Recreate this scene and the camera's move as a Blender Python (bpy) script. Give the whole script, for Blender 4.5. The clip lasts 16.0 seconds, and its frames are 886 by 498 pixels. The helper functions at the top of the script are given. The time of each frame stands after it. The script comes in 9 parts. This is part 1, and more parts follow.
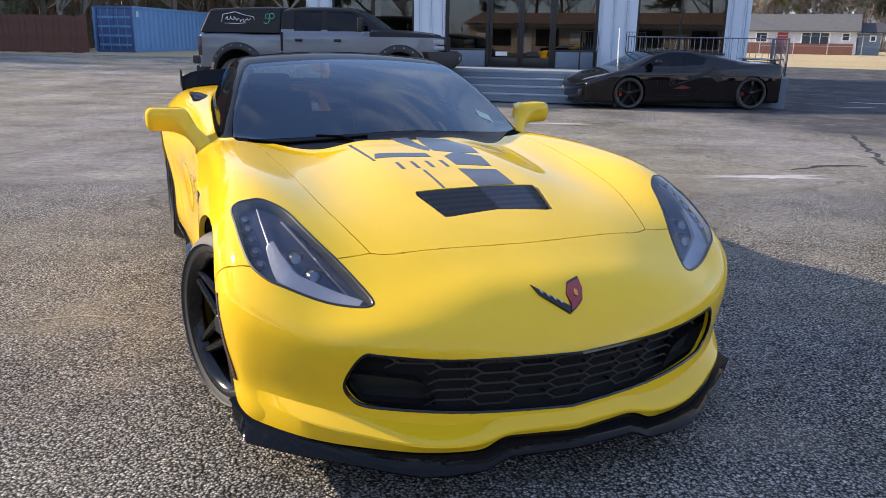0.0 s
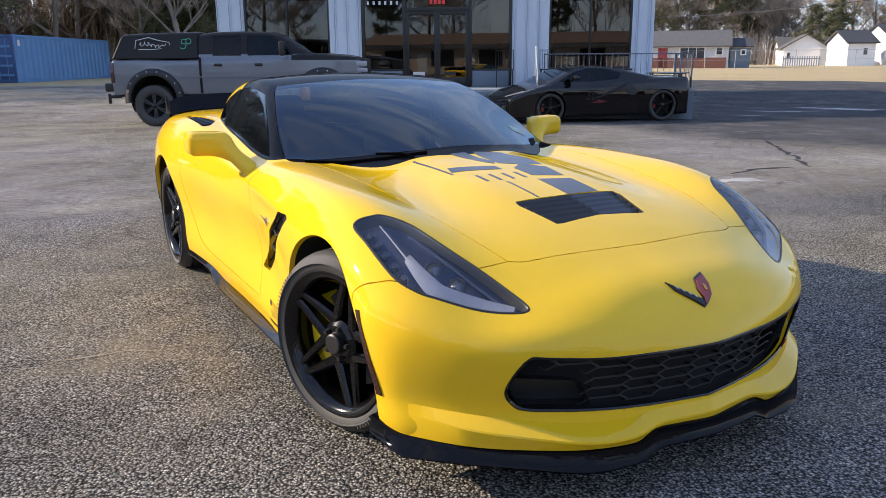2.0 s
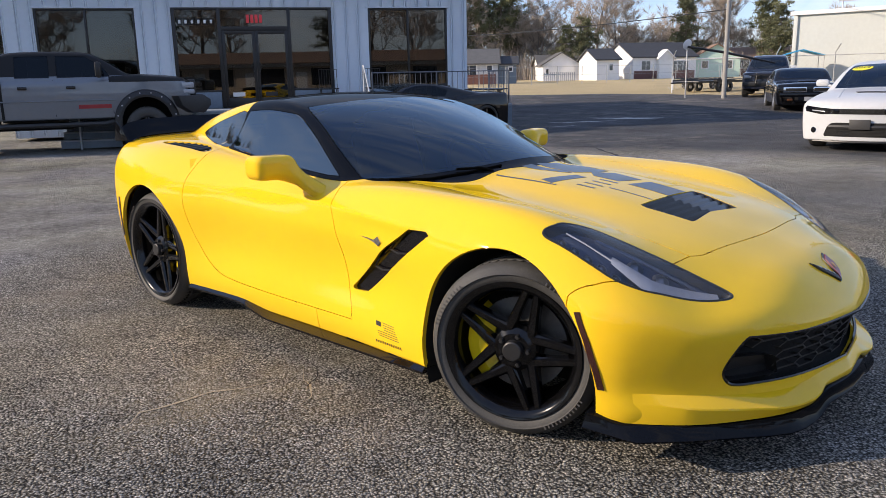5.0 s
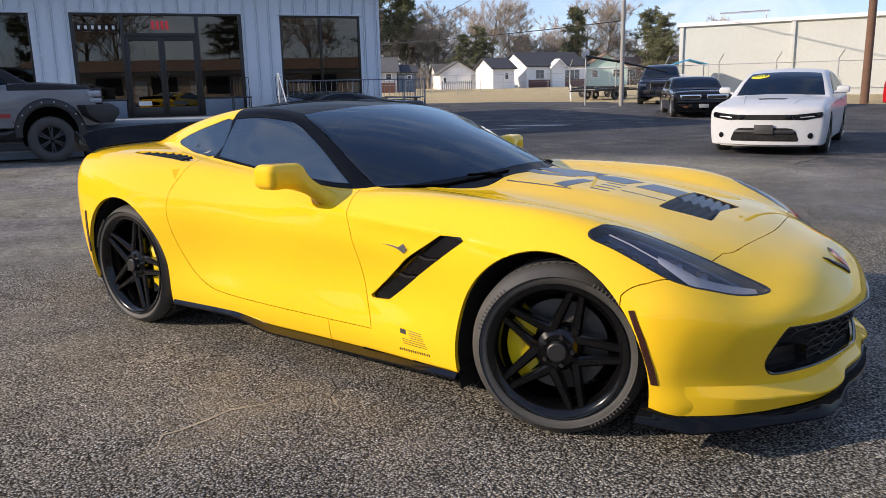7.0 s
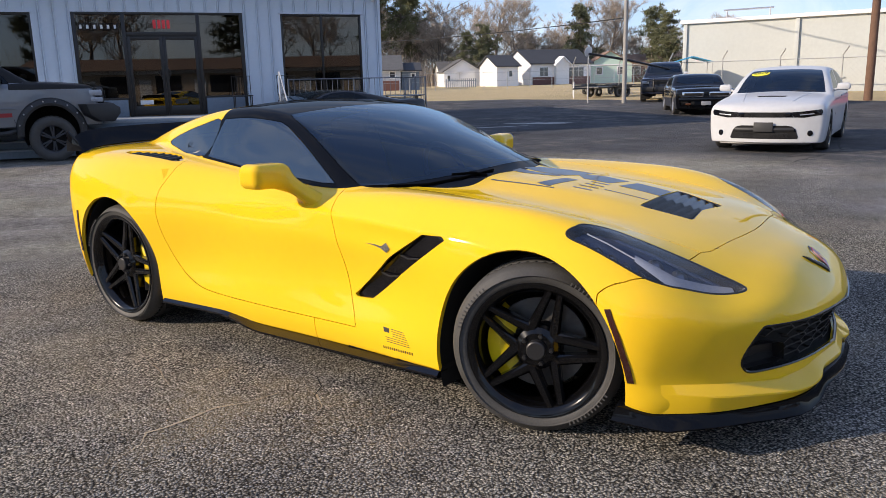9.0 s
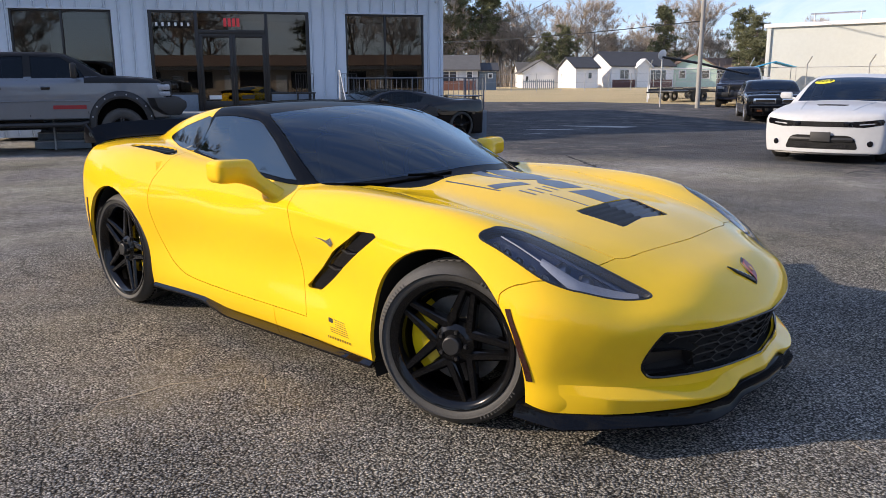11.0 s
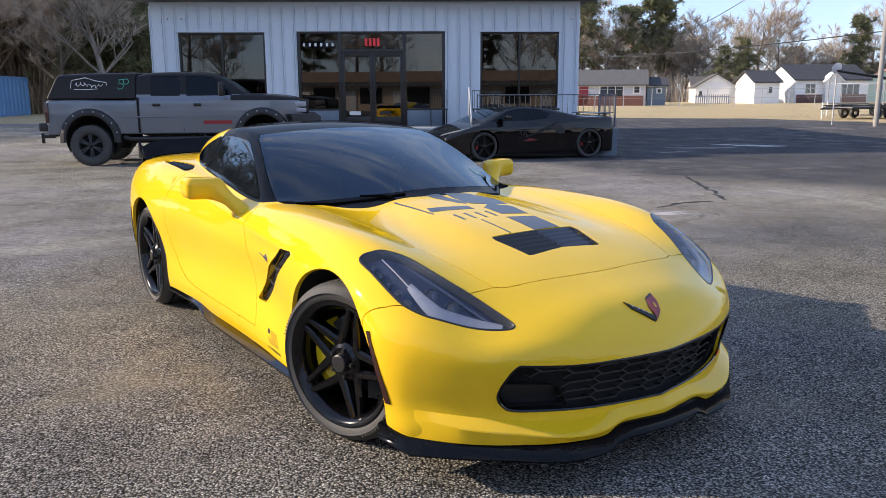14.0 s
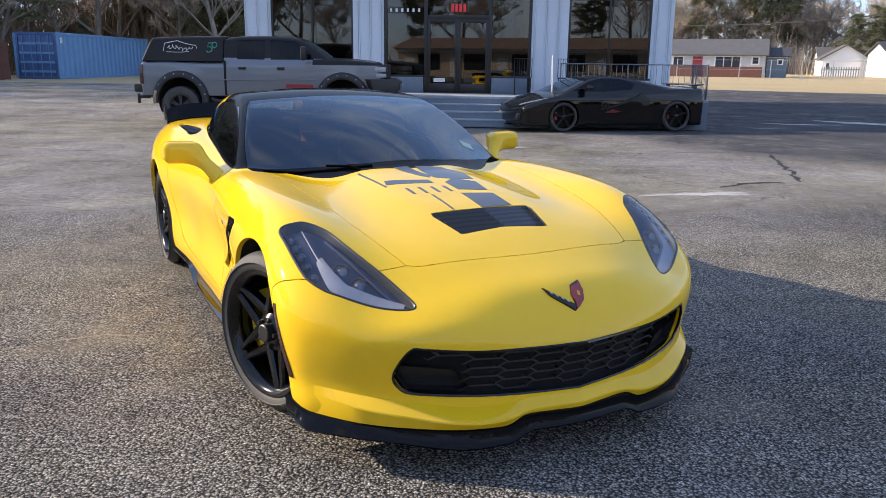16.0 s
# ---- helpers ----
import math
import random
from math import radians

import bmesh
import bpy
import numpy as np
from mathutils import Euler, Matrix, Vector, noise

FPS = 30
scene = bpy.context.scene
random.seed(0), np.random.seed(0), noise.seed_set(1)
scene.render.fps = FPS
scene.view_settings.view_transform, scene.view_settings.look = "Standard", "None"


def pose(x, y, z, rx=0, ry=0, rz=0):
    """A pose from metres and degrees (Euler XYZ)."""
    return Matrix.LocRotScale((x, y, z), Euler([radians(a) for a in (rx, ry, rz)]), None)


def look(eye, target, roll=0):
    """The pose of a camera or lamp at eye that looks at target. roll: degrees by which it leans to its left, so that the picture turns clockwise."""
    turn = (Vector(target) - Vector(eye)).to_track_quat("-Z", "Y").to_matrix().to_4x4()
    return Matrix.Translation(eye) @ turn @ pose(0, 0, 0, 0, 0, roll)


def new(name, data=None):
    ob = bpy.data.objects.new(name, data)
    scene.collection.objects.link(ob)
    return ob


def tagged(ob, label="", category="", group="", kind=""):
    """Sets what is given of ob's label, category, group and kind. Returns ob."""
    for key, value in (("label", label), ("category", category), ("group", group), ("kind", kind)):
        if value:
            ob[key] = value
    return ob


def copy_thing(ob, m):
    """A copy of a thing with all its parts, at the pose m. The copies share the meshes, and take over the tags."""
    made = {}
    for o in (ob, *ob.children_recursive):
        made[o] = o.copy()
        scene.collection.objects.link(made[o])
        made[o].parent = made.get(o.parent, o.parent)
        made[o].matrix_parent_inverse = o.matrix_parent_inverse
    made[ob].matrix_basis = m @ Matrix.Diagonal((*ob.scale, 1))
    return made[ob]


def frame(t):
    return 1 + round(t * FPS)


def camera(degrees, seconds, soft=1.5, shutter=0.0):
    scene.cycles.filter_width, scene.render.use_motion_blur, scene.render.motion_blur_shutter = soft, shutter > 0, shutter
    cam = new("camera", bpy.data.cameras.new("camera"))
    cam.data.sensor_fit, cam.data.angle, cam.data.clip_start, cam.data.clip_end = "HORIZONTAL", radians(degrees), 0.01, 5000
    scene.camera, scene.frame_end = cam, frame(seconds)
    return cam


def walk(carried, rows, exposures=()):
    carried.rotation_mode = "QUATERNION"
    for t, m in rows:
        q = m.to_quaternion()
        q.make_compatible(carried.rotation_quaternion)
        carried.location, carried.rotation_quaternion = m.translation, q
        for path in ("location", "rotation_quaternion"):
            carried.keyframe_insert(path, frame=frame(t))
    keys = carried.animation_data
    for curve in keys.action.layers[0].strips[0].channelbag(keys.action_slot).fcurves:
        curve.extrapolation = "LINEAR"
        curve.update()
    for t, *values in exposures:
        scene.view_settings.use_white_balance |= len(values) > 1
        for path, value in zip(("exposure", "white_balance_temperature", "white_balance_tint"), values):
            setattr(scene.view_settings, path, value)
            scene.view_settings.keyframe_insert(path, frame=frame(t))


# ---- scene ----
cam = camera(60.0, 16.0, soft=0.6)
METRES, EYE, TILT, LEAN, TURN = 5.304, 1.3155, 0.0, 0.0, 0.0
ROWS = [
    (0.0, 0.0, 0.0, 0.0, 0.25, -15.22, -0.93),
    (0.5, -0.0285, -0.0098, 0.0006, -1.22, -14.58, -0.99),
    (1.0, -0.0683, -0.0191, 0.0011, -3.06, -14.01, -0.7),
    (1.5, -0.1007, -0.0101, -0.0044, -5.21, -13.8, -0.04),
    (2.0, -0.1397, -0.0045, -0.0045, -7.8, -13.66, 0.35),
    (2.5, -0.1922, -0.0062, -0.0053, -11.02, -13.13, 0.74),
    (3.0, -0.2358, 0.0023, -0.0052, -14.11, -12.96, 1.05),
    (3.5, -0.2716, 0.0189, -0.0063, -16.98, -13.06, 0.88),
    (4.0, -0.3149, 0.0253, -0.0052, -19.5, -12.88, 0.72),
    (4.5, -0.356, 0.0328, -0.002, -21.99, -12.69, 0.92),
    (7.0, -0.4826, 0.0911, -0.0014, -32.23, -12.09, 1.17),
    (7.5, -0.4827, 0.0905, -0.0014, -32.75, -12.0, 1.0),
    (8.0, -0.4821, 0.0876, -0.0011, -32.84, -12.02, 0.98),
    (8.5, -0.4793, 0.0828, -0.0003, -32.56, -12.15, 1.07),
    (9.0, -0.4697, 0.0783, 0.0002, -31.89, -12.25, 1.32),
    (11.5, -0.3495, -0.0123, 0.0033, -23.72, -12.19, -0.18),
    (12.0, -0.3089, -0.0184, 0.0028, -21.46, -12.23, -0.49),
    (12.5, -0.2821, -0.0323, 0.0024, -19.57, -12.2, -0.69),
    (13.0, -0.266, -0.0576, 0.0031, -17.79, -11.9, -0.48),
    (13.5, -0.2364, -0.0721, 0.0103, -15.67, -11.53, 0.09),
    (14.0, -0.1969, -0.0774, 0.0113, -13.2, -11.08, 0.24),
    (14.5, -0.1693, -0.0903, 0.0092, -10.9, -11.16, 0.03),
    (15.0, -0.1395, -0.1095, 0.0119, -8.58, -11.87, -0.21),
    (15.5, -0.0973, -0.1016, 0.0138, -6.54, -12.67, -0.4),
    (16.0, -0.0638, -0.0821, 0.0146, -5.09, -13.48, -0.72),
]
walk(cam, [(t, pose(0, 0, EYE, TILT, LEAN, TURN) @ pose(METRES * x, METRES * y, METRES * z, 90 + pitch, roll, yaw)) for t, x, y, z, yaw, pitch, roll in ROWS], exposures=[(0.0, 1.32, 7000, 17), (4.0, 0.95, 7000, 17), (7.0, 0.79, 7000, 17), (9.0, 0.79, 7000, 17), (11.5, 0.92, 7000, 17), (14.5, 1.19, 7000, 17), (16.0, 1.29, 7000, 17)])

# ---------------------------------------------------------------- light
SUN_TO = Vector((-0.95, 0.31, 0.0)).normalized()
SUN_UP = radians(22)
world = bpy.data.worlds.new("world")
scene.world = world
world.use_nodes = True
_wn = world.node_tree
_sky = _wn.nodes.new("ShaderNodeTexSky")
_sky.sky_type, _sky.sun_disc = "NISHITA", False
_sky.sun_elevation, _sky.sun_rotation = SUN_UP, math.atan2(SUN_TO.x, SUN_TO.y)
_sky.air_density, _sky.dust_density, _sky.ozone_density = 0.75, 0.05, 2.0
# thin high cloud drawn out in streaks over the clear blue
_wt = _wn.nodes.new("ShaderNodeTexCoord")
_wm = _wn.nodes.new("ShaderNodeMapping")
_wm.inputs["Scale"].default_value = (1.1, 2.6, 3.4)
_wm.inputs["Rotation"].default_value = (0.2, 0.3, 0.5)
_wc = _wn.nodes.new("ShaderNodeTexNoise")
_wc.inputs["Scale"].default_value, _wc.inputs["Detail"].default_value, _wc.inputs["Roughness"].default_value, _wc.inputs["Distortion"].default_value = 2.8, 9.0, 0.62, 0.7
_wr = _wn.nodes.new("ShaderNodeMapRange")
for _i, _v in enumerate((0.48, 0.68, 0.0, 0.7)):
    _wr.inputs[_i + 1].default_value = _v
_wb = _wn.nodes.new("ShaderNodeMix")
_wb.data_type = "RGBA"
_wb.inputs[7].default_value = (4.0, 4.2, 4.6, 1)
_wz = _wn.nodes.new("ShaderNodeSeparateXYZ")
_wg = _wn.nodes.new("ShaderNodeMapRange")
for _i, _v in enumerate((0.0, 0.75, 0.0, 1.0)):
    _wg.inputs[_i + 1].default_value = _v
_wh = _wn.nodes.new("ShaderNodeMix")
_wh.data_type = "RGBA"
_wh.inputs[6].default_value, _wh.inputs[7].default_value = (1.85, 2.8, 4.2, 1), (0.95, 1.6, 3.2, 1)
_wn.links.new(_wt.outputs["Generated"], _wz.inputs[0])
_wn.links.new(_wz.outputs[2], _wg.inputs[0])
_wn.links.new(_wg.outputs[0], _wh.inputs[0])
_wn.links.new(_wh.outputs[2], _wb.inputs[6])
_wx = _wn.nodes.new("ShaderNodeMix")
_wx.data_type = "RGBA"
_wx.inputs[0].default_value = 0.75
_wn.links.new(_wt.outputs["Generated"], _wm.inputs[0])
_wn.links.new(_wm.outputs[0], _wc.inputs["Vector"])
_wn.links.new(_wc.outputs[0], _wr.inputs[0])
_wn.links.new(_wr.outputs[0], _wb.inputs[0])
_wn.links.new(_sky.outputs[0], _wx.inputs[6])
_wn.links.new(_wb.outputs[2], _wx.inputs[7])
_wn.links.new(_wx.outputs[2], _wn.nodes["Background"].inputs[0])
_wn.nodes["Background"].inputs[1].default_value = 0.142
_sl = bpy.data.lights.new("sun", "SUN")
_sl.energy, _sl.angle, _sl.color = 3.15, radians(0.5), (1.0, 0.90, 0.74)
_sun = new("sun", _sl)
_sun.matrix_world = look(SUN_TO * 40 * math.cos(SUN_UP) + Vector((0, 0, 40 * math.sin(SUN_UP))), (0, 0, 0))



# ---------------------------------------------------------------- materials
def _node(nt, kind, **inputs):
    n = nt.nodes.new("ShaderNode" + kind)
    for k, v in inputs.items():
        n.inputs[k.replace("_", " ")].default_value = v
    return n


def mat(name, base, rough=0.5, metal=0.0, var=0.12, scale=6.0, bump=0.0, bump_scale=60.0, coat=0.0, spec=0.5, rvar=0.1, per=0.0):
    """A procedural surface: base colour broken up at two scales, uneven roughness, fine relief."""
    m = bpy.data.materials.new(name)
    m.use_nodes = True
    nt = m.node_tree
    b = nt.nodes["Principled BSDF"]
    tc = _node(nt, "TexCoord")
    big = _node(nt, "TexNoise", Scale=scale, Detail=5.0, Roughness=0.6)
    fine = _node(nt, "TexNoise", Scale=scale * 9, Detail=3.0)
    nt.links.new(tc.outputs["Object"], big.inputs["Vector"])
    nt.links.new(tc.outputs["Object"], fine.inputs["Vector"])
    add = nt.nodes.new("ShaderNodeMath")
    add.operation = "ADD"
    nt.links.new(big.outputs[0], add.inputs[0])
    nt.links.new(fine.outputs[0], add.inputs[1])
    last = add.outputs[0]
    lo, hi = 0.62, 1.38
    if per:
        oi = nt.nodes.new("ShaderNodeObjectInfo")
        mm = nt.nodes.new("ShaderNodeMath")
        mm.operation, mm.inputs[1].default_value = "MULTIPLY_ADD", per
        nt.links.new(oi.outputs["Random"], mm.inputs[0])
        nt.links.new(last, mm.inputs[2])
        last, hi = mm.outputs[0], 1.38 + per
    mp = nt.nodes.new("ShaderNodeMapRange")
    mp.inputs[1].default_value, mp.inputs[2].default_value = lo, hi
    mp.inputs[3].default_value, mp.inputs[4].default_value = 1 - var, 1 + var
    nt.links.new(last, mp.inputs[0])
    hsv = _node(nt, "HueSaturation", Color=(*base, 1))
    nt.links.new(mp.outputs[0], hsv.inputs["Value"])
    nt.links.new(hsv.outputs[0], b.inputs["Base Color"])
    mr = nt.nodes.new("ShaderNodeMapRange")
    mr.inputs[3].default_value, mr.inputs[4].default_value = max(0.02, rough * (1 - rvar)), min(1, rough * (1 + rvar))
    nt.links.new(big.outputs[0], mr.inputs[0])
    nt.links.new(mr.outputs[0], b.inputs["Roughness"])
    b.inputs["Metallic"].default_value = metal
    b.inputs["Specular IOR Level"].default_value = spec
    b.inputs["Coat Weight"].default_value = coat
    b.inputs["Coat Roughness"].default_value = 0.03
    if bump:
        tb = _node(nt, "TexNoise", Scale=bump_scale, Detail=4.0)
        nt.links.new(tc.outputs["Object"], tb.inputs["Vector"])
        bp = _node(nt, "Bump", Strength=bump, Distance=0.01)
        nt.links.new(tb.outputs[0], bp.inputs["Height"])
        nt.links.new(bp.outputs[0], b.inputs["Normal"])
    return m


def glass_mat(name, tint, rough=0.0, gloss=0.85, ior=1.52):
    """Tinted pane: a mirror by Fresnel over a clear, coloured body."""
    m = bpy.data.materials.new(name)
    m.use_nodes = True
    nt = m.node_tree
    nt.nodes.remove(nt.nodes["Principled BSDF"])
    tr = _node(nt, "BsdfTransparent", Color=(*tint, 1))
    gl = _node(nt, "BsdfGlossy", Color=(*(gloss if isinstance(gloss, tuple) else (gloss,) * 3), 1), Roughness=rough)
    fr = _node(nt, "Fresnel", IOR=ior)
    mx = nt.nodes.new("ShaderNodeMixShader")
    nt.links.new(fr.outputs[0], mx.inputs[0])
    nt.links.new(tr.outputs[0], mx.inputs[1])
    nt.links.new(gl.outputs[0], mx.inputs[2])
    nt.links.new(mx.outputs[0], nt.nodes["Material Output"].inputs[0])
    return m


def lamp_mat(name, base, power):
    m = bpy.data.materials.new(name)
    m.use_nodes = True
    b = m.node_tree.nodes["Principled BSDF"]
    b.inputs["Base Color"].default_value = (*base, 1)
    b.inputs["Emission Color"].default_value = (*base, 1)
    b.inputs["Emission Strength"].default_value = power
    return m


YELLOW = mat("yellow_paint", (0.86, 0.535, 0.020), 0.5, var=0.015, scale=2, coat=0.9, rvar=0.05, spec=0.0)
GLOSSBLACK = mat("gloss_black", (0.004, 0.004, 0.006), 0.5, var=0.1, coat=1.0, spec=0.0)
SATINBLACK = mat("satin_black", (0.014, 0.014, 0.015), 0.42, var=0.15, bump=0.05, bump_scale=300)
TRIMBLACK = mat("black_plastic", (0.02, 0.02, 0.021), 0.55, var=0.2, bump=0.1, bump_scale=400)
WELLBLACK = mat("wheel_well_felt", (0.008, 0.008, 0.008), 0.95, var=0.3)
RUBBER = mat("tyre_rubber", (0.05, 0.049, 0.047), 0.62, var=0.3, scale=14, bump=0.15, bump_scale=220)
RUBBERTXT = mat("tyre_lettering", (0.062, 0.061, 0.06), 0.6, var=0.2)
WHEELBLACK = mat("wheel_black", (0.003, 0.003, 0.0035), 0.2, var=0.2, coat=0.65, spec=0.1)
DISC = mat("brake_disc", (0.13, 0.125, 0.12), 0.45, metal=0.7, var=0.2)
CALIPER = mat("caliper_yellow", (0.85, 0.60, 0.01), 0.35, coat=0.6, var=0.05)
CHROME = mat("chrome", (0.75, 0.75, 0.76), 0.12, metal=1.0, var=0.05)
DECAL = mat("grey_decal", (0.028, 0.032, 0.045), 0.4, var=0.1, coat=0.5)
DECALBLACK = mat("black_decal", (0.012, 0.012, 0.014), 0.45, var=0.1)
LENS = glass_mat("headlight_lens", (0.82, 0.86, 0.92), gloss=0.95, ior=1.58)
LAMPDARK = mat("lamp_housing", (0.035, 0.05, 0.10), 0.35, var=0.3, coat=0.4)
LAMPLIGHT = mat("lamp_light_guide", (0.40, 0.43, 0.50), 0.25, var=0.1, coat=1.0)
LAMPCHROME = mat("lamp_reflector", (0.22, 0.23, 0.26), 0.3, metal=1.0, var=0.1)
AMBERDARK = mat("side_marker_dark_red", (0.035, 0.008, 0.005), 0.25, coat=0.8, var=0.1)
RED = mat("red_paint", (0.27, 0.016, 0.02), 0.4, coat=0.5, var=0.1)
CARGLASS = glass_mat("tinted_car_glass", (0.16, 0.19, 0.20), gloss=(0.70, 0.84, 0.96), ior=1.72)
SIDEGLASS = glass_mat("dark_tinted_glass", (0.04, 0.05, 0.06), gloss=(0.80, 0.92, 1.0), ior=2.4)
TINTGLASS = glass_mat("smoked_glass", (0.035, 0.04, 0.045), gloss=(0.5, 0.56, 0.62), ior=1.5)
CABIN = mat("cabin_black", (0.012, 0.012, 0.013), 0.7, var=0.2, bump=0.1)
SILVER = mat("silver_metal", (0.5, 0.5, 0.52), 0.3, metal=0.8, var=0.1)


# ---------------------------------------------------------------- mesh helpers
def part(name, bm, material, parent=None, label="", smooth=True, angle=35):
    """Links a bmesh as one mesh object under a thing or a part."""
    me = bpy.data.meshes.new(name)
    bmesh.ops.recalc_face_normals(bm, faces=bm.faces) if not bm.faces.layers.int.get("keep") else None
    bm.to_mesh(me)
    bm.free()
    for m in material if isinstance(material, (list, tuple)) else [material]:
        me.materials.append(m)
    if smooth:
        me.polygons.foreach_set("use_smooth", [True] * len(me.polygons))
        me.set_sharp_from_angle(angle=radians(angle))
    ob = new(name, me)
    if parent:
        ob.parent = parent
    if label:
        ob["label"] = label
    return ob


def thing(name, m=None, label="", category="", group="", kind=""):
    ob = new(name)
    ob.empty_display_size = 0.1
    ob.matrix_basis = m or Matrix()
    return tagged(ob, label, category, group, kind)


def add_box(bm, size, at=(0, 0, 0), rot=None, bevel=0.0, seg=2):
    """A box with rounded edges, joined into bm."""
    r = bmesh.ops.create_cube(bm, size=1, matrix=Matrix.Translation(at) @ (rot.to_4x4() if rot else Matrix()) @ Matrix.Diagonal((*size, 1)))
    if bevel:
        es = list({e for v in r["verts"] for e in v.link_edges})
        bmesh.ops.bevel(bm, geom=es, offset=min(bevel, min(size) * 0.45), segments=seg, affect="EDGES", profile=0.5)
    return bm


def box(size, at=(0, 0, 0), rot=None, bevel=0.0, seg=2):
    return add_box(bmesh.new(), size, at, rot, bevel, seg)


def add_tube(bm, pts, r, n=8, caps=True):
    """A tube along points; r is one radius or one per point."""
    pts = [Vector(p) for p in pts]
    rs = r if isinstance(r, (list, tuple)) else [r] * len(pts)
    rings, up = [], None
    for i, p in enumerate(pts):
        d = (pts[min(i + 1, len(pts) - 1)] - pts[max(i - 1, 0)]).normalized()
        if up is None:
            up = d.orthogonal().normalized()
        up = (up - d * up.dot(d)).normalized()
        w = d.cross(up)
        rings.append([bm.verts.new(p + (up * math.cos(2 * math.pi * k / n) + w * math.sin(2 * math.pi * k / n)) * rs[i]) for k in range(n)])
    for a, b in zip(rings, rings[1:]):
        for k in range(n):
            bm.faces.new((a[k], a[(k + 1) % n], b[(k + 1) % n], b[k]))
    if caps:
        bm.faces.new(rings[0][::-1])
        bm.faces.new(rings[-1])
    return bm


def tube(pts, r, n=8):
    return add_tube(bmesh.new(), pts, r, n)


def lathe(profile, n=48, axis="Y", closed=False):
    """Turns a profile of (radius, along) about an axis."""
    bm = bmesh.new()
    rings = []
    for r, h in profile:
        ring = []
        for k in range(n):
            c, s = math.cos(2 * math.pi * k / n) * r, math.sin(2 * math.pi * k / n) * r
            ring.append(bm.verts.new({"Y": (c, h, s), "Z": (c, s, h), "X": (h, c, s)}[axis]))
        rings.append(ring)
    pairs = list(zip(rings, rings[1:])) + ([(rings[-1], rings[0])] if closed else [])
    for a, b in pairs:
        for k in range(n):
            bm.faces.new((a[k], a[(k + 1) % n], b[(k + 1) % n], b[k]))
    if not closed:
        for ring in (rings[0], rings[-1]):
            if (ring[0].co - ring[n // 2].co).length > 1e-4:
                bm.faces.new(ring)
    bmesh.ops.remove_doubles(bm, verts=bm.verts, dist=1e-6)
    return bm


def prism(poly, depth, axis="Y", at=0.0, bevel=0.0):
    """A flat outline pushed out along an axis, from at to at + depth."""
    bm = bmesh.new()
    put = {"X": lambda u, v, w: (w, u, v), "Y": lambda u, v, w: (u, w, v), "Z": lambda u, v, w: (u, v, w)}[axis]
    lo = [bm.verts.new(put(u, v, at)) for u, v in poly]
    hi = [bm.verts.new(put(u, v, at + depth)) for u, v in poly]
    n = len(poly)
    bm.faces.new(lo)
    bm.faces.new(hi)
    for k in range(n):
        bm.faces.new((lo[k], lo[(k + 1) % n], hi[(k + 1) % n], hi[k]))
    bmesh.ops.recalc_face_normals(bm, faces=bm.faces)
    if bevel:
        bmesh.ops.bevel(bm, geom=bm.edges[:], offset=bevel, segments=2, affect="EDGES", profile=0.5)
    return bm


def moved(bm, m):
    bmesh.ops.transform(bm, matrix=m, verts=bm.verts)
    return bm


def joined(*bms):
    out = bms[0]
    for b in bms[1:]:
        me = bpy.data.meshes.new("tmp")
        b.to_mesh(me)
        b.free()
        out.from_mesh(me)
        bpy.data.meshes.remove(me)
    return out


# ---------------------------------------------------------------- smooth bodies
class Spline:
    """Natural cubic spline over fixed stations; the values may be arrays."""

    def __init__(self, xs):
        self.x = np.array(xs, float)
        n = len(self.x)
        h = np.diff(self.x)
        a, r = np.eye(n), np.zeros((n, n))
        for i in range(1, n - 1):
            a[i, i - 1:i + 2] = h[i - 1], 2 * (h[i - 1] + h[i]), h[i]
            r[i, i - 1:i + 2] = 6 / h[i - 1], -6 / h[i - 1] - 6 / h[i], 6 / h[i]
        self.m = np.linalg.solve(a, r)

    def __call__(self, x, y):
        y = np.asarray(y, float)
        x = np.clip(x, self.x[0], self.x[-1])
        i = np.clip(np.searchsorted(self.x, x) - 1, 0, len(self.x) - 2)
        m = self.m @ y
        h = self.x[i + 1] - self.x[i]
        p, q = (self.x[i + 1] - x) / h, (x - self.x[i]) / h
        if y.ndim == 1:
            return p * y[i] + q * y[i + 1] + ((p ** 3 - p) * m[i] + (q ** 3 - q) * m[i + 1]) * h * h / 6
        k = np.arange(y.shape[1])
        return p * y[i, k] + q * y[i + 1, k] + ((p ** 3 - p) * m[i, k] + (q ** 3 - q) * m[i + 1, k]) * h * h / 6


    def rows(self, x, t):
        """Each row of t as a curve, at all of x."""
        x = np.clip(x, self.x[0], self.x[-1])
        i = np.clip(np.searchsorted(self.x, x) - 1, 0, len(self.x) - 2)
        m = t @ self.m.T
        h = self.x[i + 1] - self.x[i]
        p, q = (self.x[i + 1] - x) / h, (x - self.x[i]) / h
        return p * t[:, i] + q * t[:, i + 1] + ((p ** 3 - p) * m[:, i] + (q ** 3 - q) * m[:, i + 1]) * (h * h / 6)


def line(xs, ys):
    """A smooth curve through stations."""
    order = np.argsort(xs)
    s, y = Spline(np.array(xs, float)[order]), np.array(ys, float)[order]
    return lambda x: s(np.asarray(x, float), y)


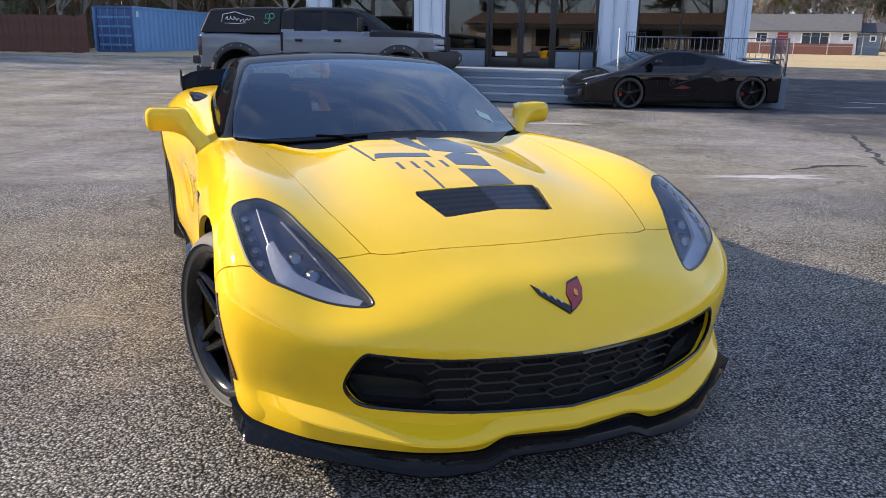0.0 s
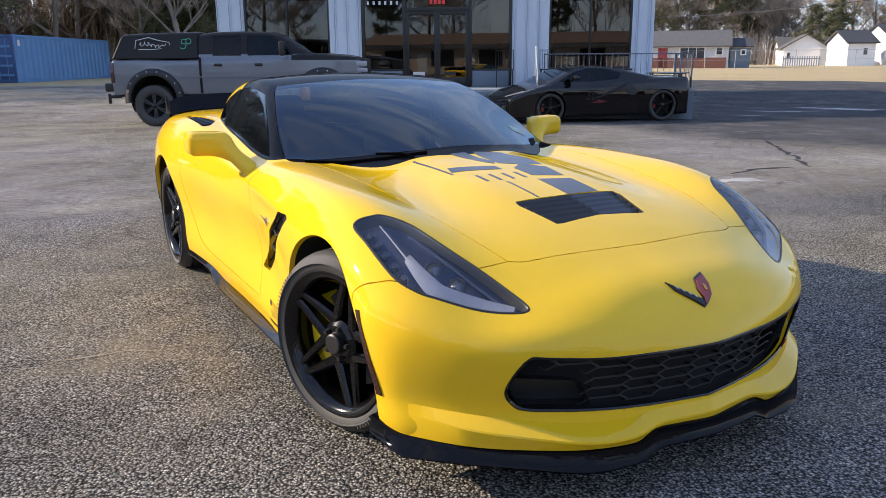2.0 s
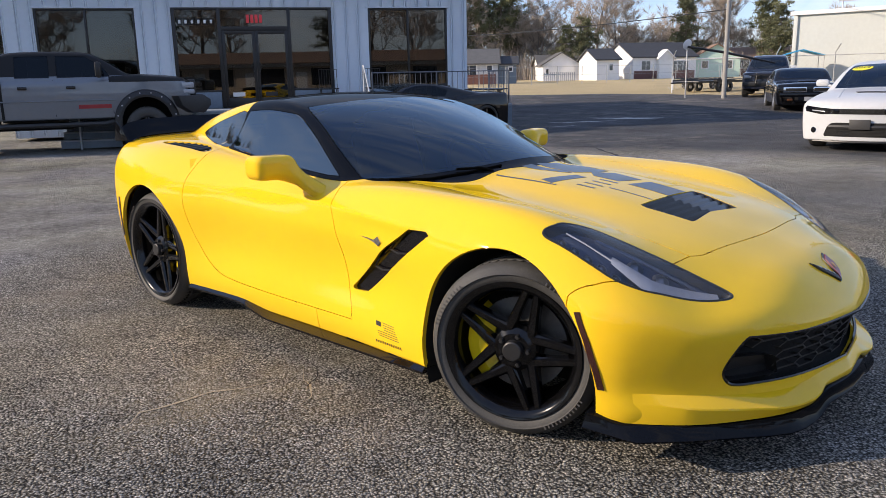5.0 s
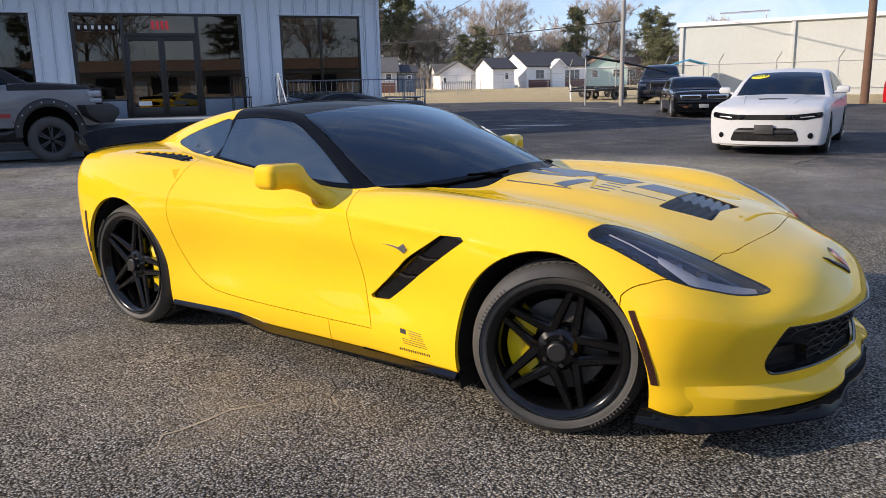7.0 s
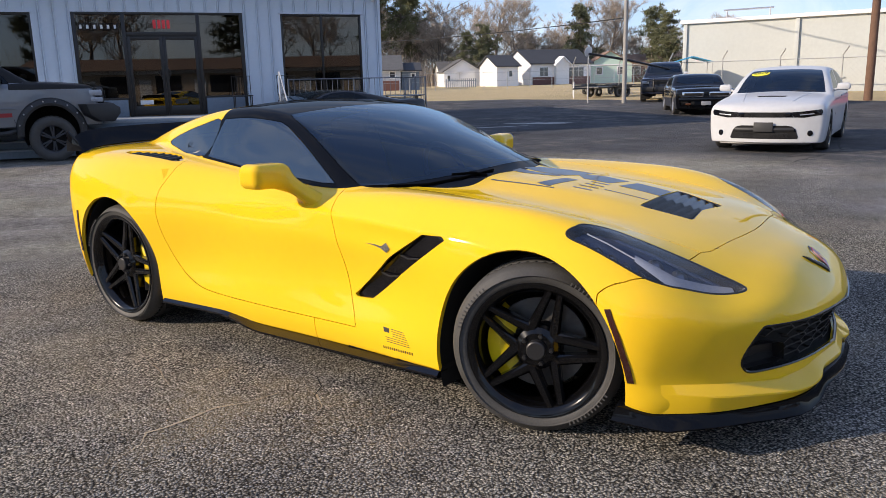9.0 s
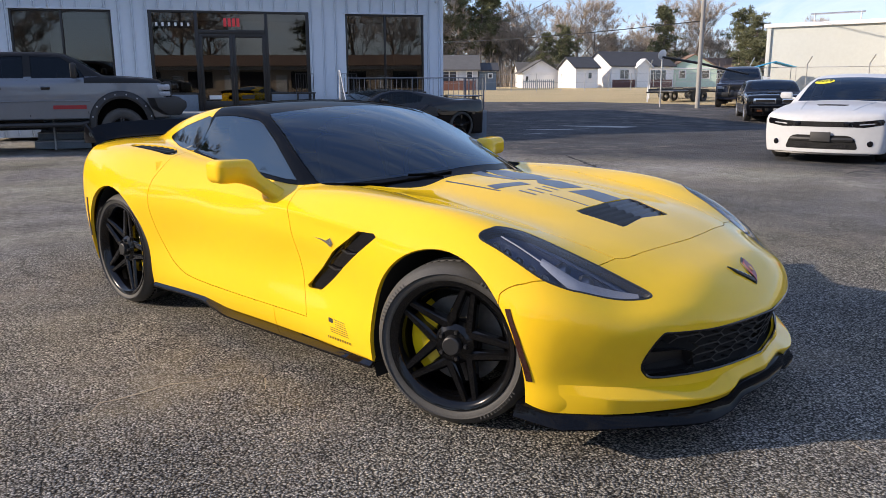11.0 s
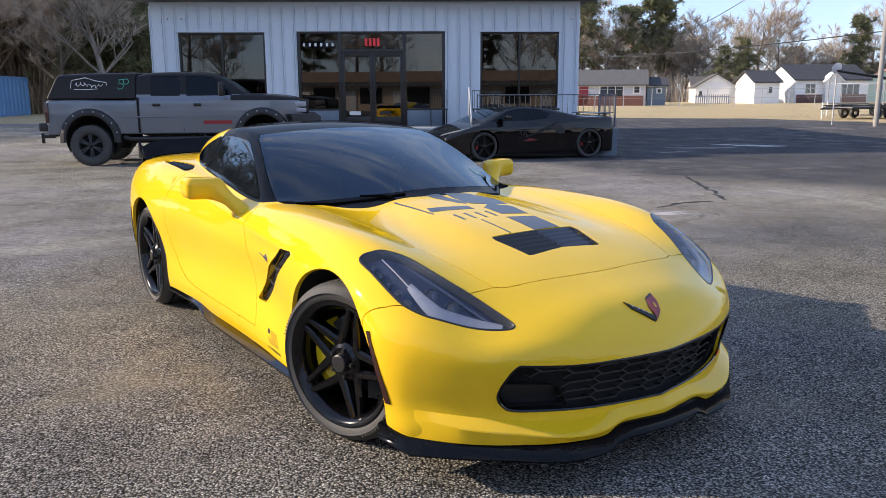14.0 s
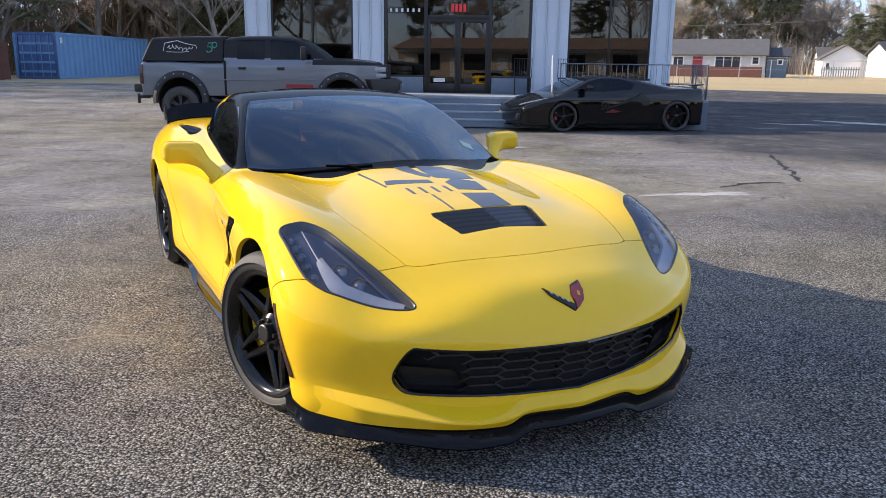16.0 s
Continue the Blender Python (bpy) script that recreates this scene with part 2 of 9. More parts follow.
def sheet(us, vs, table, mirror=False):
    """A smooth surface over a net of stations; mirror: even in v."""
    us, vs, t = np.array(us, float), np.array(vs, float), np.array(table, float)
    o = np.argsort(us)
    us, t = us[o], t[o]
    if mirror:
        k = 4
        vs, t = np.concatenate([-vs[k:0:-1], vs]), np.concatenate([t[:, k:0:-1], t], 1)
    su, sv = Spline(us), Spline(vs)

    def f(u, v):
        u, v = np.broadcast_arrays(np.asarray(u, float), np.asarray(v, float))
        shape, u, v = u.shape, u.ravel(), v.ravel()
        return su(u, sv.rows(v, t)).reshape(shape)
    return f


def smax(a, b, k):
    h = np.maximum(k - np.abs(a - b), 0) / k
    return np.maximum(a, b) + h * h * k / 4


def smin(a, b, k):
    return -smax(-a, -b, k)


def gradient(f, p, e=0.004):
    g = np.empty_like(p)
    for i in range(3):
        d = np.zeros(3)
        d[i] = e
        g[:, i] = (f(*(p + d).T) - f(*(p - d).T)) / (2 * e)
    return g


def skin(f, lo, hi, h, relax=2):
    """The surface f = 0 as quads: a net through a grid of step h, drawn onto the surface."""
    ax = [np.arange(lo[i], hi[i] + h, h) for i in range(3)]
    v = f(ax[0][:, None, None], ax[1][None, :, None], ax[2][None, None, :])
    v = np.broadcast_to(v, [len(a) for a in ax])
    s = v < 0
    nx, ny, nz = (n - 1 for n in v.shape)
    cnt = np.zeros((nx, ny, nz), int)
    for a in (0, 1):
        for b in (0, 1):
            for c in (0, 1):
                cnt += s[a:a + nx, b:b + ny, c:c + nz]
    act = np.argwhere((cnt > 0) & (cnt < 8))
    ids = -np.ones((nx, ny, nz), int)
    ids[tuple(act.T)] = np.arange(len(act))
    pos, num = np.zeros((len(act), 3)), np.zeros(len(act))
    corners = [(a, b, c) for a in (0, 1) for b in (0, 1) for c in (0, 1)]
    for p in corners:
        for d in range(3):
            if p[d]:
                continue
            q = list(p)
            q[d] = 1
            vp, vq = v[tuple((act + p).T)], v[tuple((act + q).T)]
            m = (vp < 0) != (vq < 0)
            w = np.zeros(len(act))
            w[m] = vp[m] / (vp[m] - vq[m])
            c = np.array(p, float) + np.outer(w, np.eye(3)[d])
            pos[m] += c[m]
            num[m] += 1
    pos = (act + pos / num[:, None]) * h + np.array(lo)
    quads = []
    for d in range(3):
        e1, e2 = [(1, 2), (2, 0), (0, 1)][d]
        sl = [slice(None)] * 3
        a, b = list(sl), list(sl)
        a[d], b[d] = slice(0, -1), slice(1, None)
        ch = np.argwhere(s[tuple(a)] != s[tuple(b)])
        ch = ch[(ch[:, e1] > 0) & (ch[:, e2] > 0) & (ch[:, e1] < v.shape[e1] - 1) & (ch[:, e2] < v.shape[e2] - 1)]
        o1, o2 = np.eye(3, dtype=int)[e1], np.eye(3, dtype=int)[e2]
        q = np.stack([ids[tuple((ch - o1 - o2).T)], ids[tuple((ch - o2).T)], ids[tuple(ch.T)], ids[tuple((ch - o1).T)]], 1)
        flip = ~s[tuple(ch.T)]
        q[flip] = q[flip][:, ::-1]
        quads.append(q)
    quads = np.concatenate(quads)

    def pull(p, times):
        for _ in range(times):
            g = gradient(f, p)
            step = (f(*p.T) / np.maximum((g * g).sum(1), 0.05))[:, None] * g
            ln = np.linalg.norm(step, axis=1, keepdims=True)
            p = p - step * np.minimum(1, h / np.maximum(ln, 1e-9))
        return p
    pos = pull(pos, 3)
    for _ in range(relax):
        acc, n = np.zeros_like(pos), np.zeros(len(pos))
        for k in range(4):
            for o in (1, 3):
                np.add.at(acc, quads[:, k], pos[quads[:, (k + o) % 4]])
                np.add.at(n, quads[:, k], 1)
        pos = pull(pos * 0.5 + 0.5 * acc / n[:, None], 2)
    return pos, quads


PLANES = {"top": (0, 1), "side": (0, 2), "front": (1, 2)}


def smooth_outline(pts, n=6, closed=True):
    """Rounds a coarse outline (Catmull-Rom)."""
    p, out = [np.array(q, float) for q in pts], []
    m = len(p)
    for i in range(m if closed else m - 1):
        a, b, c, d = (p[(i + k) % m] if closed else p[min(max(i + k, 0), m - 1)] for k in (-1, 0, 1, 2))
        for t in np.linspace(0, 1, n, endpoint=False):
            out.append(tuple(0.5 * (2 * b + (c - a) * t + (2 * a - 5 * b + 4 * c - d) * t ** 2 + (3 * b - a - 3 * c + d) * t ** 3)))
    if not closed:
        out.append(tuple(p[-1]))
    return out


def inside(poly, u, v):
    r = False
    for (x0, y0), (x1, y1) in zip(poly, poly[1:] + poly[:1]):
        if (y0 > v) != (y1 > v) and u < (x1 - x0) * (v - y0) / (y1 - y0) + x0:
            r = not r
    return r


def inside_all(poly, u, v):
    """inside() for arrays of points."""
    r = np.zeros(len(u), bool)
    for (x0, y0), (x1, y1) in zip(poly, poly[1:] + poly[:1]):
        if y0 != y1:
            r ^= ((y0 > v) != (y1 > v)) & (u < (x1 - x0) * (v - y0) / (y1 - y0) + x0)
    return r


def score(bm, poly, plane, ok=lambda c: True, closed=True):
    """Cuts the faces of bm along an outline seen in a plane, so that panels part on it."""
    i, j = PLANES[plane]
    k = 3 - i - j
    segs = list(zip(poly, poly[1:] + poly[:1])) if closed else list(zip(poly, poly[1:]))
    us, vs = [p[0] for p in poly], [p[1] for p in poly]
    pad = 0.03
    u0, u1, v0, v1 = min(us) - pad, max(us) + pad, min(vs) - pad, max(vs) + pad

    def span(f):
        bu, bv = [v.co[i] for v in f.verts], [v.co[j] for v in f.verts]
        return min(bu), max(bu), min(bv), max(bv)
    cand = {}
    for f in bm.faces:
        c = f.calc_center_median()
        if u0 < c[i] < u1 and v0 < c[j] < v1 and ok(c):
            cand[f] = span(f)
    for p, q in segs:
        d = Vector((q[0] - p[0], q[1] - p[1]))
        if d.length < 1e-6:
            continue
        lo, hi = (min(p[0], q[0]), min(p[1], q[1])), (max(p[0], q[0]), max(p[1], q[1]))
        l0, h0, l1, h1 = lo[0] - 1e-4, hi[0] + 1e-4, lo[1] - 1e-4, hi[1] + 1e-4
        near = [f for f, b in cand.items() if b[1] >= l0 and b[0] <= h0 and b[3] >= l1 and b[2] <= h1]
        if not near:
            continue
        co, no = Vector((0, 0, 0)), Vector((0, 0, 0))
        co[i], co[j] = p
        no[i], no[j] = -d.y, d.x
        geom = list({e for f in near for e in f.edges}) + list({v for f in near for v in f.verts}) + near
        r = bmesh.ops.bisect_plane(bm, geom=geom, dist=1e-5, plane_co=co, plane_no=no.normalized())
        for f in near:
            cand.pop(f, None)
        for g in r["geom"]:
            if isinstance(g, bmesh.types.BMFace):
                cand[g] = span(g)


def score_field(bm, fn, ok):
    """Cuts the faces of bm along fn = 0, where ok(middle of an edge)."""
    bm.verts.index_update()
    val = fn(*np.array([v.co for v in bm.verts]).T)
    made = []
    for e in bm.edges[:]:
        a, b = e.verts
        va, vb = val[a.index], val[b.index]
        if (va < 0) != (vb < 0) and ok((a.co + b.co) / 2):
            t = min(0.97, max(0.03, va / (va - vb)))
            made.append((e, a, t))
    made = [bmesh.utils.edge_split(e, a, t)[1] for e, a, t in made]
    bmesh.ops.connect_verts(bm, verts=made)


def panel(src, faces, f, gap=0.0018, depth=0.018, mirror="weld", lift=0.0):
    """Lifts some faces of a body out as a sheet with a turned-in rim. mirror: weld (spans the middle), left, right. Returns a mesh."""
    vs = {}
    bm = bmesh.new()
    for fc in faces:
        for v in fc.verts:
            if v not in vs:
                vs[v] = bm.verts.new(v.co)
        try:
            bm.faces.new([vs[v] for v in fc.verts])
        except ValueError:
            pass
    bmesh.ops.remove_doubles(bm, verts=bm.verts, dist=2e-5)
    bmesh.ops.dissolve_degenerate(bm, dist=1e-5, edges=bm.edges)
    if mirror == "weld":
        g = bmesh.ops.duplicate(bm, geom=bm.verts[:] + bm.edges[:] + bm.faces[:])["geom"]
        for v in (e for e in g if isinstance(e, bmesh.types.BMVert)):
            v.co.y = -v.co.y
        bmesh.ops.reverse_faces(bm, faces=[e for e in g if isinstance(e, bmesh.types.BMFace)])
        bmesh.ops.remove_doubles(bm, verts=[v for v in bm.verts if abs(v.co.y) < 1e-4], dist=2e-4)
    elif mirror == "right":
        for v in bm.verts:
            v.co.y = -v.co.y
        bmesh.ops.reverse_faces(bm, faces=bm.faces[:])
    bm.normal_update()
    pts = np.array([v.co for v in bm.verts])
    nn = gradient(f, pts)
    nn /= np.linalg.norm(nn, axis=1, keepdims=True) + 1e-9
    bm.verts.index_update()
    edge = [e for e in bm.edges if e.is_boundary]
    push = {}
    for e in edge:
        fc = e.link_faces[0]
        d = (e.verts[1].co - e.verts[0].co)
        w = d.cross(fc.normal)
        if w.length < 1e-9:
            continue
        w.normalize()
        if w.dot(fc.calc_center_median() - e.verts[0].co) < 0:
            w = -w
        for v in e.verts:
            push[v] = push.get(v, Vector()) + w
    for v, w in push.items():
        if w.length > 1e-6:
            v.co += w.normalized() * gap
    nd = {v: Vector(nn[v.index]) for v in bm.verts}
    if lift:
        for v in bm.verts:
            v.co += nd[v] * lift
    outer = len(bm.faces)
    if depth:
        new_v = {}
        for e in edge:
            for v in e.verts:
                if v not in new_v:
                    new_v[v] = bm.verts.new(v.co - nd[v] * depth)
        for e in edge:
            fc = e.link_faces[0]
            a, b = e.verts
            lp = [l for l in fc.loops if l.edge == e][0]
            if lp.vert == a:
                a, b = b, a
            try:
                bm.faces.new((a, b, new_v[b], new_v[a]))
            except ValueError:
                pass
    bm.verts.index_update()
    bm.faces.index_update()
    me = bpy.data.meshes.new("panel")
    bm.to_mesh(me)
    nmap = np.zeros((len(bm.verts), 3))
    for v, n in nd.items():
        nmap[v.index] = n
    bm.free()
    me.polygons.foreach_set("use_smooth", [True] * len(me.polygons))
    ln = np.zeros((len(me.loops), 3), np.float32)
    li = np.empty(len(me.loops), int)
    me.loops.foreach_get("vertex_index", li)
    for p in me.polygons:
        for k in p.loop_indices:
            ln[k] = nmap[li[k]] if p.index < outer else p.normal
    me.normals_split_custom_set(ln.tolist())
    return me


def shell(name, me, material, parent, label=""):
    me.materials.append(material)
    ob = new(name, me)
    ob.parent = parent
    if label:
        ob["label"] = label
    return ob


def body_mesh(f, lo, hi, h, relax=2):
    """The half of a body with y above 0, as a bmesh of its skin."""
    pos, quads = skin(f, lo, hi, h, relax)
    bm = bmesh.new()
    vs = [bm.verts.new(p) for p in pos]
    for q in quads:
        if q.min() >= 0 and len(set(q)) == 4:
            try:
                bm.faces.new([vs[i] for i in q])
            except ValueError:
                pass
    bmesh.ops.bisect_plane(bm, geom=bm.verts[:] + bm.edges[:] + bm.faces[:], dist=1e-6, plane_co=(0, 0, 0), plane_no=(0, -1, 0), clear_outer=True)
    for v in bm.verts:
        if abs(v.co.y) < 2e-5:
            v.co.y = 0
    return bm


# ---------------------------------------------------------------- the yellow sports car
CAR = Matrix.Translation((0.083, 2.876, 0)) @ Matrix.Rotation(radians(-67.975), 4, "Z")

# side: half-width by length and height
_S = sheet([0.7, 0.3, 0.0, -0.35, -0.6, -0.95, -1.5, -2.1, -2.7, -3.1, -3.45],
           [0.10, 0.25, 0.40, 0.55, 0.70, 0.84, 1.0],
           [[0.90, 0.93, 0.945, 0.945, 0.93, 0.90, 0.85],
            [0.90, 0.93, 0.95, 0.955, 0.94, 0.90, 0.85],
            [0.925, 0.945, 0.96, 0.965, 0.95, 0.91, 0.85],
            [0.935, 0.945, 0.95, 0.955, 0.945, 0.90, 0.85],
            [0.915, 0.932, 0.915, 0.925, 0.935, 0.89, 0.84],
            [0.885, 0.916, 0.884, 0.888, 0.913, 0.875, 0.80],
            [0.880, 0.912, 0.893, 0.896, 0.905, 0.858, 0.78],
            [0.890, 0.925, 0.905, 0.915, 0.930, 0.885, 0.80],
            [0.93, 0.960, 0.985, 0.995, 0.990, 0.945, 0.84],
            [0.90, 0.935, 0.955, 0.965, 0.960, 0.925, 0.83],
            [0.80, 0.850, 0.885, 0.900, 0.895, 0.860, 0.78]])
# top: height by length and distance from the middle
_H = sheet([1.0, 0.87, 0.76, 0.6, 0.45, 0.25, 0.0, -0.35, -0.8, -1.2, -1.7, -2.2, -2.7, -3.1, -3.6],
           [0.0, 0.14, 0.27, 0.40, 0.58, 0.74, 0.86, 0.98],
           [[0.27, 0.265, 0.255, 0.23, 0.18, 0.10, 0.02, -0.10],
            [0.445, 0.44, 0.42, 0.39, 0.33, 0.24, 0.14, 0.00],
            [0.578, 0.572, 0.560, 0.530, 0.463, 0.372, 0.27, 0.12],
            [0.655, 0.652, 0.645, 0.628, 0.580, 0.512, 0.43, 0.27],
            [0.703, 0.701, 0.697, 0.688, 0.664, 0.637, 0.577, 0.44],
            [0.758, 0.758, 0.752, 0.743, 0.738, 0.750, 0.713, 0.59],
            [0.812, 0.812, 0.806, 0.786, 0.784, 0.820, 0.800, 0.69],
            [0.858, 0.858, 0.850, 0.824, 0.822, 0.850, 0.836, 0.73],
            [0.885, 0.885, 0.873, 0.846, 0.848, 0.864, 0.836, 0.74],
            [0.87, 0.87, 0.87, 0.86, 0.858, 0.856, 0.815, 0.72],
            [0.90, 0.90, 0.90, 0.90, 0.90, 0.893, 0.850, 0.75],
            [0.95, 0.95, 0.95, 0.95, 0.948, 0.938, 0.898, 0.81],
            [0.985, 0.985, 0.985, 0.983, 0.98, 0.968, 0.935, 0.86],
            [0.985, 0.985, 0.985, 0.983, 0.98, 0.965, 0.925, 0.84],
            [0.955, 0.955, 0.955, 0.953, 0.945, 0.925, 0.870, 0.77]], mirror=True)
_Fc = line([0.0, 0.12, 0.17, 0.22, 0.265, 0.35, 0.446, 0.55, 0.8], [0.78, 0.812, 0.836, 0.845, 0.836, 0.850, 0.872, 0.878, 0.86])
_Fg = line([0.0, 0.3, 0.6, 0.75, 0.85, 0.93, 1.0, 1.2], [0.0, 0.05, 0.17, 0.275, 0.375, 0.48, 0.62, 1.1])
_Rc = line([0.0, 0.15, 0.35, 0.6, 0.85, 1.0, 1.3], [-3.36, -3.40, -3.48, -3.52, -3.53, -3.50, -3.40])
_Rg = line([0.0, 0.4, 0.7, 0.85, 1.0], [0.0, 0.03, 0.11, 0.20, 0.36])
_B = line([-3.6, -3.0, -2.3, -0.5, 0.3, 0.6, 0.9], [0.25, 0.20, 0.165, 0.155, 0.155, 0.152, 0.158])
# greenhouse: middle profile, crown and sides
_G = line([-0.3, -0.6, -1.0, -1.4, -1.65, -1.9, -2.15, -2.5, -2.9, -3.3, -3.7], [0.755, 0.880, 1.035, 1.158, 1.212, 1.237, 1.232, 1.182, 1.088, 0.978, 0.85])
_C = line([-0.3, -0.6, -1.0, -1.4, -1.67, -2.1, -2.6, -3.3], [0.44, 0.42, 0.36, 0.20, 0.125, 0.11, 0.15, 0.2])
_T = line([-0.3, -0.6, -1.2, -1.7, -2.15, -2.65, -3.0, -3.3, -3.7], [0.75, 0.765, 0.772, 0.762, 0.745, 0.66, 0.53, 0.40, 0.2])


def lower_body(x, y, z):
    a = np.abs(y)
    top = z - _H(x, a)
    # shoulder crease behind the front wheel, with a hollow under it
    zl = 0.735 + (-0.45 - x) * 0.055
    run = np.clip((-0.40 - x) / 0.15, 0, 1) * np.clip((x + 2.0) / 0.8, 0, 1)
    crease = run * (0.013 * np.exp(-((z - zl) / 0.028) ** 2) - 0.006 * np.exp(-((z - zl + 0.07) / 0.045) ** 2))
    side = a - _S(x, z) - crease
    front = x - (_Fc(z) - _Fg(a))
    rear = (_Rc(z) + _Rg(a)) - x
    f = smax(top * 0.9, side, 0.075)
    f = smax(f, front * 0.9, 0.05)
    f = smax(f, rear, 0.08)
    return smax(f, _B(x) - z, 0.015)


def greenhouse(x, y, z):
    a = np.abs(y)
    top = z - (_G(x) - _C(x) * a * a)
    side = a - (_T(x) - 0.42 * (z - 0.86) - 0.25 * np.maximum(z - 0.86, 0) ** 2)
    return smax(smax(smax(top * 0.9, side * 0.9, 0.05), 0.70 - z, 0.02), x + 0.45, 0.02)


def sports_body(x, y, z):
    return smin(lower_body(x, y, z), greenhouse(x, y, z), 0.025)


OUT = {
    "hood": smooth_outline([(0.503, 0), (0.497, 0.12), (0.486, 0.25), (0.473, 0.38), (0.464, 0.455), (0.440, 0.508)], 4, False)
    + smooth_outline([(0.440, 0.508), (0.3, 0.545), (0.1, 0.585), (-0.2, 0.615), (-0.5, 0.64), (-0.875, 0.66)], 4, False)
    + smooth_outline([(-0.875, 0.66), (-0.835, 0.52), (-0.775, 0.37), (-0.705, 0.26), (-0.665, 0.15), (-0.65, 0)], 4, False),
    "bonnet_vent": [(0.085, 0), (0.092, 0.235), (0.125, 0.242), (0.300, 0.205), (0.303, 0.18), (0.278, 0)],
    "headlight": smooth_outline([(0.068, 0.858), (0.083, 0.821), (0.099, 0.782), (0.172, 0.723), (0.269, 0.686), (0.348, 0.654), (0.436, 0.614), (0.517, 0.581), (0.603, 0.552), (0.620, 0.565), (0.592, 0.618), (0.538, 0.695), (0.470, 0.778), (0.425, 0.822), (0.356, 0.858), (0.267, 0.872), (0.159, 0.876), (0.085, 0.876)], 4),
    "grille": smooth_outline([(0.0, 0.446), (0.2, 0.446), (0.4, 0.449), (0.56, 0.458), (0.605, 0.455), (0.638, 0.40), (0.65, 0.345), (0.63, 0.305), (0.595, 0.284), (0.5, 0.277), (0.3, 0.268), (0.0, 0.262)], 4, False),
    "windshield": smooth_outline([(-0.685, 0), (-0.705, 0.2), (-0.782, 0.4), (-0.892, 0.57), (-1.015, 0.735)], 4, False)
    + smooth_outline([(-1.015, 0.735), (-1.25, 0.690), (-1.60, 0.585)], 4, False) + smooth_outline([(-1.655, 0.555), (-1.625, 0.3), (-1.61, 0)], 4, False),
    "rear_glass": [(-2.42, 0), (-2.43, 0.3), (-2.46, 0.42), (-2.9, 0.36), (-3.16, 0.28), (-3.2, 0)],
    "side_duct": smooth_outline([(-2.29, 0.765), (-2.40, 0.712), (-2.55, 0.712), (-2.80, 0.760), (-2.76, 0.795), (-2.45, 0.800), (-2.32, 0.800)], 3),
    "door_glass": smooth_outline([(-1.165, 0.874), (-1.42, 1.03), (-1.60, 1.120)], 4, False) + smooth_outline([(-1.66, 1.140), (-1.9, 1.158), (-2.118, 1.150)], 4, False) + smooth_outline([(-2.165, 0.956), (-1.7, 0.905), (-1.25, 0.872)], 4, False),
    "quarter_glass": smooth_outline([(-2.15, 1.143), (-2.32, 1.117), (-2.50, 1.07), (-2.64, 1.025), (-2.645, 1.008), (-2.55, 0.99), (-2.2, 0.958)], 3),
    "door": smooth_outline([(-1.095, 1.0), (-1.09, 0.84), (-1.06, 0.72), (-1.02, 0.55), (-0.985, 0.40), (-0.955, 0.32), (-0.94, 0.262)], 4, False)
    + smooth_outline([(-1.2, 0.262), (-1.6, 0.266), (-1.9, 0.278), (-2.05, 0.302), (-2.18, 0.375), (-2.27, 0.50), (-2.312, 0.66), (-2.305, 0.78), (-2.268, 0.87), (-2.25, 1.0)], 4, False),
    "fender_vent": [(-0.425, 0.712), (-0.44, 0.724), (-0.535, 0.722), (-0.725, 0.605), (-0.958, 0.407), (-0.948, 0.397), (-0.855, 0.402), (-0.64, 0.56)],
    "bumper_seam": [(0.440, 0.508), (0.43, 0.66), (0.385, 0.84), (0.31, 0.905), (0.232, 0.95), (0.226, 1.0)],
    "front_arch": [(-0.07 + 0.402 * math.cos(t), 0.25 + 0.460 * math.sin(t)) for t in np.linspace(-0.3, math.pi + 0.3, 40)],
    "rear_arch": [(-2.735 + 0.378 * math.cos(t), 0.28 + 0.452 * math.sin(t)) for t in np.linspace(-0.35, math.pi + 0.35, 40)],
    "hood_stripe": [(-0.62, -0.005), (-0.62, 0.10), (-0.18, 0.10), (-0.10, 0.085), (0.075, 0.085), (0.085, -0.005)],
}


COWL = [(-0.875, 0.66), (-0.93, 0.715), (-1.08, 0.735), (-1.2, 0.735), (-1.2, -0.01), (-0.65, -0.01)] + OUT["hood"][:-21:-1]


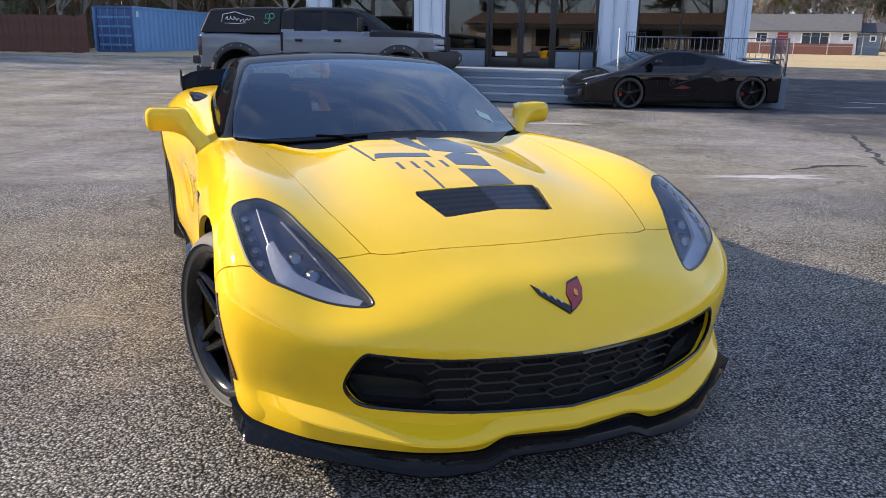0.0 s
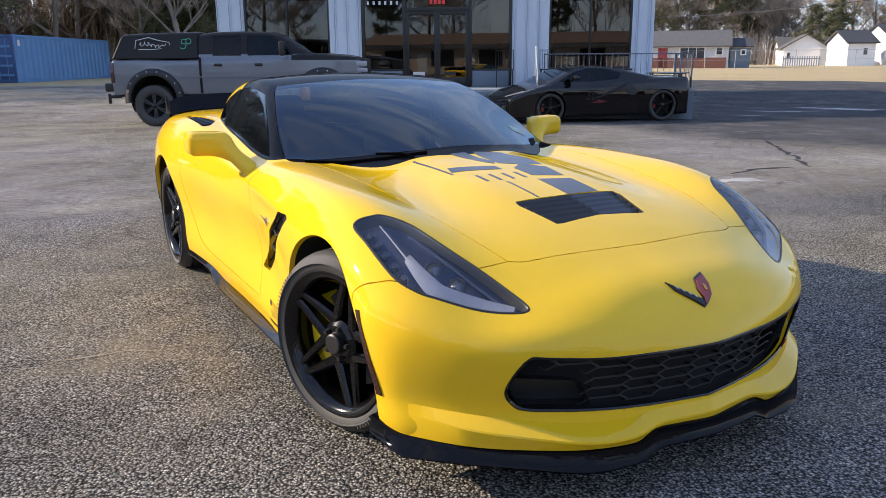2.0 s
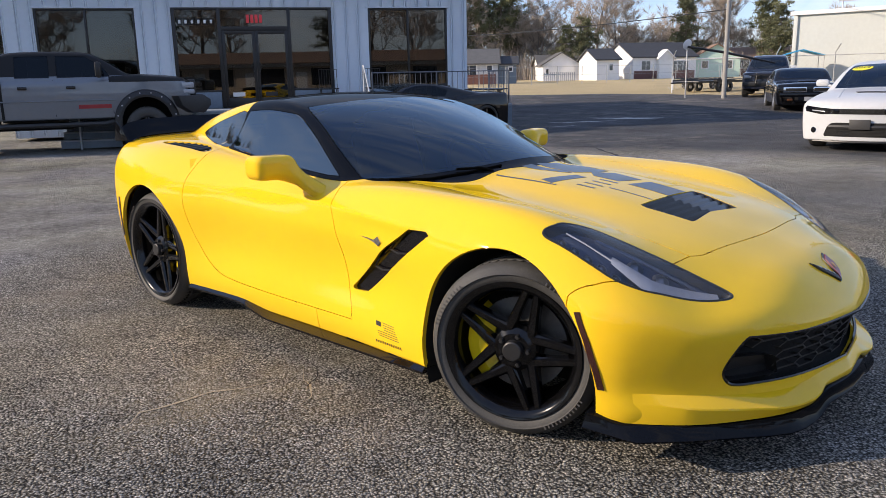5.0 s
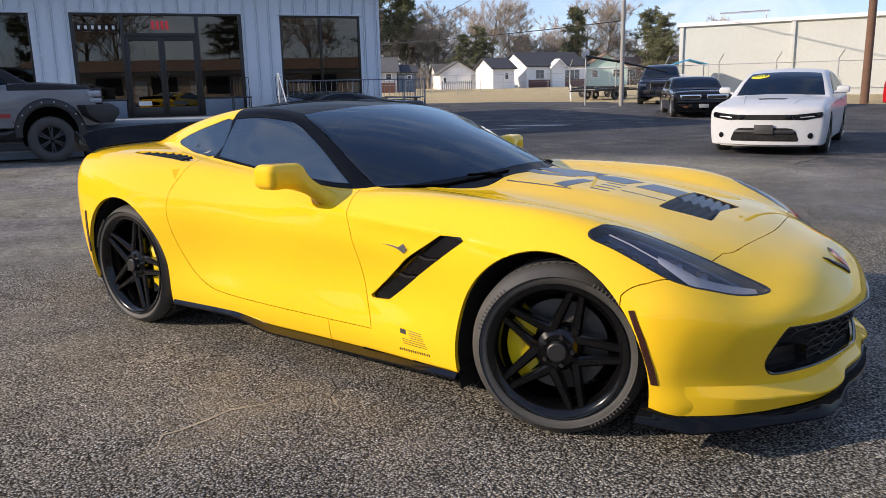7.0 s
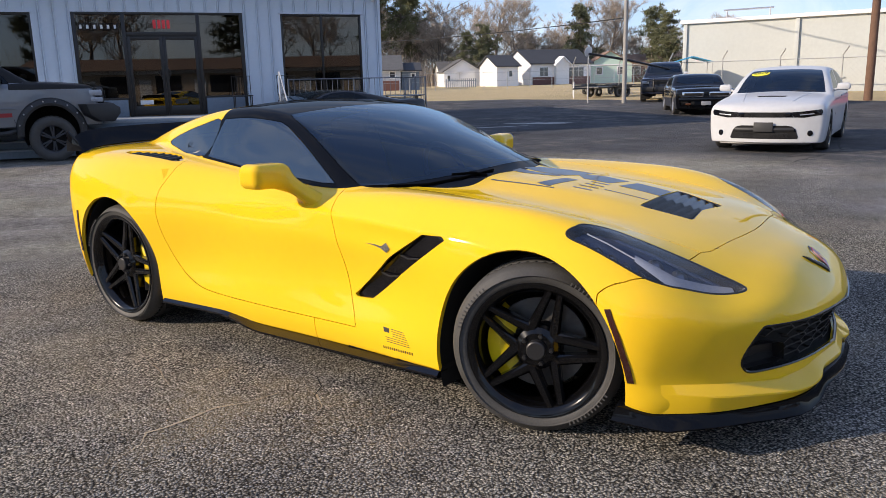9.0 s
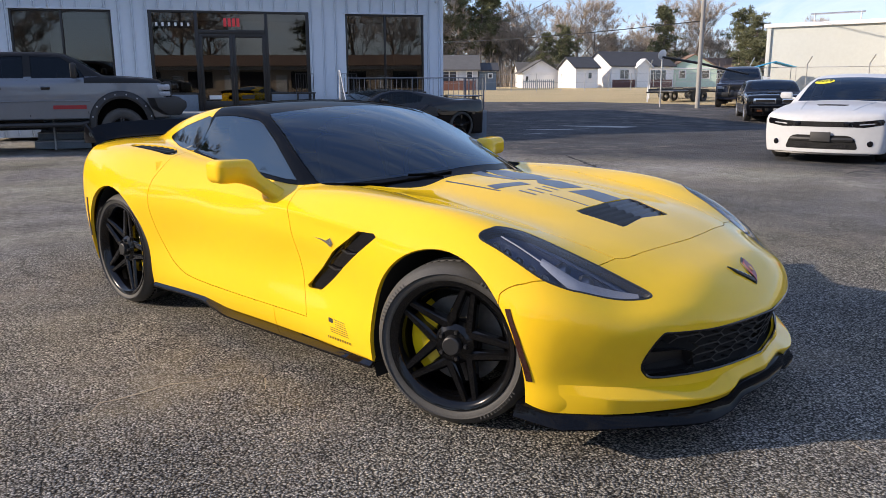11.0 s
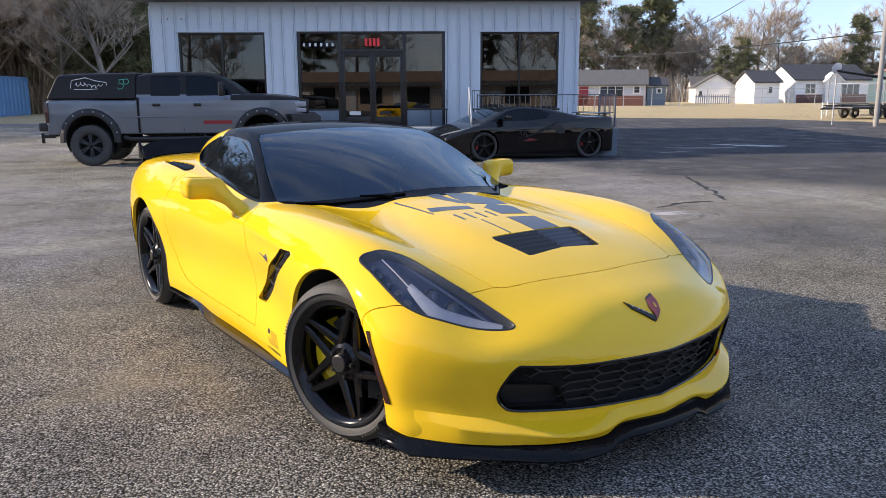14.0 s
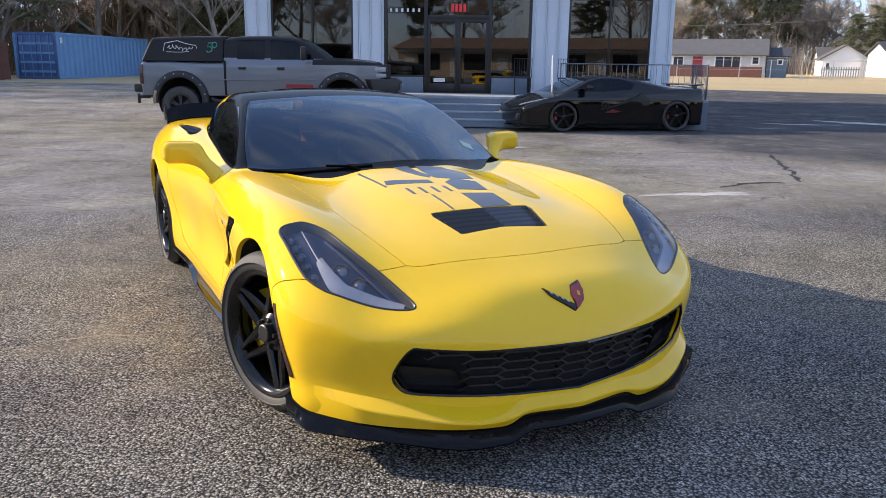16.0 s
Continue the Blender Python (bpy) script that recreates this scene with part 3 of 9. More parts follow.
def sports_car(at):
    car = thing("sports_car", at, "bright yellow sports coupe with black roof, black wheels and black splitter", "car")
    bm = body_mesh(sports_body, (-3.62, -0.04, 0.08), (0.98, 1.06, 1.30), 0.0165)
    score_field(bm, lambda x, y, z: greenhouse(x, y, z) - lower_body(x, y, z), lambda c: c.z > 0.7)
    low = lambda c: c.y > 0.5
    for key in ("hood", "bonnet_vent", "headlight", "windshield", "rear_glass", "side_duct", "bumper_seam"):
        score(bm, OUT[key], "top", (lambda c: c.z > 0.45), closed=key not in ("bumper_seam", "hood", "windshield", "bonnet_vent", "rear_glass"))
    score(bm, OUT["grille"], "front", lambda c: c.x > 0.35, False)
    for key in ("door_glass", "quarter_glass", "door", "fender_vent", "front_arch", "rear_arch"):
        score(bm, OUT[key], "side", low if key not in ("door_glass", "quarter_glass") else (lambda c: c.y > 0.4), closed=key not in ("door", "front_arch", "rear_arch"))
    score(bm, [(-2.152, 0.8), (-2.140, 1.3)], "side", closed=False)
    score(bm, [(-3.13, 0.1), (-3.12, 0.60), (-3.3, 0.80), (-3.6, 0.84)], "side", low, False)
    score(bm, COWL[:4], "top", lambda c: c.z > 0.7, False)
    groups = {}
    bumper_poly = OUT["hood"][:20] + OUT["bumper_seam"] + [(1.2, 1.0), (1.2, -0.01), (0.503, -0.01)]
    arch = [OUT["front_arch"] + [(-0.45, 0.0), (0.3, 0.0)], OUT["rear_arch"] + [(-3.1, 0.0), (-2.4, 0.0)]]
    hoodp = OUT["hood"] + [(-0.65, -0.01), (0.503, -0.01)]
    bm.normal_update()
    mids = np.array([fc.calc_center_median() for fc in bm.faces])
    nz = np.array([fc.normal.z for fc in bm.faces])
    x, y, z = mids.T
    glass = greenhouse(x, y, z) < lower_body(x, y, z)
    tail = [(-3.13, 0.1), (-3.12, 0.60), (-3.3, 0.80), (-3.7, 0.85), (-3.7, 0.0)]
    rules = [
        (None, (y > 0.45) & (inside_all(arch[0], x, z) | inside_all(arch[1], x, z))),
        ("underbody", (z < 0.30) & (nz < -0.75)),
        ("windshield", glass & inside_all(OUT["windshield"] + [(-1.61, -0.01), (-0.685, -0.01)], x, y)),
        ("rear_glass", glass & inside_all(OUT["rear_glass"] + [(-3.2, -0.01), (-2.42, -0.01)], x, y)),
        ("door_glass", glass & inside_all(OUT["door_glass"], x, z) & (y > 0.4)),
        ("quarter_glass", glass & inside_all(OUT["quarter_glass"], x, z) & (y > 0.4)),
        ("roof", glass & (x > -2.15 - 0.35 * np.clip(1.143 - z, 0, 0.19))),
        ("quarter", glass),
        (None, (z > 0.5) & inside_all(OUT["bonnet_vent"] + [(0.278, -0.01), (0.085, -0.01)], x, y)),
        ("headlight", (z > 0.45) & inside_all(OUT["headlight"], x, y)),
        (None, (x > 0.4) & inside_all(OUT["grille"] + [(-0.01, 0.262), (-0.01, 0.446)], y, z)),
        ("hood", (z > 0.5) & inside_all(hoodp, x, y)),
        ("bumper", inside_all(bumper_poly, x, y)),
        ("cowl", (z > 0.6) & inside_all(COWL, x, y)),
        (None, inside_all(OUT["fender_vent"], x, z) & (y > 0.5)),
        (None, (z > 0.6) & inside_all(OUT["side_duct"], x, y)),
        ("door", inside_all(OUT["door"], x, z) & (y > 0.5)),
        ("fender", x > -1.2),
        ("rear_bumper", inside_all(tail, x, z)),
        ("quarter", x < 9)]
    left = np.ones(len(x), bool)
    faces = bm.faces[:]
    for key, hit in rules:
        if key:
            groups.setdefault(key, []).extend(faces[i] for i in np.flatnonzero(hit & left))
        left &= ~hit
    cowl, best = set(groups["cowl"]), []
    while cowl:
        stack = [cowl.pop()]
        piece = []
        while stack:
            fc = stack.pop()
            piece.append(fc)
            for e in fc.edges:
                for g in e.link_faces:
                    if g in cowl:
                        cowl.discard(g)
                        stack.append(g)
        best, rest = (piece, best) if len(piece) > len(best) else (best, piece)
        groups["hood"].extend(rest)
    groups["cowl"] = best
    made = {}
    for key, name, material, sides, label in (
            ("hood", "hood", YELLOW, ("weld",), ""), ("bumper", "front_bumper", YELLOW, ("weld",), ""), ("rear_bumper", "rear_bumper", YELLOW, ("weld",), ""),
            ("fender", "fender", YELLOW, ("left", "right"), ""), ("door", "door", YELLOW, ("left", "right"), ""), ("quarter", "rear_quarter", YELLOW, ("weld",), ""),
            ("roof", "roof", ROOFBLACK, ("weld",), "gloss black roof panel and pillars"), ("cowl", "cowl", COWLBLACK, ("left", "right"), "black plastic cowl"),
            ("underbody", "underbody", WELLBLACK, ("weld",), "black underbody"),
            ("windshield", "windshield", CARGLASS, ("weld",), "tinted glass windshield"), ("rear_glass", "rear_window", SIDEGLASS, ("weld",), "dark tinted glass"),
            ("door_glass", "side_window", SIDEGLASS, ("left", "right"), "dark tinted glass"), ("quarter_glass", "quarter_window", SIDEGLASS, ("left", "right"), "dark tinted glass"),
            ("headlight", "headlight", LENS, ("left", "right"), "dark headlight under a clear lens")):
        for s in sides:
            is_glass = "glass" in key or key in ("windshield", "headlight")
            ob = shell(name, panel(bm, groups[key], sports_body, mirror=s, depth=0.004 if is_glass else 0.02, gap=0.0012 if is_glass else 0.002), material, car, label)
            made[key, s] = ob
    bm.free()
    return car, made


ROOFBLACK = mat("roof_black", (0.004, 0.0045, 0.006), 0.35, var=0.1, coat=0.35, spec=0.0)
COWLBLACK = mat("cowl_plastic", (0.004, 0.004, 0.004), 0.9, var=0.3, spec=0.02)
car, panels = sports_car(CAR)


def hit_z(f, x, y, top=1.4, low=0.0):
    """Height of the body's skin over a point of the plan."""
    zs = np.linspace(top, low, 281)
    v = f(np.full_like(zs, x), np.full_like(zs, y), zs)
    i = int(np.argmax(v < 0))
    if i == 0:
        return low
    return zs[i - 1] + (zs[i] - zs[i - 1]) * v[i - 1] / (v[i - 1] - v[i])


def hit_y(f, x, z, far=1.2):
    ys = np.linspace(far, 0.0, 241)
    v = f(np.full_like(ys, x), ys, np.full_like(ys, z))
    i = int(np.argmax(v < 0))
    return ys[i - 1] + (ys[i] - ys[i - 1]) * v[i - 1] / (v[i - 1] - v[i]) if i else 0.0


def hit_x(f, y, z, far=1.1):
    xs = np.linspace(far, 0.0, 221)
    v = f(xs, np.full_like(xs, y), np.full_like(xs, z))
    i = int(np.argmax(v < 0))
    return xs[i - 1] + (xs[i] - xs[i - 1]) * v[i - 1] / (v[i - 1] - v[i]) if i else 0.0


def patch(f, poly, plane, side=1, lift=0.002, thick=0.003, n=14):
    """A thin piece lying on the body: an outline filled with a net and laid on the skin."""
    us, vs = [p[0] for p in poly], [p[1] for p in poly]
    bm = bmesh.new()
    loop = []
    for (a, b), (c, d) in zip(poly, poly[1:] + poly[:1]):
        k = max(1, int(math.hypot(c - a, d - b) / 0.025))
        loop += [(a + (c - a) * t / k, b + (d - b) * t / k) for t in range(k)]
    vs0 = [bm.verts.new((u, v, 0)) for u, v in loop]
    bm.faces.new(vs0)
    bmesh.ops.triangulate(bm, faces=bm.faces[:])
    for _ in range(2):
        long = [e for e in bm.edges if e.calc_length() > 0.05]
        if long:
            bmesh.ops.subdivide_edges(bm, edges=long, cuts=1)
            bmesh.ops.triangulate(bm, faces=bm.faces[:])
    def place(u, v):
        if plane == "top":
            p = (u, v, hit_z(f, u, v))
        elif plane == "side":
            p = (u, side * hit_y(f, u, v), v)
        else:
            p = (hit_x(f, u, v), u, v)
        g = gradient(f, np.array([p]))[0]
        return Vector(p), Vector(g / np.linalg.norm(g))
    for v in bm.verts:
        p, g = place(v.co.x, v.co.y)
        v.co = p + g * lift
    bm.normal_update()
    g = place(sum(us) / len(us), sum(vs) / len(vs))[1]
    if sum((fc.normal.dot(g) for fc in bm.faces)) < 0:
        bmesh.ops.reverse_faces(bm, faces=bm.faces[:])
    if thick:
        r = bmesh.ops.solidify(bm, geom=bm.faces[:], thickness=thick)
    return bm


def tyre(R, w, rim):
    s = w / 2
    prof = [(rim - 0.012, s - 0.03), (rim + 0.004, s - 0.012), (rim + 0.02, s - 0.003), (rim + 0.035, s), ((R + rim) / 2, s + 0.006), (R - 0.035, s - 0.001), (R - 0.016, s - 0.014), (R - 0.004, s - 0.034)]
    prof = prof + [(R, s - 0.05), (R, s * 0.55), (R - 0.008, s * 0.53), (R - 0.008, s * 0.44), (R + 0.001, s * 0.42), (R + 0.001, s * 0.1), (R - 0.008, s * 0.09)]
    return lathe([(r, h) for r, h in prof] + [(r, -h) for r, h in prof[::-1]], 72, "Y", closed=True)


def sports_wheel(name, R, w, rim, at, turn, parent, rear):
    """Five-star wheel with paired spokes; its face looks to -y before turn."""
    wheel = new(name)
    wheel.parent = parent
    wheel.matrix_basis = Matrix.Translation(at) @ Matrix.Rotation(turn, 4, "Z")
    wheel["label"] = "black five-spoke alloy wheel with low-profile tyre"
    part("tyre", tyre(R, w, rim), RUBBER, wheel, "worn black rubber tyre")
    s = w / 2
    part("rim", lathe([(rim - 0.004, -s + 0.004), (rim + 0.008, -s + 0.002), (rim + 0.010, -s + 0.010), (rim - 0.006, -s + 0.020), (rim - 0.022, -s + 0.030), (rim - 0.026, -s + 0.06), (rim - 0.026, s - 0.02), (rim + 0.004, s - 0.005),
                       (rim - 0.012, s - 0.004), (rim - 0.034, s - 0.02), (rim - 0.034, -s + 0.06), (rim - 0.03, -s + 0.03), (rim - 0.014, -s + 0.012)], 72, "Y", closed=True), WHEELBLACK, wheel)
    for k in range(5):
        bm = bmesh.new()
        for sg in (-1, 1):
            a = 2 * math.pi * k / 5 + math.pi / 2 - 0.30
            t0, t1 = a + sg * 0.66, a + sg * 0.085
            p0 = Vector((math.cos(t0) * 0.074, -s + 0.040, math.sin(t0) * 0.074))
            p1 = Vector((math.cos(t1) * (rim - 0.016), -s + 0.020, math.sin(t1) * (rim - 0.016)))
            d = (p1 - p0).normalized()
            yy = Vector((0, 1, 0))
            yy = (yy - d * yy.dot(d)).normalized()
            side = d.cross(yy)
            ring = []
            for p, hw, dep in ((p0, 0.022, 0.050), (p0.lerp(p1, 0.5), 0.0175, 0.045), (p1, 0.0140, 0.055)):
                ring.append([bm.verts.new(q) for q in (p - side * hw * 0.55, p + side * hw * 0.55, p + side * hw + yy * 0.010, p + side * hw * 0.9 + yy * dep, p - side * hw * 0.9 + yy * dep, p - side * hw + yy * 0.010)])
            for q, r in zip(ring, ring[1:]):
                for i in range(6):
                    bm.faces.new((q[i], q[(i + 1) % 6], r[(i + 1) % 6], r[i]))
            bm.faces.new(ring[0])
            bm.faces.new(ring[-1])
        part("spoke", bm, WHEELBLACK, wheel, smooth=False)
    part("hub", lathe([(0.0, -s + 0.030), (0.062, -s + 0.030), (0.082, -s + 0.045), (0.082, -s + 0.10), (0.0, -s + 0.10)], 40), WHEELBLACK, wheel)
    part("hub_cap", lathe([(0.0, -s + 0.006), (0.032, -s + 0.006), (0.037, -s + 0.010), (0.040, -s + 0.034), (0.0, -s + 0.034)], 32), SATINBLACK, wheel, "round black centre cap")
    for k in range(5):
        a = 2 * math.pi * k / 5 + math.pi / 2 - 0.30
        part("lug_nut", moved(lathe([(0.0, -s + 0.016), (0.007, -s + 0.016), (0.010, -s + 0.022), (0.011, -s + 0.045), (0.0, -s + 0.045)], 6), Matrix.Translation((math.cos(a) * 0.056, 0, math.sin(a) * 0.056))), SATINBLACK, wheel)
    part("brake_disc", lathe([(0.09, -s + 0.118), (0.178, -s + 0.118), (0.178, -s + 0.145), (0.09, -s + 0.145)], 56, closed=True), DISC, wheel, "bare steel brake disc")
    part("disc_hat", lathe([(0.0, -s + 0.10), (0.088, -s + 0.10), (0.092, -s + 0.118), (0.092, -s + 0.16), (0.0, -s + 0.16)], 40), WELLBLACK, wheel)
    # caliper: an arc block clasping the disc
    mid = (math.pi if not rear else 0.0) + (0.0 if not rear else 0.05)
    bm = bmesh.new()
    ring = []
    n = 9
    for i in range(n):
        a = mid + (i / (n - 1) - 0.5) * 1.5
        bulge = 0.010 * math.sin(math.pi * i / (n - 1))
        q = [(0.108 - bulge, -s + 0.085), (0.150, -s + 0.072 - bulge * 0.6), (0.198 + bulge * 0.4, -s + 0.085), (0.205 + bulge * 0.4, -s + 0.165), (0.112, -s + 0.165)]
        ring.append([bm.verts.new((math.cos(a) * r, h, math.sin(a) * r)) for r, h in q])
    for a, b in zip(ring, ring[1:]):
        for i in range(5):
            bm.faces.new((a[i], a[(i + 1) % 5], b[(i + 1) % 5], b[i]))
    bm.faces.new(ring[0])
    bm.faces.new(ring[-1])
    part("brake_caliper", bm, CALIPER, wheel, "yellow brake caliper", angle=25)
    bm = bmesh.new()
    for base, count in ((0.95, 8), (0.95 + math.pi, 8), (2.6, 12), (5.5, 12)):
        bm = bmesh.new()
        for i in range(count):
            a = base + (i - count / 2) * 0.055
            r = (R + rim) / 2 + 0.006
            m = Matrix.Rotation(-a, 4, "Y") @ Matrix.Translation((r, -s - 0.0055, 0))
            add_box(bm, (0.013, 0.0010, 0.006), (0, 0, 0))
            bmesh.ops.transform(bm, matrix=m, verts=bm.verts[-8:])
        tagged(part("sidewall_lettering", bm, RUBBERTXT, wheel, "raised grey marks on the sidewall", smooth=False), kind="stuff")
    # tread blocks: slots across the shoulder
    bm = bmesh.new()
    for i in range(64):
        for sg in (-1, 1):
            m = Matrix.Rotation(2 * math.pi * (i + 0.25 * sg) / 64, 4, "Y") @ Matrix.Translation((R - 0.0045, sg * (s - 0.072), 0)) @ Matrix.Rotation(0.25 * sg, 4, "X")
            add_box(bm, (0.010, 0.045, 0.005))
            bmesh.ops.transform(bm, matrix=m, verts=bm.verts[-8:])
    ob = part("tread_slots", bm, WELLBLACK, wheel, smooth=False)
    tagged(ob, kind="stuff")
    return wheel


def sports_car_parts(car, made):
    f = sports_body
    for sg in (-1, 1):
        turn = 0 if sg < 0 else math.pi
        sports_wheel("front_wheel", 0.331, 0.245, 0.254, (-0.057, sg * 0.823, 0.331), turn + radians(19), car, False)
        sports_wheel("rear_wheel", 0.340, 0.285, 0.276, (-2.71, sg * 0.815, 0.340), turn, car, sg < 0)
        # wheel wells
        for cx, cz, rx, rz, nm in ((-0.07, 0.25, 0.41, 0.47, "front"), (-2.735, 0.28, 0.39, 0.462, "rear")):
            bm = bmesh.new()
            outer, inner = [], []
            for t in np.linspace(-0.35, math.pi + 0.35, 28):
                x, z = cx + rx * math.cos(t), cz + rz * math.sin(t)
                outer.append(bm.verts.new((x, sg * min(0.93, hit_y(f, x, max(z, 0.2)) - 0.015), z)))
                inner.append(bm.verts.new((x, sg * 0.52, z)))
            for a, b, c, d in zip(outer, outer[1:], inner, inner[1:]):
                bm.faces.new((a, b, d, c))
            bm.faces.new(inner)
            part("wheel_well", bm, WELLBLACK, car, "black wheel well lining")
        # headlight insides
        lens = made["headlight", "left" if sg > 0 else "right"]
        lens.visible_shadow = False
        bm = bmesh.new()
        bm.from_mesh(lens.data)
        bmesh.ops.delete(bm, geom=[v for v in bm.verts if not v.link_faces], context="VERTS")
        for v in bm.verts:
            g = gradient(f, np.array([v.co]))[0]
            v.co -= Vector(g / np.linalg.norm(g)) * 0.034
        part("lamp_housing", bm, LAMPDARK, lens, "dark grey lamp bowl")
        on = lambda x, y, d: Vector((x, sg * y, hit_z(f, x, y) - d))
        band = smooth_outline([(0.590, 0.588), (0.535, 0.660), (0.475, 0.735), (0.445, 0.765), (0.405, 0.780), (0.355, 0.790), (0.300, 0.795)], 4, False)
        bm = bmesh.new()
        rows = []
        for i, (x, y) in enumerate(band):
            k = 0.010 + 0.032 * math.sin(math.pi * (0.18 + 0.72 * i / (len(band) - 1)))
            nx, ny = (0.64, 0.77) if i < len(band) * 0.5 else (0.35, 0.94)
            rows.append([bm.verts.new(on(x - nx * u * k, y - ny * u * k, d)) for u, d in ((-0.5, 0.026), (0.0, 0.018), (0.75, 0.020), (1.0, 0.030))])
        for a, b in zip(rows, rows[1:]):
            for i in range(3):
                bm.faces.new((a[i], a[i + 1], b[i + 1], b[i]))
        part("light_guide", bm, LAMPLIGHT, lens, "pale grey light guide")
        for x, y in ((0.43, 0.685), (0.355, 0.725)):
            p = on(x, y, 0.050)
            part("projector", moved(lathe([(0.0, 0.022), (0.016, 0.019), (0.026, 0.008), (0.029, 0.0), (0.036, 0.004), (0.038, -0.02), (0.0, -0.02)], 24, "X"), Matrix.Translation(p) @ Matrix.Rotation(radians(-28), 4, "Y")), LAMPCHROME, lens, "round projector lamp")
        for k in range(5):
            x, y = 0.135 + k * 0.052, 0.842 - 0.012 * (k / 4) ** 2
            part("led", moved(lathe([(0.0, 0.008), (0.009, 0.006), (0.014, 0.0), (0.017, 0.002), (0.018, -0.004), (0.0, -0.004)], 14, "X"), Matrix.Translation(on(x, y, 0.034)) @ Matrix.Rotation(radians(-45), 4, "Y")), LAMPCHROME, lens)
        part("lamp_divider", tube([on(x, y, 0.024) for x, y in ((0.12, 0.80), (0.20, 0.80), (0.30, 0.795))], 0.003, 6), LAMPLIGHT, lens)
        part("lamp_shelf", tube([on(x, y, 0.030) for x, y in ((0.20, 0.735), (0.33, 0.69), (0.46, 0.64), (0.56, 0.595))], 0.006, 6), LAMPDARK, lens)
        rim = OUT["headlight"]
        mx, my = sum(p[0] for p in rim) / len(rim), sum(p[1] for p in rim) / len(rim)
        bm = bmesh.new()
        rows = [[bm.verts.new(on(mx + (x - mx) * k, my + (y - my) * k, d)) for k, d in ((0.985, 0.003), (0.955, 0.037))] for x, y in rim]
        for a, b in zip(rows, rows[1:] + rows[:1]):
            bm.faces.new((a[0], b[0], b[1], a[1]))
        part("lamp_wall", bm, SATINBLACK, lens, "black lamp surround")
        part("bezel", add_tube(bmesh.new(), [on(x, y, 0.004) for x, y in rim + rim[:1]], 0.0055, 6), SATINBLACK, lens, "black lamp bezel")
        # side markers, badge, decals
        part("side_marker", patch(f, [(0.262, 0.545), (0.282, 0.548), (0.322, 0.45), (0.350, 0.35), (0.362, 0.285), (0.340, 0.285), (0.328, 0.35), (0.300, 0.45)], "side", sg, 0.004, 0.005), AMBERDARK, car, "dark red side marker lamp")
        part("side_marker", patch(f, [(-3.095, 0.63), (-3.075, 0.63), (-3.095, 0.38), (-3.115, 0.38)], "side", sg, 0.004, 0.005), AMBERDARK, car, "dark red side marker lamp")
        part("fender_badge", patch(f, [(-0.735, 0.625), (-0.715, 0.645), (-0.735, 0.668), (-0.765, 0.650), (-0.80, 0.655), (-0.86, 0.655), (-0.80, 0.648), (-0.765, 0.640)], "side", sg, 0.005, 0.006), CHROME, car, "small chrome fender badge")
        # fender vent: dark trough with blades
        vent = new("fender_vent")
        vent.parent = car
        vent["label"] = "black fender vent with blades"
        depth = lambda x, z, d: (x, sg * (hit_y(f, x, z) - d), z)
        cen = [(-0.475 - 0.43 * t, 0.715 - 0.31 * t) for t in np.linspace(-0.08, 1.06, 12)]
        bm = bmesh.new()
        rows = [[bm.verts.new(depth(x - 0.07, z, 0.0)), bm.verts.new(depth(x - 0.055, z, 0.020)), bm.verts.new(depth(x + 0.06, z, 0.024)), bm.verts.new(depth(x + 0.075, z, 0.0))] for x, z in cen]
        for a, b in zip(rows, rows[1:]):
            for i in range(3):
                bm.faces.new((a[i], a[i + 1], b[i + 1], b[i]))
        part("trough", bm, GLOSSBLACK, vent)
        for i in (4, 7):
            x, z = cen[i]
            part("blade", add_tube(bmesh.new(), [depth(x - 0.055, z + 0.012, 0.012), depth(x, z, 0.008), depth(x + 0.055, z + 0.008, 0.012)], 0.004, 6), SATINBLACK, vent)
        # rear haunch duct
        duct = new("rear_duct")
        duct.parent = car
        duct["label"] = "black louvred air duct on the rear haunch"
        bm = bmesh.new()
        rows = [[bm.verts.new((x, sg * y, hit_z(f, x, y) - d)) for y, d in ((0.69 + (-2.4 - x) * 0.08, 0.0), (0.71 + (-2.4 - x) * 0.09, 0.035), (0.79 + (-2.4 - x) * 0.02, 0.035), (0.815, 0.0))] for x in np.linspace(-2.26, -2.82, 9)]
        for a, b in zip(rows, rows[1:]):
            for i in range(3):
                bm.faces.new((a[i], a[i + 1], b[i + 1], b[i]))
        part("trough", bm, SATINBLACK, duct)
        for x in np.linspace(-2.38, -2.72, 7):
            part("louvre", tube([(x, sg * 0.705, hit_z(f, x, 0.705) - 0.012), (x - 0.03, sg * 0.785, hit_z(f, x - 0.03, 0.785) - 0.010)], 0.008, 6), GLOSSBLACK, duct)
        # door pull: a flush patch, the shade of its recess put in as darker yellow
        part("door_pull", patch(f, [(-2.36, 0.893), (-2.308, 0.898), (-2.297, 0.866), (-2.305, 0.850), (-2.33, 0.872)], "side", sg, 0.001, 0.002), mat("recess_shade_yellow", (0.66, 0.41, 0.012), 0.5, coat=0.4, spec=0.0), car, "yellow door pull, its recess shown by a darker shade colour")
        # mirror
        mirror = new("side_mirror")
        mirror.parent = car
        mirror["label"] = "yellow body-coloured side mirror"

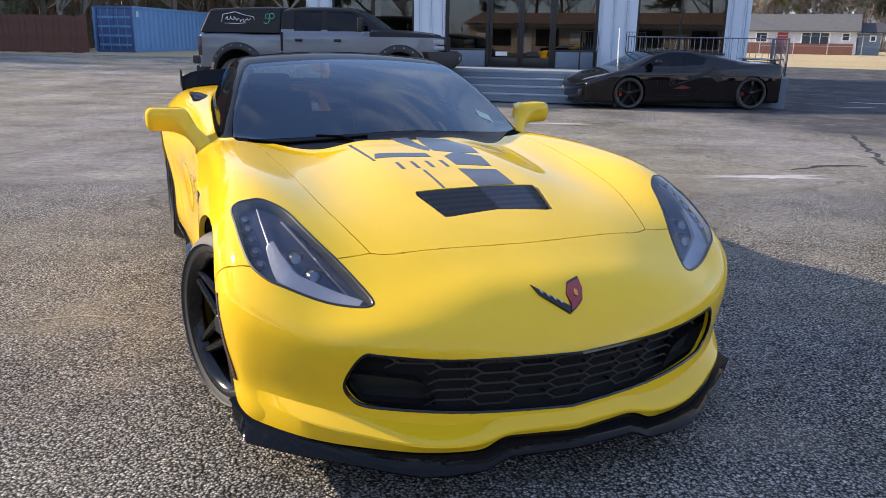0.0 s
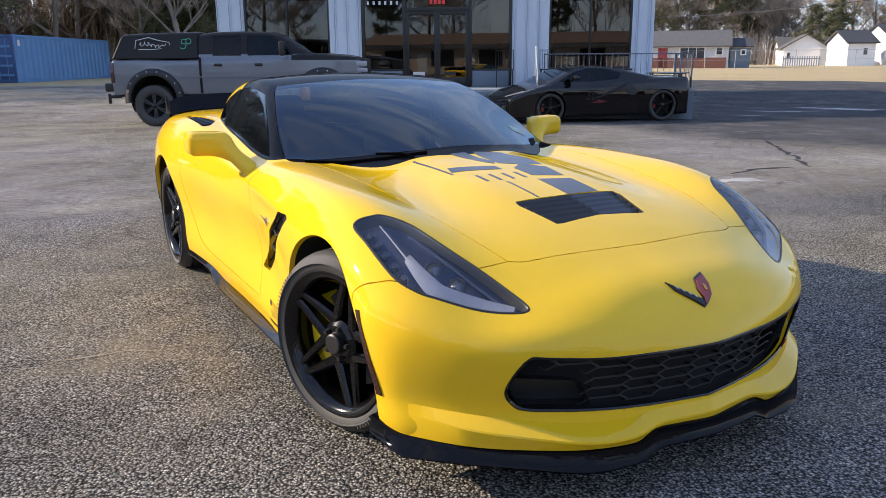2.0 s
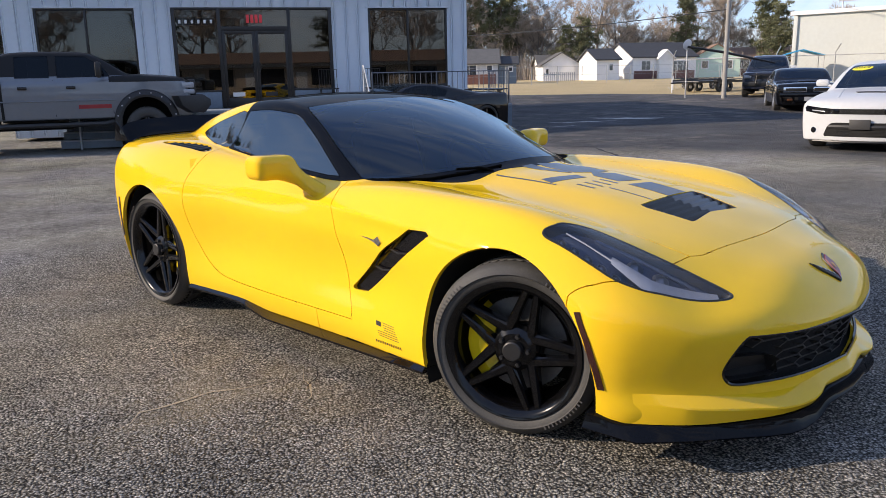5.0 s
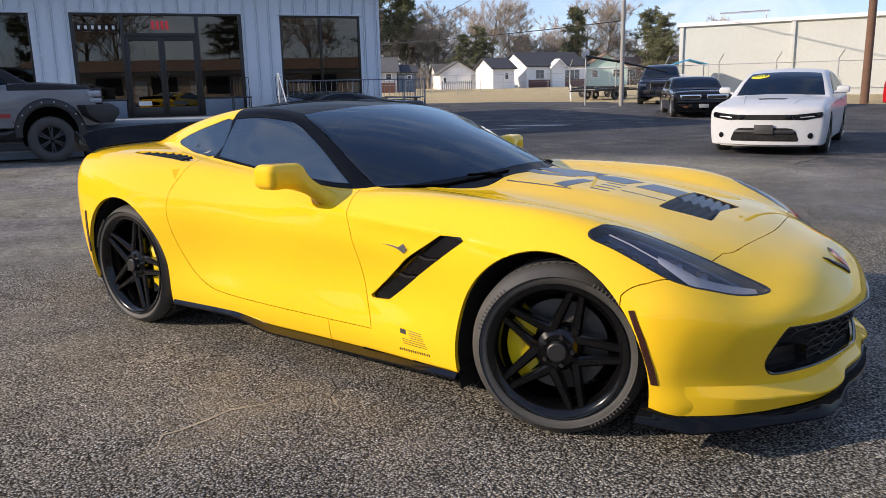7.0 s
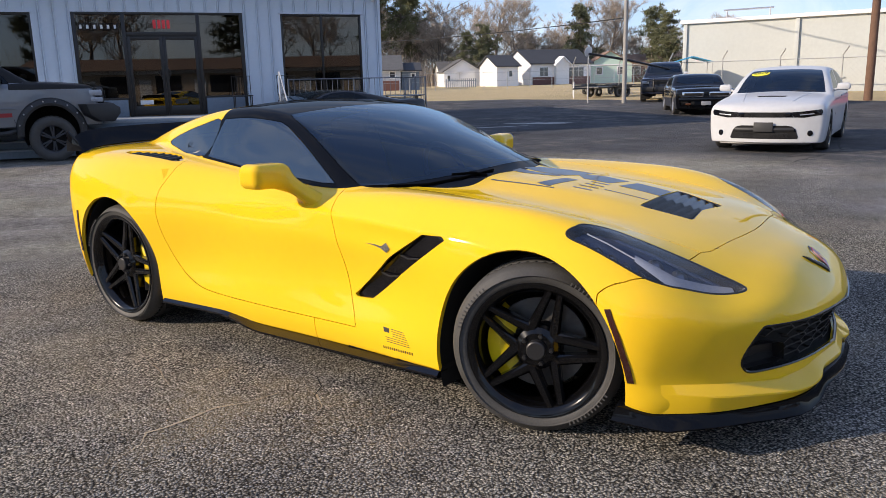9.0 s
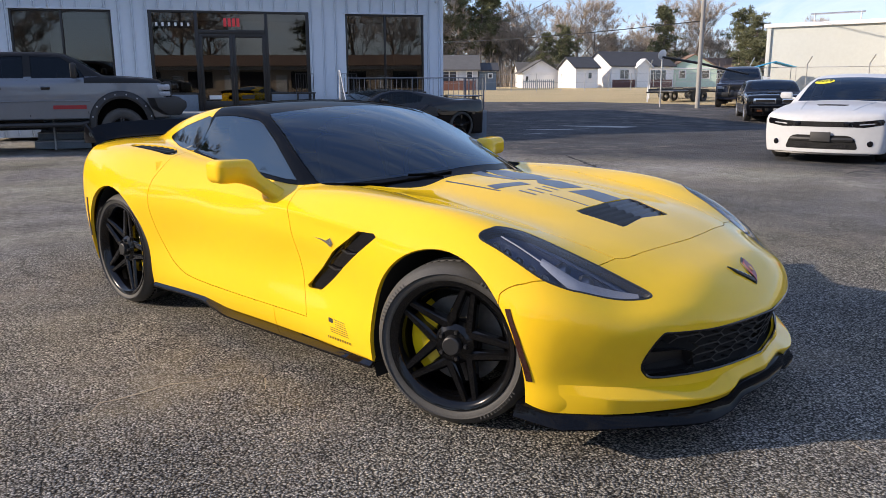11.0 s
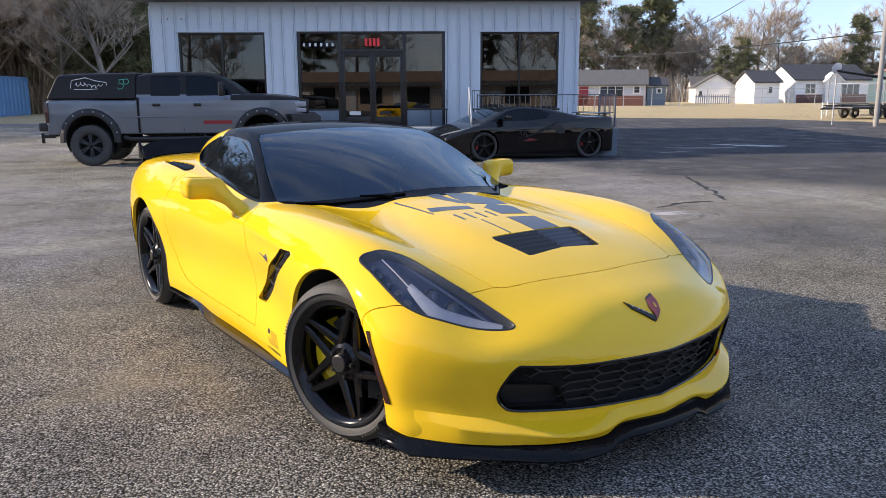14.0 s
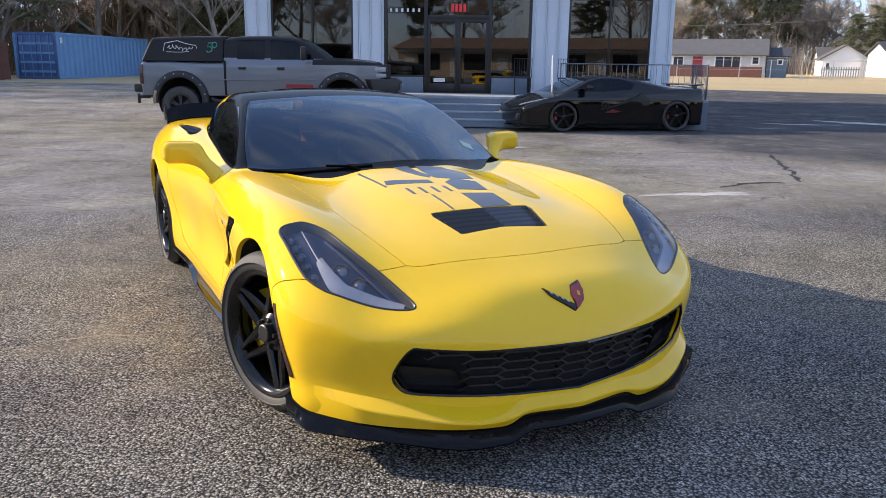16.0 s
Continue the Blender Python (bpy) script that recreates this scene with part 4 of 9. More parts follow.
        def mf(x, y, z):
            bx, by, bz = x + 1.375 + 0.10 * (y - 1.0), y - 1.0, z - 0.922 - 0.03 * (y - 1.0)
            q = [np.abs(bx) - 0.032, np.abs(by) - 0.062, np.abs(bz) - 0.020]
            d = np.sqrt(sum(np.maximum(c, 0) ** 2 for c in q)) + np.minimum(np.maximum(np.maximum(q[0], q[1]), q[2]), 0) - 0.036
            a, b = np.array((-1.345, 0.925, 0.905)), np.array((-1.215, 0.835, 0.795))
            ab = b - a
            t = np.clip(((x - a[0]) * ab[0] + (y - a[1]) * ab[1] + (z - a[2]) * ab[2]) / (ab @ ab), 0, 1)
            stalk = np.sqrt((x - a[0] - t * ab[0]) ** 2 + ((y - a[1] - t * ab[1]) * 1.0) ** 2 + (z - a[2] - t * ab[2]) ** 2) - 0.030 - 0.012 * t
            return smin(d, stalk, 0.06)
        pos, quads = skin(mf, (-1.54, 0.76, 0.72), (-1.12, 1.15, 1.04), 0.011, 1)
        bm = bmesh.new()
        vs = [bm.verts.new((p[0], sg * p[1], p[2])) for p in pos]
        for q in quads:
            bm.faces.new([vs[i] for i in q])
        part("housing", bm, YELLOW, mirror, angle=180)
        part("mirror_glass", box((0.004, 0.15, 0.085), (-1.449, sg * 1.0, 0.922), bevel=0.002), CHROME, mirror, "mirror glass")
        # side skirt
        bm = bmesh.new()
        rows = []
        for x in np.linspace(-0.47, -2.35, 40):
            t = min(1, max(0, (-1.55 - x) / 0.35))
            t = t * t * (3 - 2 * t)
            zb = 0.132 + 0.035 * t
            y0 = hit_y(f, x, zb + 0.035)
            o = max(y0 + 0.012, 0.948 - 0.02 * t)
            rows.append([bm.verts.new(q) for q in ((x, sg * (y0 - 0.04), zb + 0.03), (x, sg * (y0 - 0.004), zb + 0.026), (x, sg * o, zb + 0.010), (x, sg * o, zb), (x, sg * (y0 - 0.10), zb - 0.002))])
        for a, b in zip(rows, rows[1:]):
            for i in range(4):
                bm.faces.new((a[i], a[i + 1], b[i + 1], b[i]))
        bm.faces.new(rows[0])
        bm.faces.new(rows[-1])
        part("side_skirt", bm, GLOSSBLACK, car, "gloss black side skirt blade", angle=20)
    blade, arm = [(-0.955, -0.675), (-0.845, -0.53), (-0.755, -0.37), (-0.70, -0.19)], [(-0.66, -0.26, 0.0), (-0.70, -0.30, 0.012), (-0.765, -0.40, 0.014)]
    wiper = part("wiper", tube([(x + 0.03, y, hit_z(f, x + 0.03, abs(y)) + 0.005) for x, y in blade], 0.0055, 6), COWLBLACK, car, "black windshield wiper")
    part("wiper_arm", tube([(x, y, hit_z(f, x, abs(y)) + d) for x, y, d in arm], 0.006, 6), COWLBLACK, wiper)
    # flag and lettering on the near fender: bars
    for k in range(7):
        z = 0.292 - k * 0.0095
        part("flag_decal", patch(f, [(-0.775 + (0.045 if k < 4 else 0) + k * 0.004, z), (-0.655 + k * 0.006, z - 0.004), (-0.655 + k * 0.006, z - 0.0065), (-0.775 + (0.045 if k < 4 else 0) + k * 0.004, z - 0.0025)], "side", -1, 0.0012, 0.0008), DECALBLACK, car)
    part("flag_decal", patch(f, [(-0.775, 0.294), (-0.742, 0.292), (-0.738, 0.272), (-0.770, 0.274)], "side", -1, 0.0012, 0.0008), DECALBLACK, car)
    for k in range(14):
        part("lettering_bar", patch(f, [(-0.775 + k * 0.0125, 0.210), (-0.770 + k * 0.0125, 0.210), (-0.770 + k * 0.0125, 0.198), (-0.775 + k * 0.0125, 0.198)], "side", -1, 0.0012, 0.0008), DECALBLACK, car)
    # chin: a ledge below the grille, a crease, and a facet that runs down to the splitter
    out = lambda p, d: Vector(p) + Vector((*(gradient(f, np.array([p]))[0][:2]), 0)).normalized() * d
    crest = line([0.0, 0.12, 0.20, 0.30, 0.43, 0.60, 0.75, 0.85, 0.95], [0.216, 0.216, 0.214, 0.202, 0.200, 0.216, 0.232, 0.243, 0.25])
    foot = line([0.0, 0.15, 0.205, 0.235, 0.275, 0.31, 0.5, 0.9], [0.188, 0.189, 0.191, 0.186, 0.166, 0.162, 0.160, 0.162])
    bulge = line([0.0, 0.15, 0.21, 0.27, 0.35, 0.45, 0.58, 0.72, 0.87], [0.018, 0.018, 0.024, 0.046, 0.060, 0.060, 0.042, 0.028, 0.0])
    bm = bmesh.new()
    rows = []
    for y in np.linspace(-0.87, 0.87, 175):
        a = abs(y)
        e = float(bulge(a))
        c, z0 = float(crest(a)), float(foot(a)) + 0.010
        rows.append([bm.verts.new(out((hit_x(f, a, z), y, z), d)) for z, d in ((c + 0.040, -0.006), (c + 0.034, 0.08 * e), (c + 0.003, 0.96 * e), (c - 0.003, e), (z0, 0.82 * e), (z0 - 0.002, -0.004))])
    for a, b in zip(rows, rows[1:]):
        for i in range(5):
            bm.faces.new((a[i], a[i + 1], b[i + 1], b[i]))
    part("chin_ledge", bm, YELLOW, car, angle=24)
    # splitter: a slanted blade under the chin that steps down on either side and turns into fences
    low = [(0.874, 0.0, 0.136), (0.868, 0.10, 0.137), (0.856, 0.205, 0.138), (0.852, 0.235, 0.128), (0.848, 0.275, 0.106), (0.845, 0.30, 0.101), (0.836, 0.40, 0.101), (0.816, 0.47, 0.102), (0.772, 0.54, 0.104), (0.698, 0.64, 0.109), (0.608, 0.77, 0.116), (0.486, 0.914, 0.124), (0.44, 0.922, 0.124), (0.287, 0.932, 0.124)]
    top = [(0.854, 0.0, 0.192), (0.849, 0.10, 0.193), (0.836, 0.205, 0.195), (0.832, 0.235, 0.188), (0.828, 0.275, 0.170), (0.825, 0.30, 0.165), (0.806, 0.40, 0.163), (0.778, 0.47, 0.162), (0.735, 0.54, 0.162), (0.668, 0.64, 0.162), (0.560, 0.77, 0.164), (0.420, 0.885, 0.166), (0.395, 0.900, 0.172), (0.307, 0.934, 0.196)]
    bm = bmesh.new()
    rows = []
    for sg, idx in ((-1, range(len(low) - 1, 0, -1)), (1, range(len(low)))):
        for i in idx:
            l, t = Vector(low[i]) + Vector((0, 0, 0.012)), Vector(top[i]) + Vector((0, 0, 0.007))
            n = Vector((0.85, 0.5, 0)) if 0.9 > l.y > 0.3 else Vector((1, 0.1, 0)) if l.y <= 0.3 else Vector((0.1, 1, 0))
            n.normalize()
            r = [t - n * 0.05 + Vector((0, 0, 0.002)), t - n * 0.002, t + n * 0.010 - Vector((0, 0, 0.005)), t.lerp(l, 0.28) + n * 0.002, l + Vector((0, 0, 0.004)), l + n * 0.004, l - Vector((0, 0, 0.007)), l - n * 0.14 - Vector((0, 0, 0.006))]
            rows.append([bm.verts.new((p.x, sg * max(p.y, 0.0) if i else 0.0, p.z)) for p in r])
    for a, b in zip(rows, rows[1:]):
        for i in range(7):
            bm.faces.new((a[i], a[i + 1], b[i + 1], b[i]))
    bm.faces.new(rows[0])
    bm.faces.new(rows[-1])
    part("splitter", bm, ROOFBLACK, car, "gloss black front splitter", angle=42)
    # grille: backing, honeycomb of stretched cells, end ducts
    grille = new("grille")
    grille.parent = car
    grille["label"] = "black honeycomb lower grille"
    bm = bmesh.new()
    rows = [[bm.verts.new((hit_x(f, abs(y), 0.36) - d, y, z)) for z, d in ((0.235, 0.03), (0.25, 0.075), (0.47, 0.085), (0.485, 0.02))] for y in np.linspace(-0.66, 0.66, 45)]
    for a, b in zip(rows, rows[1:]):
        for i in range(3):
            bm.faces.new((a[i], a[i + 1], b[i + 1], b[i]))
    part("backing", bm, WELLBLACK, grille)
    gp = OUT["grille"]
    gpoly = [(y, z) for y, z in gp] + [(-y, z) for y, z in gp[::-1]]
    fx = lambda y, z, d: (float(_Fc(np.array([z]))[0] - _Fg(np.array([abs(y)]))[0]) - d, y, z)
    bm = bmesh.new()
    cw, ch = 0.118, 0.0365
    for i in range(-7, 8):
        for j in range(-1, 7):
            yc, zc = i * cw * 0.75 * 1.32, 0.262 + (j + (0.5 if i % 2 else 0)) * ch
            hx = [(-0.5, 0), (-0.32, 0.5), (0.32, 0.5), (0.5, 0)]
            for (a, b), (c, d) in zip(hx, hx[1:]):
                p, q = (yc + a * cw * 1.32, zc + b * ch), (yc + c * cw * 1.32, zc + d * ch)
                if inside(gpoly, *p) and inside(gpoly, *q) and (abs(yc) < 0.40 or zc > 0.40):
                    u, v = Vector(fx(*p, 0.030)), Vector(fx(*q, 0.030))
                    w = (v - u).cross(Vector((1, 0, 0))).normalized() * 0.0032
                    back = Vector((-0.03, 0, 0))
                    c8 = [bm.verts.new(k) for k in (u - w, u + w, v + w, v - w, u - w + back, u + w + back, v + w + back, v - w + back)]
                    for t in ((0, 1, 2, 3), (0, 4, 5, 1), (3, 2, 6, 7)):
                        bm.faces.new([c8[k] for k in t])
    part("honeycomb", bm, TRIMBLACK, grille, smooth=False)
    for sg in (-1, 1):
        pl = [(0.40, 0.285), (0.60, 0.292), (0.635, 0.345), (0.628, 0.385), (0.47, 0.372), (0.44, 0.36)]
        bm = bmesh.new()
        a = [bm.verts.new(fx(sg * y, z, 0.024)) for y, z in pl]
        b = [bm.verts.new(fx(sg * (0.04 * 0.6 + 0.94 * y), z * 0.9 + 0.034, 0.065)) for y, z in pl]
        for i in range(6):
            bm.faces.new((a[i], a[(i + 1) % 6], b[(i + 1) % 6], b[i]))
        bm.faces.new(b)
        part("brake_duct", bm, SATINBLACK, grille, "black duct", smooth=False)
    rim = [Vector(fx(y, z, 0.004)) for y, z in gpoly]
    part("surround", add_tube(bmesh.new(), rim + rim[:1], 0.006, 6), GLOSSBLACK, grille, "thin black edging")
    # bonnet vent: floor and louvres
    vent = new("bonnet_vent")
    vent.parent = car
    vent["label"] = "black louvred bonnet vent"
    bm = bmesh.new()
    rows = [[bm.verts.new((x, y, hit_z(f, x, abs(y)) - d)) for x, d in ((0.07, 0.006), (0.10, 0.035), (0.29, 0.035), (0.315, 0.006))] for y in np.linspace(-0.25, 0.25, 21)]
    for a, b in zip(rows, rows[1:]):
        for i in range(3):
            bm.faces.new((a[i], a[i + 1], b[i + 1], b[i]))
    part("tray", bm, WELLBLACK, vent)
    for k in range(5):
        x = 0.112 + k * 0.040
        w = 0.230 - 0.007 * k
        bm = bmesh.new()
        rows = [[bm.verts.new((x + dx, y, hit_z(f, x + dx, abs(y)) - d)) for dx, d in ((-0.016, 0.001), (-0.006, 0.006), (0.010, 0.026), (0.007, 0.029), (-0.019, 0.005))] for y in np.linspace(-w, w, 15)]
        for a, b in zip(rows, rows[1:]):
            for i in range(5):
                bm.faces.new((a[i], a[(i + 1) % 5], b[(i + 1) % 5], b[i]))
        bm.faces.new(rows[0])
        bm.faces.new(rows[-1])
        part("louvre", bm, TRIMBLACK, vent, smooth=False)
        bm = bmesh.new()
        rows = [[bm.verts.new((x + dx + 0.001, y, hit_z(f, x + dx, abs(y)) - d + 0.0012)) for dx, d in ((-0.016, 0.001), (-0.006, 0.006), (0.010, 0.026))] for y in np.linspace(0.015, w - 0.03, 9)]
        for p, q in zip(rows, rows[1:]):
            for i in range(2):
                bm.faces.new((p[i], p[i + 1], q[i + 1], q[i]))
        part("vinyl_band", bm, DECAL, vent, "grey vinyl on the louvre", smooth=False)
    edge = OUT["bonnet_vent"] + [(x, -y) for x, y in OUT["bonnet_vent"][-2:0:-1]]
    part("surround", add_tube(bmesh.new(), [(x, y, hit_z(f, x, abs(y)) - 0.007) for x, y in edge + edge[:1]], 0.0065, 6), SATINBLACK, vent)
    # bonnet graphics: dark bands and thin lines
    for pl in ([(0.083, 0.015), (0.083, 0.165), (-0.085, 0.165), (-0.115, 0.015)], [(-0.17, 0.03), (-0.13, 0.165), (-0.28, 0.185), (-0.36, 0.10), (-0.30, 0.03)], [(-0.40, 0.02), (-0.34, 0.12), (-0.33, 0.20), (-0.46, 0.22), (-0.60, 0.16), (-0.62, 0.02)],
               [(-0.33, -0.26), (-0.30, -0.03), (-0.36, -0.03), (-0.40, -0.24)], [(-0.62, -0.02), (-0.62, -0.10), (-0.44, -0.03), (-0.40, 0.0), (-0.44, 0.02)]):
        part("bonnet_stripe", patch(f, pl, "top", 1, 0.0012, 0.0008), DECAL, car, "dark grey vinyl bonnet stripe")
    for k in range(4):
        y = -0.205 + k * 0.062
        part("bonnet_stripe", patch(f, [(-0.24, y), (-0.24, y + 0.014), (-0.15, y + 0.014), (-0.15, y)], "top", 1, 0.0012, 0.0008), DECAL, car, "dark grey vinyl bonnet stripe")
    for pl in ([(-0.62, -0.292), (-0.30, -0.275), (-0.30, -0.265), (-0.62, -0.280)], [(-0.12, -0.132), (0.08, -0.127), (0.08, -0.118), (-0.12, -0.122)]):
        part("bonnet_stripe", patch(f, pl, "top", 1, 0.0012, 0.0008), DECAL, car, "dark grey vinyl bonnet stripe")
    # nose emblem: two small flags as plain shapes
    left = [(-0.008, 0.545), (0.003, 0.560), (-0.035, 0.580), (-0.098, 0.612), (-0.086, 0.592), (-0.042, 0.566)]
    right = [(0.005, 0.548), (0.012, 0.566), (0.010, 0.590), (0.030, 0.612), (0.078, 0.620), (0.072, 0.596), (0.055, 0.572), (0.025, 0.556)]
    for pl, m, nm in ((left, DECALBLACK, "black"), (right, RED, "red")):
        pl = [(y * 0.9, 0.548 + (z - 0.548) * 0.92) for y, z in pl]
        cy, cz = sum(p[0] for p in pl) / len(pl), sum(p[1] for p in pl) / len(pl)
        base = part("emblem", patch(f, [(cy + (y - cy) * 1.10, cz + (z - cz) * 1.16) for y, z in pl], "front", 1, 0.005, 0.005), SATINBLACK, car, nm + " flag-shaped nose emblem with a dark rim")
        part("enamel", patch(f, pl, "front", 1, 0.0075, 0.003), m, base)
        if nm == "black":
            for k in range(4):
                y, z = -0.018 - 0.017 * k, 0.565 + 0.0085 * k
                part("check", patch(f, [(y, z), (y - 0.007, z + 0.0035), (y - 0.008, z + 0.0085), (y - 0.001, z + 0.005)], "front", 1, 0.010, 0.001), SILVER, base)
        else:
            part("check", patch(f, [(0.030, 0.580), (0.040, 0.578), (0.044, 0.590), (0.036, 0.594)], "front", 1, 0.010, 0.001), mat("gold_mark", (0.55, 0.30, 0.04), 0.4), base)
    # spoiler
    spoiler = new("rear_spoiler")
    spoiler.parent = car
    spoiler["label"] = "gloss black rear spoiler with end plates"
    bm = bmesh.new()
    rows = []
    for y in np.linspace(-0.80, 0.80, 25):
        x0 = -3.43 + 0.10 * (y / 0.8) ** 2
        z0 = hit_z(f, x0, abs(y)) + 0.012
        rows.append([bm.verts.new(q) for q in ((x0 + 0.045, y, z0 + 0.004), (x0 + 0.02, y, z0 + 0.030), (x0 - 0.035, y, z0 + 0.105), (x0 - 0.043, y, z0 + 0.102), (x0 - 0.005, y, z0 + 0.02), (x0, y, z0 - 0.01))])
    for a, b in zip(rows, rows[1:]):
        for i in range(6):
            bm.faces.new((a[i], a[(i + 1) % 6], b[(i + 1) % 6], b[i]))
    part("blade", bm, ROOFBLACK, spoiler, angle=20)
    for sg in (-1, 1):
        part("end_plate", prism([(-3.24, 0.955), (-3.30, 1.02), (-3.395, 1.075), (-3.41, 1.070), (-3.43, 0.95)], 0.012, "Y", sg * 0.80 - 0.006, 0.003), ROOFBLACK, spoiler)
    # tail lamps and exhaust
    for y in (-0.62, -0.40, 0.40, 0.62):
        part("tail_lamp", moved(box((0.05, 0.16, 0.075), (0, 0, 0), bevel=0.02), Matrix.Translation((-3.50 + 0.09 * (abs(y) / 0.6) ** 2, y, 0.76)) @ Matrix.Rotation(0.25 * y, 4, "Z")), RED, car, "red tail lamp")
    for y in (-0.16, -0.055, 0.055, 0.16):
        part("exhaust_tip", moved(lathe([(0.045, 0), (0.048, 0), (0.048, 0.12), (0.043, 0.12), (0.043, 0.01), (0.0, 0.01)], 24, "X"), Matrix.Translation((-3.50, y, 0.30))), CHROME, car)
    # cabin
    cabin = new("cabin")
    cabin.parent = car
    cabin["label"] = "black interior"
    part("floor", prism([(-0.6, 0.19), (-0.6, 0.60), (-0.72, 0.60), (-1.0, 0.30), (-2.0, 0.27), (-2.3, 0.40), (-2.4, 0.80), (-3.0, 0.80), (-3.0, 0.19)], 1.56, "Y", -0.78), CABIN, cabin)
    part("dashboard", prism(smooth_outline([(-0.78, 0.70), (-0.80, 0.80), (-0.95, 0.845), (-1.10, 0.85), (-1.22, 0.80), (-1.25, 0.70), (-1.15, 0.55), (-0.8, 0.5)], 4), 1.34, "Y", -0.67, 0.0), CABIN, cabin)
    for y in (-0.37, 0.37):
        seat = new("seat")
        seat.parent = cabin
        part("cushion", box((0.52, 0.48, 0.14), (-1.72, y, 0.43), Euler((0, 0.1, 0)).to_matrix(), 0.05), CABIN, cabin)
        part("backrest", box((0.14, 0.48, 0.60), (-2.03, y, 0.72), Euler((0, -0.35, 0)).to_matrix(), 0.05), CABIN, cabin)
        part("headrest", box((0.09, 0.26, 0.16), (-2.13, y, 1.03), Euler((0, -0.3, 0)).to_matrix(), 0.04), CABIN, cabin)
        bpy.data.objects.remove(seat)
    ring = [Matrix.Rotation(-0.42, 4, "Y") @ Vector((0, 0.175 * math.cos(t), 0.175 * math.sin(t))) + Vector((-1.36, 0.37, 0.80)) for t in np.linspace(0, 2 * math.pi, 33)]
    part("steering_wheel", joined(tube(ring, 0.016, 8), box((0.03, 0.34, 0.04), (-1.355, 0.37, 0.80), bevel=0.01)), mat("wheel_leather", (0.06, 0.06, 0.062), 0.5), cabin, "dark leather steering wheel")
    part("rear_view_mirror", box((0.02, 0.22, 0.06), (-1.52, 0.0, 1.13), bevel=0.012), CABIN, cabin)
    part("inspection_sticker", patch(f, [(-0.99, 0.50), (-0.985, 0.575), (-1.055, 0.580), (-1.06, 0.505)], "top", 1, 0.002, 0.001), mat("sticker_paper", (0.35, 0.48, 0.42), 0.6), car, "pale green windshield sticker")


sports_car_parts(car, panels)


# ---------------------------------------------------------------- ground
def rise(x, y):
    d = math.hypot(x, y)
    return min(0.3, max(0.0, (d - 20) * 0.015)) + min(0.45, max(0.0, (d - 40) * 0.006))


